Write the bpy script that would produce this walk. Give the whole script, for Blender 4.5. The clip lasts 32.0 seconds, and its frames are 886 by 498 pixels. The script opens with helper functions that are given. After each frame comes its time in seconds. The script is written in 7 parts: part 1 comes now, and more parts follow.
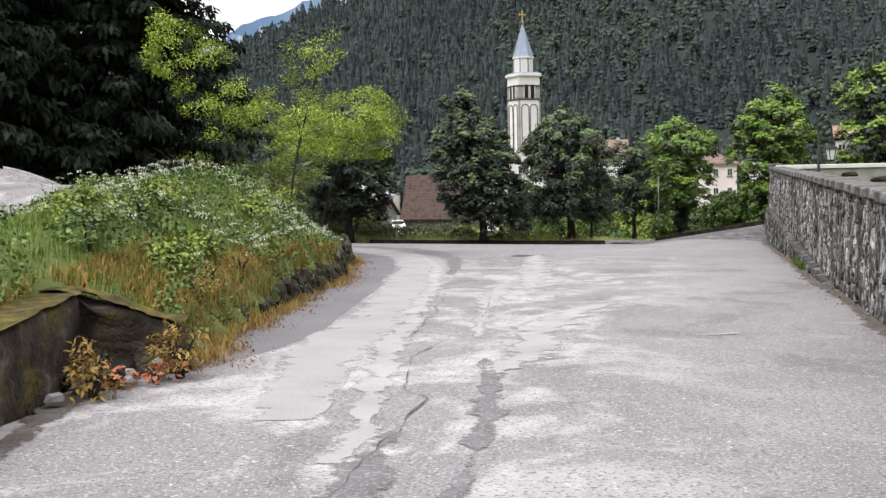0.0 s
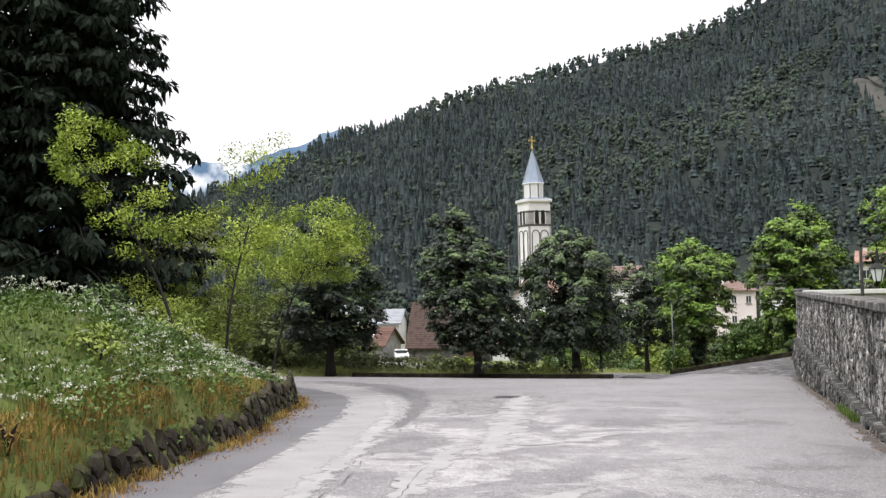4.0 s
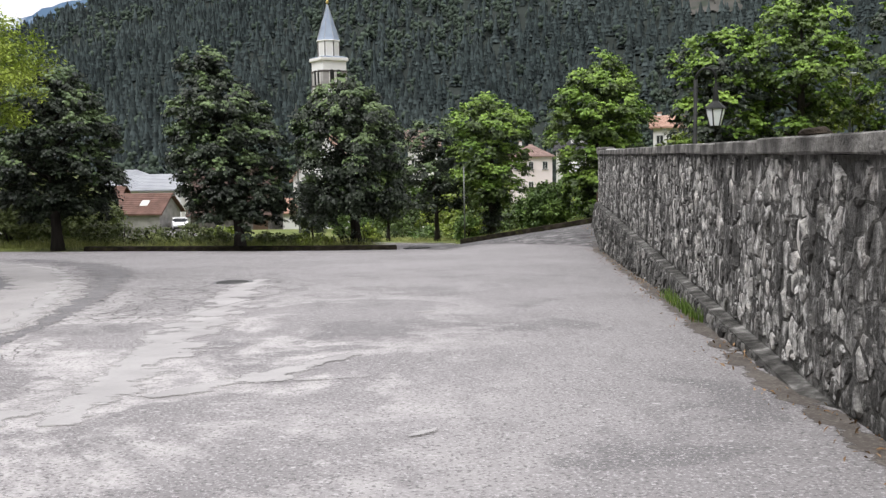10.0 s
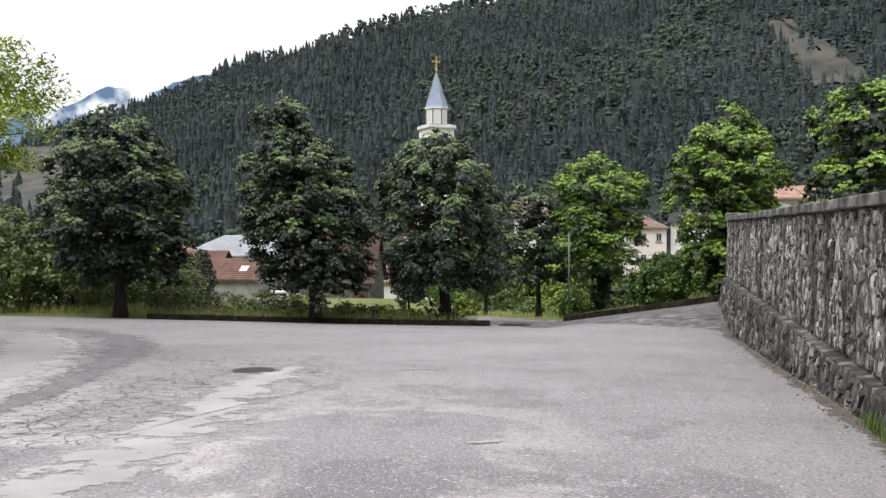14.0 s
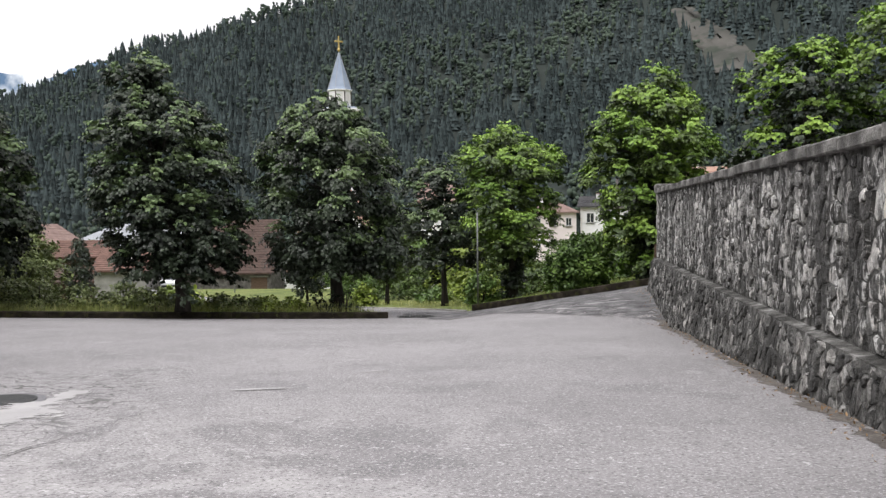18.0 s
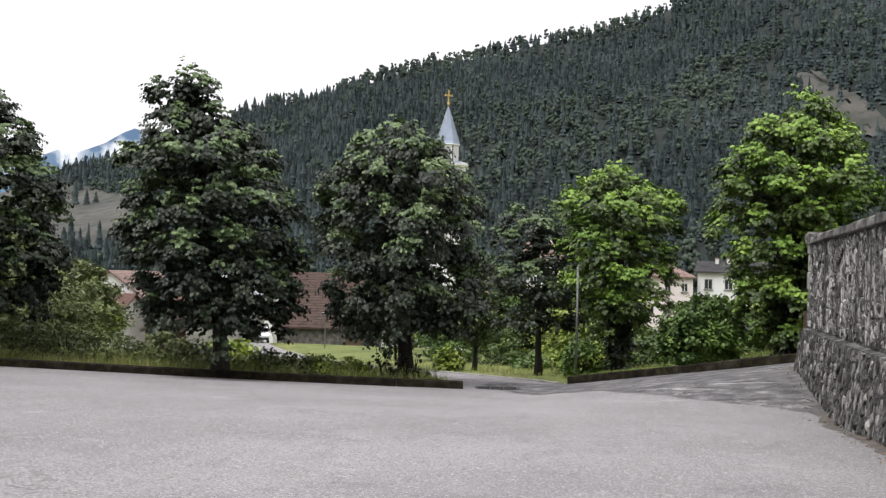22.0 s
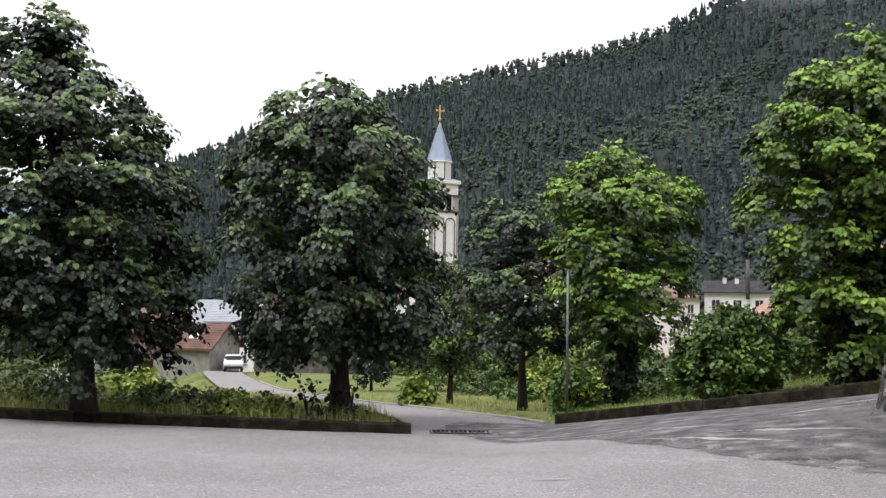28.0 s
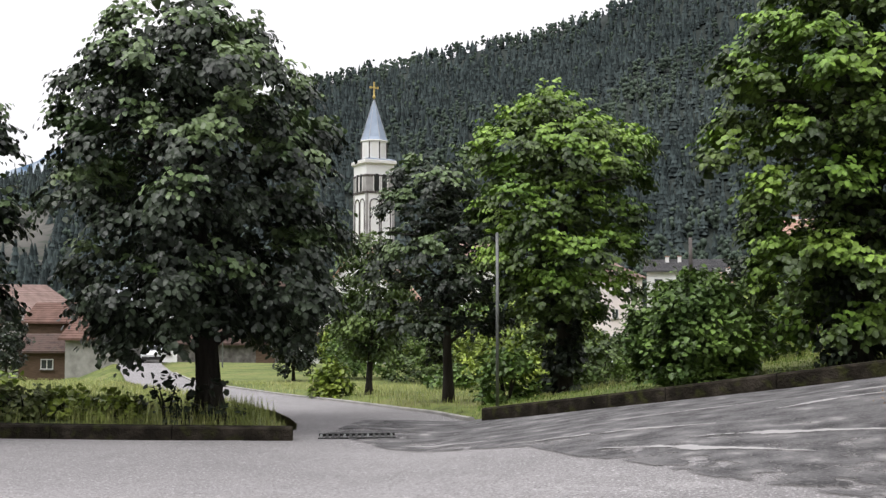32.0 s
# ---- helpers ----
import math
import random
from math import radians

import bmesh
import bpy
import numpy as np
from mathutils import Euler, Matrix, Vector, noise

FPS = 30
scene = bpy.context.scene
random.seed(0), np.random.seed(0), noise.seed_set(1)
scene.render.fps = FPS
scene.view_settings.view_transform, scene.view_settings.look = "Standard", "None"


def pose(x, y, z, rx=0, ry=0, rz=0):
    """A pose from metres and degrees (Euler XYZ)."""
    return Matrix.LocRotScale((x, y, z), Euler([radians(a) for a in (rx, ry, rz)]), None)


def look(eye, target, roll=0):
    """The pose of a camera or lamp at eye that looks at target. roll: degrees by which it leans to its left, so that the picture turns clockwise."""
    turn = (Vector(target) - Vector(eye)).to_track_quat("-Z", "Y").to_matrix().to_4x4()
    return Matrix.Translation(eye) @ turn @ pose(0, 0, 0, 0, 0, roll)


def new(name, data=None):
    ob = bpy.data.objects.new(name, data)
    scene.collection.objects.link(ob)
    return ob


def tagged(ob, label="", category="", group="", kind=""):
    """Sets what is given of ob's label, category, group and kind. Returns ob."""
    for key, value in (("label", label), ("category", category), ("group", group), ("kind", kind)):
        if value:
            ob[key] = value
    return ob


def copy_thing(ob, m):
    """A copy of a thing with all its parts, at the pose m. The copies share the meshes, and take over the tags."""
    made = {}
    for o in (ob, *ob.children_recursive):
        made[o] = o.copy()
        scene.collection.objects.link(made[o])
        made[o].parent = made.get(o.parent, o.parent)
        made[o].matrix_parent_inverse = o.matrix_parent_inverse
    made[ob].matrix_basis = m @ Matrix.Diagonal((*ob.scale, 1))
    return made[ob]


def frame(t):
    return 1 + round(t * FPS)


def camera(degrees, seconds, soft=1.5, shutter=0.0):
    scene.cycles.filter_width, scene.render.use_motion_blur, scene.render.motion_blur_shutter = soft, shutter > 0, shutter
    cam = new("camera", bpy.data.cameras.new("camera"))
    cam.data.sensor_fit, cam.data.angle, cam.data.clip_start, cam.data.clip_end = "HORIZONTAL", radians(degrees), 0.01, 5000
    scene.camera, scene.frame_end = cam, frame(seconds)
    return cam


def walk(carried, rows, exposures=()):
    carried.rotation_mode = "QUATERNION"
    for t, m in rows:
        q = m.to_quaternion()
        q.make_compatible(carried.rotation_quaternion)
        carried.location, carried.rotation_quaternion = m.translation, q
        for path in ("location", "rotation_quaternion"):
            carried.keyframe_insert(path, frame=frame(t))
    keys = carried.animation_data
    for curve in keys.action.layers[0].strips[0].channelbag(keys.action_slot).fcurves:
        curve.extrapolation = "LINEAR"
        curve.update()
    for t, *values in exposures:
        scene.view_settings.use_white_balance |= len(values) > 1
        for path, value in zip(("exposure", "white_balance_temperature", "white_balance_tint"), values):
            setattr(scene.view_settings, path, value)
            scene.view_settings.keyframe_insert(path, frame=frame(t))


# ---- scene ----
cam = camera(49.3, 32.0, soft=1.4)
PATH = [
    (0, (0.000, -0.039, 1.550), (-0.490, 1.893, 1.376), -1.4),
    (0.5, (0.070, 0.554, 1.533), (-0.412, 2.487, 1.354), -2.4),
    (1, (0.106, 1.136, 1.533), (-0.598, 2.998, 1.349), 0.8),
    (1.5, (0.125, 1.790, 1.493), (-0.449, 3.704, 1.405), 2.1),
    (2, (0.207, 2.362, 1.466), (-0.273, 4.299, 1.337), 1.5),
    (2.5, (0.199, 3.034, 1.424), (-0.001, 5.022, 1.325), -1.0),
    (3, (0.179, 3.638, 1.375), (-0.024, 5.624, 1.265), 3.3),
    (3.5, (0.075, 4.429, 1.395), (-0.355, 6.383, 1.389), -0.8),
    (5.5, (0.135, 6.967, 1.389), (-0.503, 8.855, 1.554), 0.1),
    (6, (0.223, 7.478, 1.332), (-0.287, 9.403, 1.508), 2.1),
    (6.5, (0.165, 8.035, 1.254), (-0.310, 9.976, 1.350), 0.7),
    (7, (0.166, 8.707, 1.184), (-0.099, 10.689, 1.191), 1.0),
    (7.5, (0.090, 9.306, 1.132), (-0.208, 11.284, 1.112), -1.8),
    (8, (0.097, 9.929, 1.068), (0.099, 11.925, 0.939), -0.8),
    (8.5, (0.078, 10.529, 1.006), (-0.019, 12.519, 0.833), -4.4),
    (9, (0.141, 11.132, 0.979), (0.094, 13.124, 0.813), -1.3),
    (9.5, (0.188, 11.653, 1.003), (-0.044, 13.626, 0.775), 2.4),
    (10, (0.263, 12.315, 0.963), (0.137, 14.302, 0.771), -1.0),
    (10.5, (0.301, 12.912, 0.969), (-0.003, 14.886, 0.862), -0.1),
    (11, (0.356, 13.579, 0.933), (0.142, 15.567, 0.862), -0.9),
    (11.5, (0.355, 14.239, 0.882), (-0.043, 16.198, 0.826), 0.5),
    (12, (0.412, 14.862, 0.858), (0.114, 16.839, 0.831), -0.1),
    (12.5, (0.365, 15.459, 0.844), (-0.011, 17.423, 0.783), 0.2),
    (13, (0.371, 16.104, 0.798), (0.108, 18.086, 0.753), -1.1),
    (13.5, (0.301, 16.713, 0.744), (-0.058, 18.680, 0.694), -0.4),
    (15.5, (0.232, 19.185, 0.567), (-0.053, 21.164, 0.552), 1.4),
    (16, (0.185, 19.818, 0.534), (-0.046, 21.804, 0.500), -0.6),
    (16.5, (0.143, 20.498, 0.474), (-0.048, 22.488, 0.410), 0.9),
    (17, (0.057, 21.068, 0.415), (-0.140, 23.055, 0.305), -1.2),
    (17.5, (0.117, 21.807, 0.344), (-0.019, 23.801, 0.288), -0.9),
    (18, (0.066, 22.204, 0.316), (-0.097, 24.196, 0.248), -0.6),
    (18.5, (0.149, 23.066, 0.241), (0.122, 25.064, 0.171), 0.2),
    (19, (0.122, 23.719, 0.198), (0.050, 25.716, 0.109), -0.7),
    (19.5, (0.155, 24.463, 0.167), (0.073, 26.460, 0.104), -0.2),
    (20, (0.153, 25.142, 0.094), (-0.049, 27.127, -0.037), -1.9),
    (20.5, (0.173, 25.800, 0.040), (0.011, 27.791, -0.058), -0.0),
    (21, (0.150, 26.516, 0.027), (-0.082, 28.502, -0.021), 0.7),
    (21.5, (0.145, 27.143, 0.036), (-0.152, 29.120, 0.056), 1.1),
    (22, (0.155, 27.915, -0.022), (-0.235, 29.876, 0.036), 1.4),
    (22.5, (0.218, 28.552, -0.051), (-0.209, 30.504, 0.034), 2.5),
    (23, (0.173, 29.114, -0.126), (-0.304, 31.056, -0.069), 1.7),
    (23.5, (0.126, 29.749, -0.161), (-0.338, 31.694, -0.102), 3.0),
    (24, (0.067, 30.226, -0.218), (-0.401, 32.170, -0.209), 1.3),
    (24.5, (-0.003, 30.751, -0.245), (-0.423, 32.706, -0.250), 1.5),
    (25, (-0.056, 31.280, -0.271), (-0.504, 33.229, -0.290), 1.4),
    (25.5, (-0.110, 31.889, -0.345), (-0.452, 33.859, -0.407), 1.3),
    (27.5, (0.117, 34.288, -0.476), (-0.182, 36.264, -0.395), -1.5),
    (28, (0.054, 34.919, -0.434), (-0.339, 36.877, -0.321), 0.9),
    (28.5, (0.084, 35.435, -0.489), (-0.267, 37.401, -0.387), 0.0),
    (29, (0.065, 35.949, -0.497), (-0.378, 37.899, -0.449), 0.5),
    (29.5, (0.103, 36.504, -0.529), (-0.261, 38.470, -0.478), 0.7),
    (30, (0.116, 37.266, -0.562), (-0.226, 39.236, -0.507), 2.1),
    (30.5, (0.131, 37.780, -0.602), (-0.118, 39.761, -0.483), 1.3),
    (31, (0.119, 38.293, -0.642), (-0.109, 40.277, -0.533), 0.7),
    (31.5, (0.041, 38.912, -0.697), (-0.221, 40.894, -0.623), -0.2),
    (32, (-0.000, 39.504, -0.741), (-0.275, 41.483, -0.656), 0.0),
]
walk(cam, [(t, look(eye, target, roll)) for t, eye, target, roll in PATH],
     exposures=[(0, 0.6), (3.5, 0.62), (5.5, 0.26), (6.5, 0.26), (8.0, 0.46), (17.0, 0.46), (25.0, 0.46), (32.0, 0.48)])

# ---- light: bright overcast sky, soft high sun behind the clouds ----
SUN_EL, SUN_AZ = radians(62), radians(215)
world = bpy.data.worlds.new("overcast_sky")
scene.world = world
world.use_nodes = True
wn, wl = world.node_tree.nodes, world.node_tree.links
wn.clear()
w_out = wn.new("ShaderNodeOutputWorld")
w_bg = wn.new("ShaderNodeBackground")
w_sky = wn.new("ShaderNodeTexSky")
w_sky.sky_type, w_sky.sun_disc = "NISHITA", False
w_sky.sun_elevation, w_sky.sun_rotation = SUN_EL, SUN_AZ
w_bg.inputs["Strength"].default_value = 0.1
w_tc = wn.new("ShaderNodeTexCoord")
w_noise = wn.new("ShaderNodeTexNoise")
w_noise.inputs["Scale"].default_value = 2.2
w_noise.inputs["Detail"].default_value = 6
w_ramp = wn.new("ShaderNodeValToRGB")
w_ramp.color_ramp.elements[0].position, w_ramp.color_ramp.elements[0].color = 0.3, (12.75, 12.45, 13.0, 1)
w_ramp.color_ramp.elements[1].position, w_ramp.color_ramp.elements[1].color = 0.7, (16.5, 16.1, 16.7, 1)
w_mix = wn.new("ShaderNodeMixRGB")
w_mix.inputs[0].default_value = 0.9
wl.new(w_tc.outputs["Generated"], w_noise.inputs["Vector"])
wl.new(w_noise.outputs["Fac"], w_ramp.inputs["Fac"])
wl.new(w_sky.outputs["Color"], w_mix.inputs[1])
wl.new(w_ramp.outputs["Color"], w_mix.inputs[2])
# an overcast sky is brightest overhead
w_sep, w_rise, w_mul = wn.new("ShaderNodeSeparateXYZ"), wn.new("ShaderNodeMapRange"), wn.new("ShaderNodeVectorMath")
w_rise.inputs["From Min"].default_value, w_rise.inputs["From Max"].default_value = 0.0, 1.0
w_rise.inputs["To Min"].default_value, w_rise.inputs["To Max"].default_value = 0.52, 1.0
w_mul.operation = "SCALE"
wl.new(w_tc.outputs["Generated"], w_sep.inputs[0])
wl.new(w_sep.outputs["Z"], w_rise.inputs["Value"])
wl.new(w_mix.outputs["Color"], w_mul.inputs[0])
wl.new(w_rise.outputs["Result"], w_mul.inputs["Scale"])
wl.new(w_mul.outputs["Vector"], w_bg.inputs["Color"])
wl.new(w_bg.outputs["Background"], w_out.inputs["Surface"])

sun = new("sun", bpy.data.lights.new("sun", "SUN"))
sun.data.energy, sun.data.angle, sun.data.color = 2.0, radians(40), (1.0, 0.985, 0.97)
sun_dir = Vector((math.sin(SUN_AZ) * math.cos(SUN_EL), math.cos(SUN_AZ) * math.cos(SUN_EL), math.sin(SUN_EL)))
sun.rotation_euler = sun_dir.to_track_quat("Z", "Y").to_euler()

# ---- materials ----


def mat(name, stops, scale, rough=0.85, bump=0.3, bump_scale=None, stretch=(1, 1, 1), metal=0.0, detail=8, island=0.0,
        per_object=0.0, bump_dist=0.02, fleck=None, spec=0.3, translucent=0.0, ramp=(0.3, 0.7)):
    """Noise at two scales between the colours in stops, with bump. fleck: (colour, scale, amount) of a fine second layer.
    island, per_object: how far single pieces vary in value."""
    m = bpy.data.materials.new(name)
    m.use_nodes = True
    n, l = m.node_tree.nodes, m.node_tree.links
    n.clear()
    out, b = n.new("ShaderNodeOutputMaterial"), n.new("ShaderNodeBsdfPrincipled")
    tc, mp = n.new("ShaderNodeTexCoord"), n.new("ShaderNodeMapping")
    mp.inputs["Scale"].default_value = stretch
    l.new(tc.outputs["Object"], mp.inputs["Vector"])
    big = n.new("ShaderNodeTexNoise")
    big.inputs["Scale"].default_value, big.inputs["Detail"].default_value = scale, detail
    l.new(mp.outputs["Vector"], big.inputs["Vector"])
    cr = n.new("ShaderNodeValToRGB")
    els = cr.color_ramp.elements
    while len(els) < len(stops):
        els.new(0.5)
    for k, c in enumerate(stops):
        els[k].position = ramp[0] + (ramp[1] - ramp[0]) * k / max(1, len(stops) - 1)
        els[k].color = (*c, 1)
    l.new(big.outputs["Fac"], cr.inputs["Fac"])
    col = cr.outputs["Color"]
    fine = n.new("ShaderNodeTexNoise")
    fine.inputs["Scale"].default_value = bump_scale or scale * 9
    fine.inputs["Detail"].default_value = 6
    l.new(mp.outputs["Vector"], fine.inputs["Vector"])
    if fleck:
        fn = n.new("ShaderNodeTexNoise")
        fn.inputs["Scale"].default_value, fn.inputs["Detail"].default_value = fleck[1], 3
        l.new(mp.outputs["Vector"], fn.inputs["Vector"])
        fr = n.new("ShaderNodeMapRange")
        fr.inputs["From Min"].default_value, fr.inputs["From Max"].default_value = 0.52, 0.68
        fr.inputs["To Max"].default_value = fleck[2]
        l.new(fn.outputs["Fac"], fr.inputs["Value"])
        mx = n.new("ShaderNodeMixRGB")
        mx.inputs[2].default_value = (*fleck[0], 1)
        l.new(fr.outputs["Result"], mx.inputs[0])
        l.new(col, mx.inputs[1])
        col = mx.outputs["Color"]
    for amount, node, socket in ((island, "ShaderNodeNewGeometry", "Random Per Island"), (per_object, "ShaderNodeObjectInfo", "Random")):
        if amount:
            src = n.new(node)
            mr = n.new("ShaderNodeMapRange")
            mr.inputs["To Min"].default_value, mr.inputs["To Max"].default_value = 1 - amount, 1 + amount
            l.new(src.outputs[socket], mr.inputs["Value"])
            hs = n.new("ShaderNodeHueSaturation")
            l.new(mr.outputs["Result"], hs.inputs["Value"])
            l.new(col, hs.inputs["Color"])
            col = hs.outputs["Color"]
    l.new(col, b.inputs["Base Color"])
    b.inputs["Roughness"].default_value, b.inputs["Metallic"].default_value = rough, metal
    b.inputs["Specular IOR Level"].default_value = spec
    if bump:
        bp = n.new("ShaderNodeBump")
        bp.inputs["Strength"].default_value, bp.inputs["Distance"].default_value = bump, bump_dist
        l.new(fine.outputs["Fac"], bp.inputs["Height"])
        l.new(bp.outputs["Normal"], b.inputs["Normal"])
    shader = b.outputs["BSDF"]
    if translucent:
        tr, ms = n.new("ShaderNodeBsdfTranslucent"), n.new("ShaderNodeMixShader")
        ms.inputs["Fac"].default_value = translucent
        l.new(col, tr.inputs["Color"])
        l.new(shader, ms.inputs[1])
        l.new(tr.outputs["BSDF"], ms.inputs[2])
        shader = ms.outputs["Shader"]
    l.new(shader, out.inputs["Surface"])
    return m


def leaf_mat(name, dark, light, gloss=0.45):
    return mat(name, [dark, light], 0.9, rough=gloss, bump=0.0, island=0.38, spec=0.28, translucent=0.06, ramp=(0.35, 0.65))


def road_mat(name, base, pale, dark, pale_to):
    """Worn asphalt: aggregate speckle, pale worn patches that thin out past pale_to metres, dark patches and fine cracks."""
    m = bpy.data.materials.new(name)
    m.use_nodes = True
    n, l = m.node_tree.nodes, m.node_tree.links
    n.clear()
    out, b = n.new("ShaderNodeOutputMaterial"), n.new("ShaderNodeBsdfPrincipled")
    tc = n.new("ShaderNodeTexCoord")

    def noise_node(scale, detail, stretch=(1, 1, 1), rough=0.55, distort=0.0):
        mp, nz = n.new("ShaderNodeMapping"), n.new("ShaderNodeTexNoise")
        mp.inputs["Scale"].default_value = stretch
        nz.inputs["Scale"].default_value, nz.inputs["Detail"].default_value = scale, detail
        nz.inputs["Roughness"].default_value, nz.inputs["Distortion"].default_value = rough, distort
        l.new(tc.outputs["Object"], mp.inputs["Vector"])
        l.new(mp.outputs["Vector"], nz.inputs["Vector"])
        return nz.outputs["Fac"]

    def ranged(v, a, c, lo=0.0, hi=1.0):
        r = n.new("ShaderNodeMapRange")
        for key, val in (("From Min", a), ("From Max", c), ("To Min", lo), ("To Max", hi)):
            r.inputs[key].default_value = val
        l.new(v, r.inputs["Value"])
        return r.outputs["Result"]

    def times(a, c):
        t = n.new("ShaderNodeMath")
        t.operation = "MULTIPLY"
        l.new(a, t.inputs[0])
        l.new(c, t.inputs[1])
        return t.outputs["Value"]

    def mixed(fac, a, c):
        x = n.new("ShaderNodeMixRGB")
        l.new(fac, x.inputs[0])
        l.new(a, x.inputs[1])
        x.inputs[2].default_value = (*c, 1)
        return x.outputs["Color"]

    cr = n.new("ShaderNodeValToRGB")
    cr.color_ramp.elements[0].position, cr.color_ramp.elements[0].color = 0.32, (*[v * 0.86 for v in base], 1)
    cr.color_ramp.elements[1].position, cr.color_ramp.elements[1].color = 0.68, (*[v * 1.12 for v in base], 1)
    l.new(noise_node(0.35, 5), cr.inputs["Fac"])
    col = cr.outputs["Color"]
    xyz = n.new("ShaderNodeSeparateXYZ")
    l.new(tc.outputs["Object"], xyz.inputs[0])
    zone = times(ranged(xyz.outputs["Y"], pale_to - 7, pale_to + 2, 1.0, 0.06), ranged(xyz.outputs["X"], -1.6, 0.9, 1.0, 0.1))
    patches = ranged(noise_node(0.5, 10, (1.0, 0.8, 1), 0.68, 0.5), 0.475, 0.535)
    col = mixed(times(times(patches, zone), ranged(noise_node(3.5, 6), 0.3, 0.62, 0.35, 1.0)), col, pale)
    col = mixed(times(ranged(noise_node(0.55, 8, (1.3, 1, 1), 0.6, 0.4), 0.57, 0.62, 0, 0.75), ranged(xyz.outputs["Y"], 24, 46, 1.0, 0.25)), col, dark)
    col = mixed(ranged(noise_node(0.6, 7, (1, 1.4, 1), 0.6), 0.64, 0.7, 0, 0.3), col, pale)
    col = mixed(ranged(noise_node(1.6, 7, (2.2, 0.5, 1), 0.6), 0.5, 0.68, 0, 0.35), col, [v * 0.72 for v in base])
    col = mixed(ranged(noise_node(44, 2), 0.56, 0.64, 0, 0.75), col, [v * 1.9 for v in base])
    col = mixed(ranged(noise_node(33, 3, (1, 1, 1.3)), 0.54, 0.64, 0, 0.75), col, [v * 0.42 for v in base])
    col = mixed(ranged(noise_node(17, 2), 0.66, 0.7, 0, 0.8), col, [v * 2.1 for v in base])
    # crazed cracks inside some patches
    vm, vo = n.new("ShaderNodeVectorMath"), n.new("ShaderNodeTexVoronoi")
    vn = n.new("ShaderNodeTexNoise")
    vn.inputs["Scale"].default_value = 2.5
    l.new(tc.outputs["Object"], vn.inputs["Vector"])
    vm.operation = "MULTIPLY_ADD"
    l.new(vn.outputs["Color"], vm.inputs[0])
    vm.inputs[1].default_value = (0.5, 0.5, 0)
    l.new(tc.outputs["Object"], vm.inputs[2])
    vo.feature = "DISTANCE_TO_EDGE"
    vo.inputs["Scale"].default_value = 3.4
    l.new(vm.outputs["Vector"], vo.inputs["Vector"])
    crack = times(ranged(vo.outputs["Distance"], 0.016, 0.05, 1.0, 0.0), times(ranged(noise_node(0.3, 3), 0.42, 0.5, 0, 0.9), ranged(xyz.outputs["X"], -4.6, -3.0, 1.0, 0.0)))
    crack = times(times(crack, ranged(xyz.outputs["Y"], 33, 37, 1.0, 0.0)), ranged(xyz.outputs["Y"], 17, 22, 0.12, 1.0))
    col = mixed(crack, col, (0.06, 0.058, 0.055))
    l.new(col, b.inputs["Base Color"])
    b.inputs["Roughness"].default_value, b.inputs["Specular IOR Level"].default_value = 0.88, 0.3
    bp = n.new("ShaderNodeBump")
    bp.inputs["Strength"].default_value, bp.inputs["Distance"].default_value = 0.6, 0.012
    l.new(noise_node(42, 4), bp.inputs["Height"])
    l.new(bp.outputs["Normal"], b.inputs["Normal"])
    l.new(b.outputs["BSDF"], out.inputs["Surface"])
    return m


M_ASPHALT = road_mat("worn_asphalt", (0.212, 0.203, 0.205), (0.42, 0.405, 0.4), (0.135, 0.13, 0.133), 31)
M_ASPHALT_DARK = mat("dark_asphalt", [(0.12, 0.118, 0.125), (0.165, 0.16, 0.168)], 0.6, 0.9, 0.5, 50, fleck=((0.24, 0.235, 0.235), 60, 0.4), bump_dist=0.01)
M_ASPHALT_MID = mat("paler_lane_asphalt", [(0.25, 0.24, 0.24), (0.315, 0.303, 0.3)], 1.1, 0.9, 0.5, 50, fleck=((0.42, 0.41, 0.4), 60, 0.45), bump_dist=0.01)
M_LAYER_DARK = mat("worn_dark_layer", [(0.105, 0.102, 0.105), (0.165, 0.16, 0.165)], 2.6, 0.9, 0.8, 40, fleck=((0.3, 0.29, 0.29), 34, 0.7), bump_dist=0.01)
M_LAYER_PALE = mat("worn_pale_layer", [(0.27, 0.262, 0.26), (0.365, 0.356, 0.352)], 1.3, 0.9, 0.4, 50, fleck=((0.27, 0.26, 0.26), 38, 0.6), bump_dist=0.01)
M_DIRT = mat("reddish_grit", [(0.06, 0.051, 0.044), (0.13, 0.115, 0.103)], 3, 0.95, 0.7, 60, fleck=((0.26, 0.24, 0.21), 30, 0.4), bump_dist=0.015)
M_LITTER = mat("dry_leaf_litter", [(0.12, 0.065, 0.03), (0.3, 0.2, 0.11)], 5, 0.85, 0, island=0.5)
M_RUSTLITTER = mat("rust_leaf_litter", [(0.17, 0.075, 0.025), (0.3, 0.16, 0.06)], 4, 0.85, 0, island=0.4)
M_CRACK = mat("crack_fill", [(0.05, 0.048, 0.045), (0.12, 0.115, 0.11)], 5, 0.95, 0.3)
M_GRASS_SOIL = mat("meadow_ground", [(0.06, 0.085, 0.02), (0.13, 0.16, 0.042), (0.17, 0.17, 0.06)], 0.35, 0.95, 0.6, 12, fleck=((0.03, 0.035, 0.012), 3, 0.6))
M_GRASS = mat("grass_blades", [(0.085, 0.145, 0.024), (0.17, 0.245, 0.048)], 0.5, 0.6, 0, island=0.4, translucent=0.3)
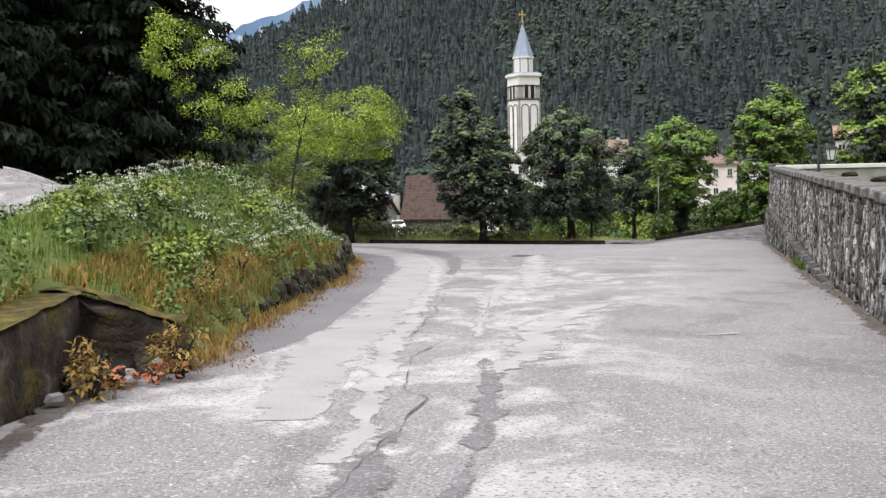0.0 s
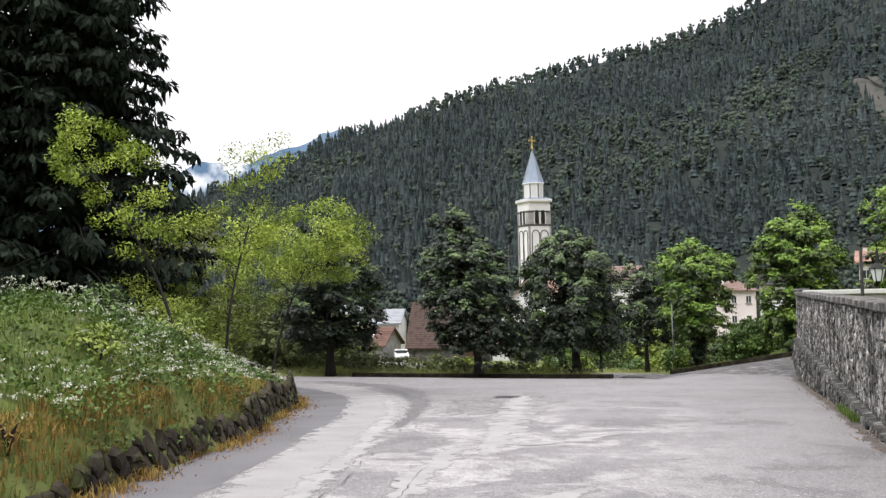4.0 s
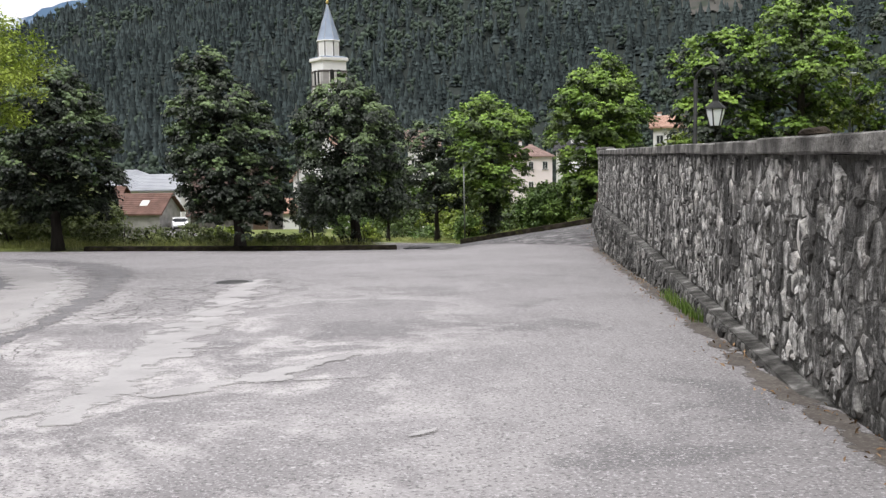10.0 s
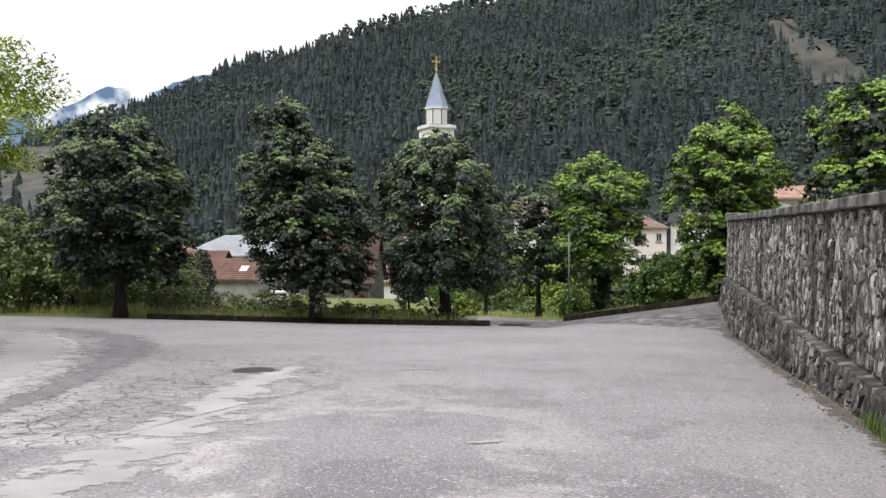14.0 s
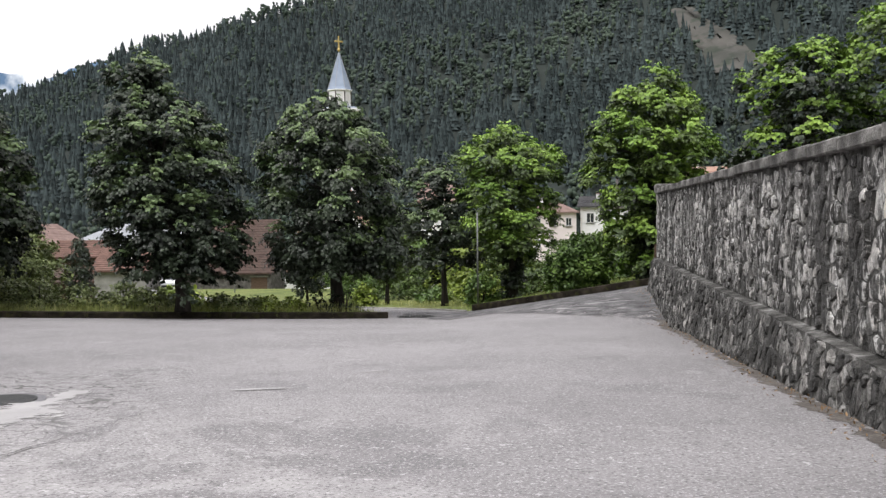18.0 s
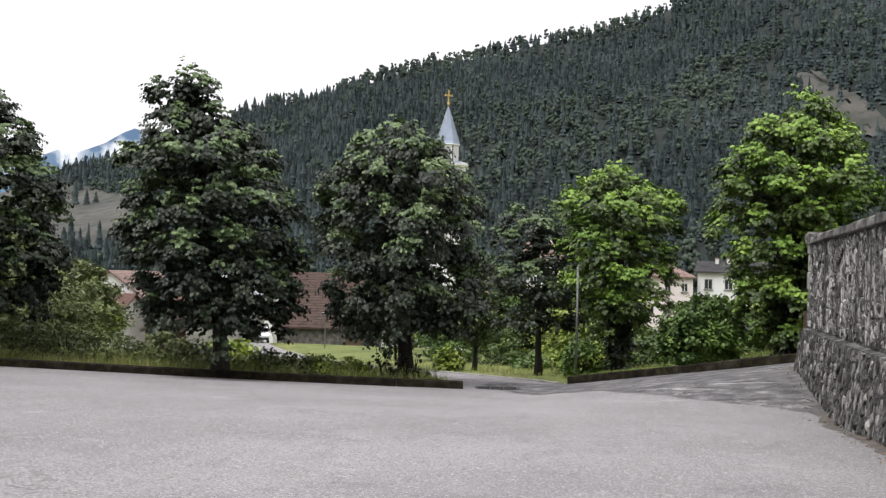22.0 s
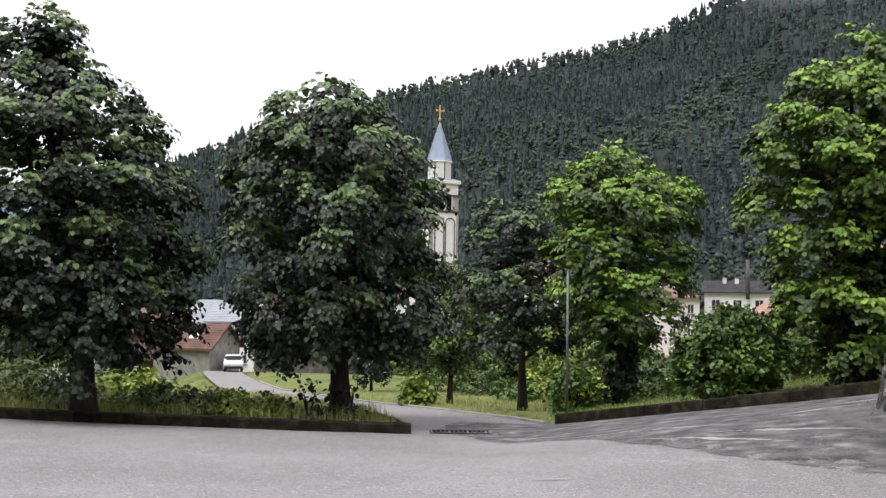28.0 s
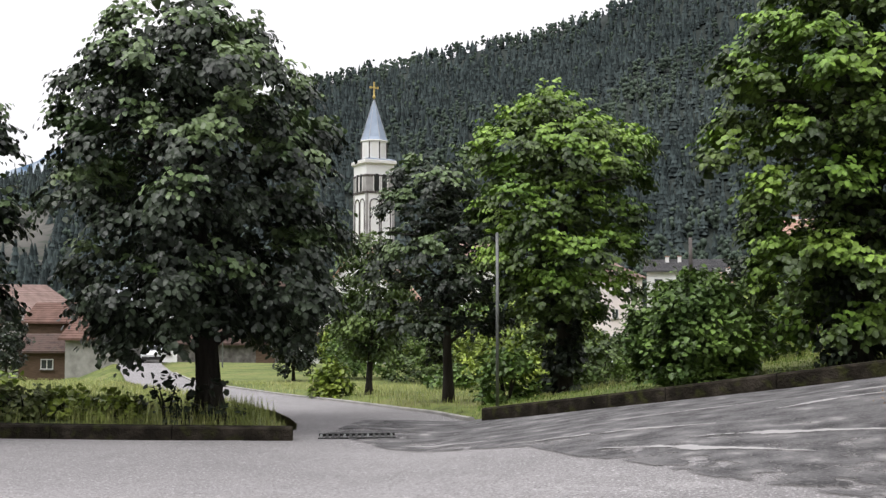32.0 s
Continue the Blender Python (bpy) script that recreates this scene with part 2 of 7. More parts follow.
M_GRASS_LONG = mat("seeding_grass", [(0.17, 0.21, 0.06), (0.3, 0.33, 0.11), (0.48, 0.46, 0.23)], 0.8, 0.7, 0, island=0.3, translucent=0.3)
M_DRY = mat("dry_weeds", [(0.22, 0.13, 0.035), (0.36, 0.26, 0.075)], 1.5, 0.8, 0, island=0.4, translucent=0.2)
M_UMBEL = mat("white_umbels", [(0.5, 0.52, 0.42), (0.68, 0.68, 0.6)], 3, 0.8, 0, island=0.15, translucent=0.2)


def stone_mat(name, piece, dark=1.0, limed=0.85, base=1.0):
    """Rubble: each stone its own grey, pale lime blotches, black streaks that run down the face, and grain."""
    m = mat(name, [tuple(v * base for v in c) for c in ((0.085, 0.083, 0.08), (0.17, 0.166, 0.16), (0.31, 0.303, 0.29))], 6.0, 0.93, 1.0, 24, ramp=(0.34, 0.66), bump_dist=0.04)
    n, l = m.node_tree.nodes, m.node_tree.links
    b = [q for q in n if q.type == "BSDF_PRINCIPLED"][0]
    src = b.inputs["Base Color"].links[0].from_socket
    rnd, rr, mu = n.new(piece[0]), n.new("ShaderNodeValToRGB"), n.new("ShaderNodeMixRGB")
    el = rr.color_ramp.elements
    el[0].position, el[0].color = 0.0, (0.3, 0.29, 0.28, 1)
    el[1].position, el[1].color = 1.0, (2.3, 2.25, 2.2, 1)
    for p_, v_ in ((0.3, 0.6), (0.6, 1.15), (0.8, 1.9)):
        el.new(p_).color = (v_, v_, v_ * 0.98, 1)
    mu.blend_type = "MULTIPLY"
    mu.inputs[0].default_value = 1.0
    l.new(rnd.outputs[piece[1]], rr.inputs["Fac"])
    l.new(src, mu.inputs[1])
    l.new(rr.outputs["Color"], mu.inputs[2])
    src = mu.outputs["Color"]
    tc = n.new("ShaderNodeTexCoord")
    lime, lr, lm = n.new("ShaderNodeTexNoise"), n.new("ShaderNodeMapRange"), n.new("ShaderNodeMixRGB")
    lime.inputs["Scale"].default_value, lime.inputs["Detail"].default_value, lime.inputs["Roughness"].default_value = 11.0, 7, 0.7
    lr.inputs["From Min"].default_value, lr.inputs["From Max"].default_value, lr.inputs["To Max"].default_value = 0.52, 0.575, limed
    lm.inputs[2].default_value = (0.6, 0.59, 0.57, 1)
    lmap = n.new("ShaderNodeMapping")
    lmap.inputs["Scale"].default_value = (1, 1, 0.6)
    l.new(tc.outputs["Object"], lmap.inputs["Vector"])
    l.new(lmap.outputs["Vector"], lime.inputs["Vector"])
    l.new(lime.outputs["Fac"], lr.inputs["Value"])
    l.new(lr.outputs["Result"], lm.inputs[0])
    l.new(src, lm.inputs[1])
    src = lm.outputs["Color"]
    for stretch, scale, a, c, amount in (((1, 1, 0.2), 1.3, 0.49, 0.6, 0.88), ((1, 1, 0.55), 7.0, 0.525, 0.575, 0.93)):
        mp, nz, mr, mx = (n.new("ShaderNode" + k) for k in ("Mapping", "TexNoise", "MapRange", "MixRGB"))
        mp.inputs["Scale"].default_value = stretch
        nz.inputs["Scale"].default_value, nz.inputs["Detail"].default_value, nz.inputs["Roughness"].default_value = scale, 8, 0.65
        mr.inputs["From Min"].default_value, mr.inputs["From Max"].default_value, mr.inputs["To Max"].default_value = a, c, amount * dark
        mx.inputs[2].default_value = (0.035, 0.034, 0.032, 1)
        l.new(tc.outputs["Object"], mp.inputs["Vector"])
        l.new(mp.outputs["Vector"], nz.inputs["Vector"])
        l.new(nz.outputs["Fac"], mr.inputs["Value"])
        l.new(mr.outputs["Result"], mx.inputs[0])
        l.new(src, mx.inputs[1])
        src = mx.outputs["Color"]
    l.new(src, b.inputs["Base Color"])
    return m


M_STONE = stone_mat("wall_stone", ("ShaderNodeObjectInfo", "Random"), base=1.08)
M_STONE_JOINED = stone_mat("wall_stone_far", ("ShaderNodeNewGeometry", "Random Per Island"), base=1.08)
# plinth stones: darker base and little lime
M_STONE_PLINTH = stone_mat("dark_plinth_stone", ("ShaderNodeNewGeometry", "Random Per Island"), 1.03, 0.12, 0.62)
M_QUOIN = mat("dressed_pale_stone", [(0.15, 0.145, 0.135), (0.3, 0.29, 0.275), (0.42, 0.41, 0.39)], 2.2, 0.9, 0.7, 20, stretch=(1, 1, 0.4), per_object=0.2, bump_dist=0.02)
M_MORTAR = mat("dirty_mortar", [(0.03, 0.029, 0.026), (0.065, 0.063, 0.058), (0.13, 0.127, 0.12), (0.3, 0.293, 0.28)], 4.5, 0.95, 1.0, 22, bump_dist=0.05, ramp=(0.36, 0.68))
M_COPING = mat("lichened_coping", [(0.05, 0.048, 0.045), (0.12, 0.115, 0.108), (0.27, 0.262, 0.246)], 3.4, 0.93, 0.9, 24, per_object=0.2, fleck=((0.045, 0.044, 0.036), 9, 0.8), bump_dist=0.03)
M_WHITE_COPING = mat("pale_coping", [(0.55, 0.55, 0.53), (0.68, 0.68, 0.66)], 2, 0.85, 0.3, 30)
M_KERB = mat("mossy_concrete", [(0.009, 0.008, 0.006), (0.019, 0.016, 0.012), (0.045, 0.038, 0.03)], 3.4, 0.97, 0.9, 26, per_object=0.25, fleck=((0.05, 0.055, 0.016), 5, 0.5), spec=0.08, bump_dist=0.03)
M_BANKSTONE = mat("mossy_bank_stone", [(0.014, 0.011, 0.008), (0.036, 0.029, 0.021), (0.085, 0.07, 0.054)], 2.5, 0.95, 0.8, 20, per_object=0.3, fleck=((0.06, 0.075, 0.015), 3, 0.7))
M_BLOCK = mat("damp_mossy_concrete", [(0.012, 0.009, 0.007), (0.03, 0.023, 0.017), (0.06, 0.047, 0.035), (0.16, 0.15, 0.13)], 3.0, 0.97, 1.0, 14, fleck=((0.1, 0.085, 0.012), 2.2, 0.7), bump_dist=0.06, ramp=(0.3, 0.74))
M_STREAKY = mat("streaky_dark_asphalt", [(0.05, 0.048, 0.05), (0.1, 0.097, 0.1), (0.145, 0.14, 0.142), (0.31, 0.3, 0.295)], 2.6, 0.9, 1.0, 30, stretch=(0.85, 1.05, 1), fleck=((0.2, 0.195, 0.19), 30, 0.6), bump_dist=0.03, ramp=(0.36, 0.74))
M_MOSS = mat("yellow_moss", [(0.025, 0.019, 0.008), (0.065, 0.052, 0.012), (0.15, 0.12, 0.022)], 6, 0.98, 0.9, 60)
M_BARK = mat("dark_bark", [(0.018, 0.015, 0.013), (0.05, 0.043, 0.037)], 3, 0.95, 0.9, 18, stretch=(2, 2, 0.4), bump_dist=0.04)
# linden leaf tones carry crown shade and top light besides young growth
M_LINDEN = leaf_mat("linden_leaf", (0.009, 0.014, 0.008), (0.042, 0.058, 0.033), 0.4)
M_SHOOT = leaf_mat("lit_young_linden_leaf", (0.1, 0.185, 0.028), (0.215, 0.325, 0.056), 0.5)
M_LIT_LEAF = leaf_mat("lit_linden_leaf", (0.058, 0.096, 0.038), (0.15, 0.21, 0.084), 0.4)
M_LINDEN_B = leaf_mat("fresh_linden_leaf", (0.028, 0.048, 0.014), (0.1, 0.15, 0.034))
# darker copy of the robinia leaf with shade put into its colour
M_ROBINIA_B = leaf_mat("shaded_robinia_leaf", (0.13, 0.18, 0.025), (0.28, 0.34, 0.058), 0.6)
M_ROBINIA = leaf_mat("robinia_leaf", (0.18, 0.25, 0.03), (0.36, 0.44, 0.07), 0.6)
M_SHRUB = leaf_mat("shrub_leaf", (0.045, 0.085, 0.02), (0.12, 0.19, 0.04))
M_TANGLE = leaf_mat("olive_bush_leaf", (0.08, 0.104, 0.036), (0.175, 0.21, 0.074), 0.55)
M_HEDGE = leaf_mat("yellow_green_leaf", (0.1, 0.15, 0.02), (0.24, 0.3, 0.05))
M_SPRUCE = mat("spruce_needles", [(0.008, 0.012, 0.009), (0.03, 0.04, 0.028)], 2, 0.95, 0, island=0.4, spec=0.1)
# distance haze put into the forest colours: darks lifted, tones bluish grey
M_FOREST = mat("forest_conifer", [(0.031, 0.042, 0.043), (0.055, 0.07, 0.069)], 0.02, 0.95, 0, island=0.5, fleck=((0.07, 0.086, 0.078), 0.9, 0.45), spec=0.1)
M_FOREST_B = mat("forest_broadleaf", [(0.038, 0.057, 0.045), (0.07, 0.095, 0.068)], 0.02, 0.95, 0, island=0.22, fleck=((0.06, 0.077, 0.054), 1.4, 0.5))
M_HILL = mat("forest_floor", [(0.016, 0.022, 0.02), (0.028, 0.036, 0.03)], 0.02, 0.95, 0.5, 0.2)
M_SCREE = mat("scree", [(0.04, 0.042, 0.036), (0.095, 0.09, 0.08)], 0.06, 0.95, 0.6, 0.5, fleck=((0.028, 0.038, 0.026), 0.16, 0.9))
# blue distance haze and mist patches put into the mountain's base colour
M_FAR_HAZE = mat("hazed_far_mountain", [(0.1, 0.175, 0.28), (0.15, 0.24, 0.36), (0.26, 0.35, 0.46)], 0.0024, 1.0, 0)
M_PLASTER = mat("white_plaster", [(0.62, 0.61, 0.6), (0.78, 0.77, 0.75)], 0.35, 0.85, 0.2, 8)
M_PLASTER_W = mat("white_render", [(0.72, 0.72, 0.72), (0.82, 0.82, 0.81)], 0.3, 0.85, 0.2, 8)
M_PLASTER_PINK = mat("faded_pink_render", [(0.66, 0.58, 0.57), (0.78, 0.71, 0.7)], 0.3, 0.85, 0.2, 8)
M_GREYSTONE = mat("grey_rubble", [(0.2, 0.195, 0.185), (0.34, 0.33, 0.31)], 1.5, 0.9, 0.6, 5)
M_DARKSTONE = mat("dark_rubble", [(0.06, 0.055, 0.05), (0.12, 0.112, 0.105), (0.2, 0.19, 0.18)], 1.8, 0.92, 0.7, 5)
M_TILE_FADED = mat("faded_brown_tile", [(0.17, 0.115, 0.1), (0.27, 0.19, 0.165)], 1.2, 0.88, 0.5, 6)
M_BELFRY = mat("grey_belfry_stone", [(0.26, 0.25, 0.25), (0.42, 0.41, 0.4)], 0.8, 0.88, 0.3)
M_DARKBAND = mat("dark_stone_band", [(0.07, 0.062, 0.06), (0.13, 0.115, 0.11)], 1, 0.85, 0.3)
M_TILE_RED = mat("terracotta_tile", [(0.085, 0.048, 0.038), (0.155, 0.09, 0.072)], 1.2, 0.85, 0.5, 6, per_object=0.12)
M_TILE_ORANGE = mat("orange_tile", [(0.3, 0.175, 0.13), (0.42, 0.275, 0.215)], 1.2, 0.85, 0.5, 6)
M_TILE_BROWN = mat("brown_tile", [(0.045, 0.03, 0.026), (0.085, 0.056, 0.047), (0.12, 0.08, 0.065)], 1.6, 0.9, 0.8, 5, fleck=((0.035, 0.03, 0.026), 1.6, 0.75))
M_TILE_DARK = mat("slate_tile", [(0.03, 0.03, 0.033), (0.07, 0.068, 0.07)], 1.2, 0.8, 0.5, 6)
M_ZINC = mat("grey_blue_zinc", [(0.2, 0.25, 0.32), (0.3, 0.35, 0.43)], 0.6, 0.45, 0.15, 5, metal=0.35)
M_METALROOF = mat("grey_sheet_roof", [(0.27, 0.285, 0.31), (0.36, 0.375, 0.4)], 0.4, 0.5, 0.1, metal=0.2)
M_WOOD = mat("weathered_wood", [(0.07, 0.045, 0.03), (0.13, 0.085, 0.06)], 2, 0.85, 0.5, 20, stretch=(1, 1, 6))
M_GLASS = mat("window_glass", [(0.02, 0.024, 0.028), (0.05, 0.055, 0.06)], 1.5, 0.12, 0, spec=0.6)
M_IRON = mat("dark_iron", [(0.018, 0.02, 0.02), (0.04, 0.04, 0.038)], 6, 0.6, 0.2, metal=0.6)
M_GALV = mat("galvanised_steel", [(0.11, 0.117, 0.112), (0.18, 0.187, 0.18)], 4, 0.55, 0.15, metal=0.5)
M_FROST = mat("milky_lantern_glass", [(0.74, 0.78, 0.8), (0.85, 0.88, 0.9)], 4, 0.3, 0)
M_CARWHITE = mat("white_car_paint", [(0.7, 0.71, 0.72), (0.76, 0.77, 0.78)], 2, 0.25, 0, spec=0.5)
M_CARGREY = mat("grey_car_paint", [(0.3, 0.31, 0.33), (0.36, 0.37, 0.39)], 2, 0.25, 0, spec=0.5)
M_RUBBER = mat("tyre_rubber", [(0.015, 0.015, 0.015), (0.03, 0.03, 0.03)], 6, 0.9, 0.3)
M_GOLD = mat("gilded_cross", [(0.5, 0.36, 0.12), (0.65, 0.5, 0.2)], 3, 0.4, 0, metal=0.6)
M_REDLEAF = mat("red_autumn_leaf", [(0.3, 0.06, 0.025), (0.42, 0.2, 0.1)], 6, 0.6, 0, island=0.4)

# ---- mesh helpers ----


def mesh_from(name, verts, faces, material, smooth=False):
    me = bpy.data.meshes.new(name)
    me.from_pydata(verts, [], faces)
    me.materials.append(material)
    if smooth:
        me.polygons.foreach_set("use_smooth", [True] * len(me.polygons))
    me.update()
    return me


def part(name, bm, material, parent, label="", smooth=False):
    """Links a bmesh, a mesh or (verts, faces) as one mesh object under a thing or a part."""
    if isinstance(bm, tuple):
        me = mesh_from(name, bm[0], bm[1], material, smooth)
    elif isinstance(bm, bpy.types.Mesh):
        me = bm
    else:
        me = bpy.data.meshes.new(name)
        bm.to_mesh(me)
        bm.free()
        me.materials.append(material)
        if smooth:
            me.polygons.foreach_set("use_smooth", [True] * len(me.polygons))
    ob = new(name, me)
    ob.parent = parent
    if label:
        ob["label"] = label
    return ob


def thing(name, x, y, z, label, category, group="", kind="", rz=0.0):
    ob = new(name)
    ob.matrix_basis = pose(x, y, z, 0, 0, rz)
    return tagged(ob, label, category, group, kind)


def box(x0, x1, y0, y1, z0, z1, bevel=0.0, bm=None):
    bm = bm or bmesh.new()
    made = bmesh.ops.create_cube(bm, size=1)
    vs = made["verts"]
    for v in vs:
        v.co = ((x0 + x1) / 2 + v.co.x * (x1 - x0), (y0 + y1) / 2 + v.co.y * (y1 - y0), (z0 + z1) / 2 + v.co.z * (z1 - z0))
    if bevel:
        es = list({e for v in vs for e in v.link_edges})
        bmesh.ops.bevel(bm, geom=es, offset=bevel, segments=1, affect="EDGES")
    return bm


def tube(points, radii, sides=8, wobble=0.0, seed=0, caps=True):
    """(verts, faces) of a tube along points with a radius at each."""
    rng = random.Random(seed)
    pts = [Vector(p) for p in points]
    verts, faces = [], []
    for i, p in enumerate(pts):
        d = (pts[min(i + 1, len(pts) - 1)] - pts[max(i - 1, 0)]).normalized()
        side = d.cross(Vector((0, 1, 0)) if abs(d.y) < 0.9 else Vector((1, 0, 0))).normalized()
        up = side.cross(d)
        for k in range(sides):
            a = 2 * math.pi * k / sides
            r = radii[i] * (1 + wobble * (rng.random() - 0.5))
            verts.append(p + r * (math.cos(a) * side + math.sin(a) * up))
    for i in range(len(pts) - 1):
        for k in range(sides):
            a, b = i * sides + k, i * sides + (k + 1) % sides
            faces.append((a, b, b + sides, a + sides))
    if caps:
        faces.append(tuple(range(sides - 1, -1, -1)))
        faces.append(tuple(range((len(pts) - 1) * sides, len(pts) * sides)))
    return verts, faces


def merge(*lots):
    verts, faces = [], []
    for v, f in lots:
        k = len(verts)
        verts += list(v)
        faces += [tuple(i + k for i in q) for q in f]
    return verts, faces


def lerp_table(v, table):
    return float(np.interp(v, [a for a, _ in table], [b for _, b in table]))


def smooth01(v):
    v = min(1.0, max(0.0, v))
    return v * v * (3 - 2 * v)


# ---- the lie of the land ----
FALL = [(-60, 3), (0, 0), (10, -0.5), (20, -1.0), (30, -1.47), (36, -1.83), (42, -2.12), (53.4, -3.05), (60, -3.4), (72, -4.4),
        (90, -5.7), (100, -6.2), (118, -6.85), (140, -8.6), (165, -11.3), (300, -14), (3000, -14)]
BANK_FOOT = [(-30, -4.7), (4, -4.6), (7.4, -4.75), (9, -5.0), (11.8, -5.8), (15.3, -6.6), (21, -7.7), (24, -8.8), (27.5, -9.8), (30, -10.9),
             (32, -12.0), (35, -14.2), (38, -17.5), (40, -22), (41.5, -32), (42.5, -60), (43, -90), (60, -90)]


def fall(y):
    return lerp_table(y, FALL)


def road_z(x, y):
    """The paved surface: it falls ahead, climbs to the right past the end of the wall and a little to the left."""
    return fall(y) + (0.165 * min(max(0.0, x + 2.2), 25) * smooth01((y - 44) / 9) + 0.01 * min(max(0.0, -x - 4.4), 16) * smooth01((y - 38) / 12)) * smooth01((75 - y) / 12)


def bank_foot(y):
    return lerp_table(y, BANK_FOOT)


def wall_x(y):
    return 1.95 + 0.0415 * y


def kerb_right(x):
    """y of the kerb along the grass on the far side of the right-hand branch."""
    return lerp_table(x, [(-1.8, 57.7), (1.4, 55.6), (5, 54.0), (12, 52.5), (30, 50.5), (60, 48)])


def kerb_left(x):
    """y of the kerb in front of the row of trees."""
    return lerp_table(x, [(-18.5, 51.9), (-11, 52.6), (-8, 53.4), (-6, 53.8), (-4.4, 54.2), (-4.38, 53.3), (60, 53.3)])


LANE = [(-3.2, 56.0), (-4.2, 59.0), (-7.2, 64.5), (-13, 74), (-20.5, 86), (-28, 100), (-37, 118), (-46, 140)]


LANE_LINE = [(y, x) for x, y in LANE]


def lane_near(x, y):
    best = 1e9
    for (x0, y0), (x1, y1) in zip(LANE, LANE[1:]):
        dx, dy = x1 - x0, y1 - y0
        s = min(1, max(0, ((x - x0) * dx + (y - y0) * dy) / (dx * dx + dy * dy)))
        best = min(best, math.hypot(x - x0 - s * dx, y - y0 - s * dy))
    return best


# past about 60 degrees either way: unseen hills added to block low sky
RIDGE = [(-180, 18), (-110, 19), (-75, 12), (-58, 5), (-45, 2.2), (-37, 3.2), (-33, 4.4), (-30, 5.5), (-27, 6.4), (-24.5, 7.4), (-21, 9.0), (-18, 9.8), (-14, 11.4), (-8.5, 12.8), (0, 14.4), (8, 16.9), (20, 19.5), (35, 20), (60, 18), (110, 19), (180, 18)]
HILL_FOOT, HILL_TOP = 285.0, 620.0


def hill_z(x, y):
    """The wooded mountainside beyond the village, and the added unseen hills all round."""
    r = math.hypot(x, y)
    s = (r - HILL_FOOT) / (HILL_TOP - HILL_FOOT)
    if s <= 0:
        return 0.0
    az = math.degrees(math.atan2(x, y))
    top = HILL_TOP * math.tan(radians(lerp_table(az, RIDGE))) + 14
    rough = 7 * noise.noise((x * 0.008, y * 0.008, 0)) + 3 * noise.noise((x * 0.024, y * 0.024, 3))
    h = top * (s ** 1.15) if s < 1 else top * max(0.0, 1 - (s - 1) * 0.5)
    return h + rough * min(1, s * 3) * (1 if s < 1 else max(0, 1 - (s - 1) * 2))


def culvert_open(x, y, edge=0.3):
    """True on the open side of the culvert head, where the bank is cut away."""
    dx, dy, a = x + 5.64, y - 8.0, radians(19.5)
    u, v = dx * math.cos(a) + dy * math.sin(a), -dx * math.sin(a) + dy * math.cos(a)
    return -0.4 < u < 3 and -7 < v < edge


def bank_h(x, y):
    """Height of the grassy bank above the road's level, from its foot leftwards."""
    d = bank_foot(y) - x
    if d <= 0 or y > 42.6:
        return 0.0
    if culvert_open(x, y, 0.1):
        return -0.35
    top = lerp_table(y, [(3, 1.0), (7, 1.1), (9.5, 1.35), (13, 1.55), (15, 1.8), (17, 2.1), (18.5, 2.1), (22, 1.7), (25, 1.35), (27.5, 0.95), (31, 0.65), (42, 0.7)])
    rise = 0.38 * smooth01(d / 0.35) + 0.62 * smooth01(d / 2.2)
    return top * rise + 0.06 * noise.noise((x * 0.5, y * 0.5, 7)) * min(d, 2) + 0.02 * min(d, 8) - 0.42 * smooth01((d - 2.5) / 2) * smooth01((19 - y) / 4) + 1.1 * smooth01((d - 6) / 4) * smooth01((y - 17) / 6) * smooth01((34 - y) / 6)


UPPER_ROAD = [(-15.5, 2), (-14.0, 9), (-13.4, 14), (-14.2, 19), (-17.5, 24)]


def near_line(x, y, line):
    return min(math.hypot(x - px, y - py) for px, py in line)


UPPER_DENSE = [(float(np.interp(v, [p[1] for p in UPPER_ROAD], [p[0] for p in UPPER_ROAD])), float(v)) for v in np.arange(2, 24.1, 0.5)]


def land(x, y):
    """The unpaved ground."""
    z = road_z(x, y) if -30 < y < 75 else fall(y)
    z += bank_h(x, y) + hill_z(x, y)
    if y > kerb_left(x) + 0.1 and (x < -4.3 or y > kerb_right(x)):
        z += 0.12 * smooth01((y - kerb_left(x)) / 1.5) * smooth01((90 - y) / 20)
        d = lane_near(x, y)
        z -= 0.3 * smooth01((2.6 - d) / 1.2)
    if 84 < y < 135 and x < lerp_table(y, LANE_LINE):
        z -= 1.7 * smooth01((lane_near(x, y) - 2.0) / 3) * smooth01((y - 84) / 12) * smooth01((135 - y) / 8)
    if x > wall_x(y) + 1.3 and y < 51.0:
        z += 0.4
    return z


def paved(x, y):
    if y > kerb_left(x):
        return (-4.42 < x and y < kerb_right(x)) or lane_near(x, y) < 1.7
    return bank_foot(y) - 0.1 < x < (wall_x(y) + 1.1 if y < 52 else 60)


def ground_strip(cells):
    verts, faces = [], []
    for row in cells:
        for p in row:
            verts.append(p)
    w = len(cells[0])
    for i in range(len(cells) - 1):
        for k in range(w - 1):
            a = i * w + k
            faces.append((a, a + 1, a + w + 1, a + w))
    return verts, faces


def axis(stops):
    out = []
    for (a, b, step) in stops:
        out += list(np.arange(a, b, step))
    return out


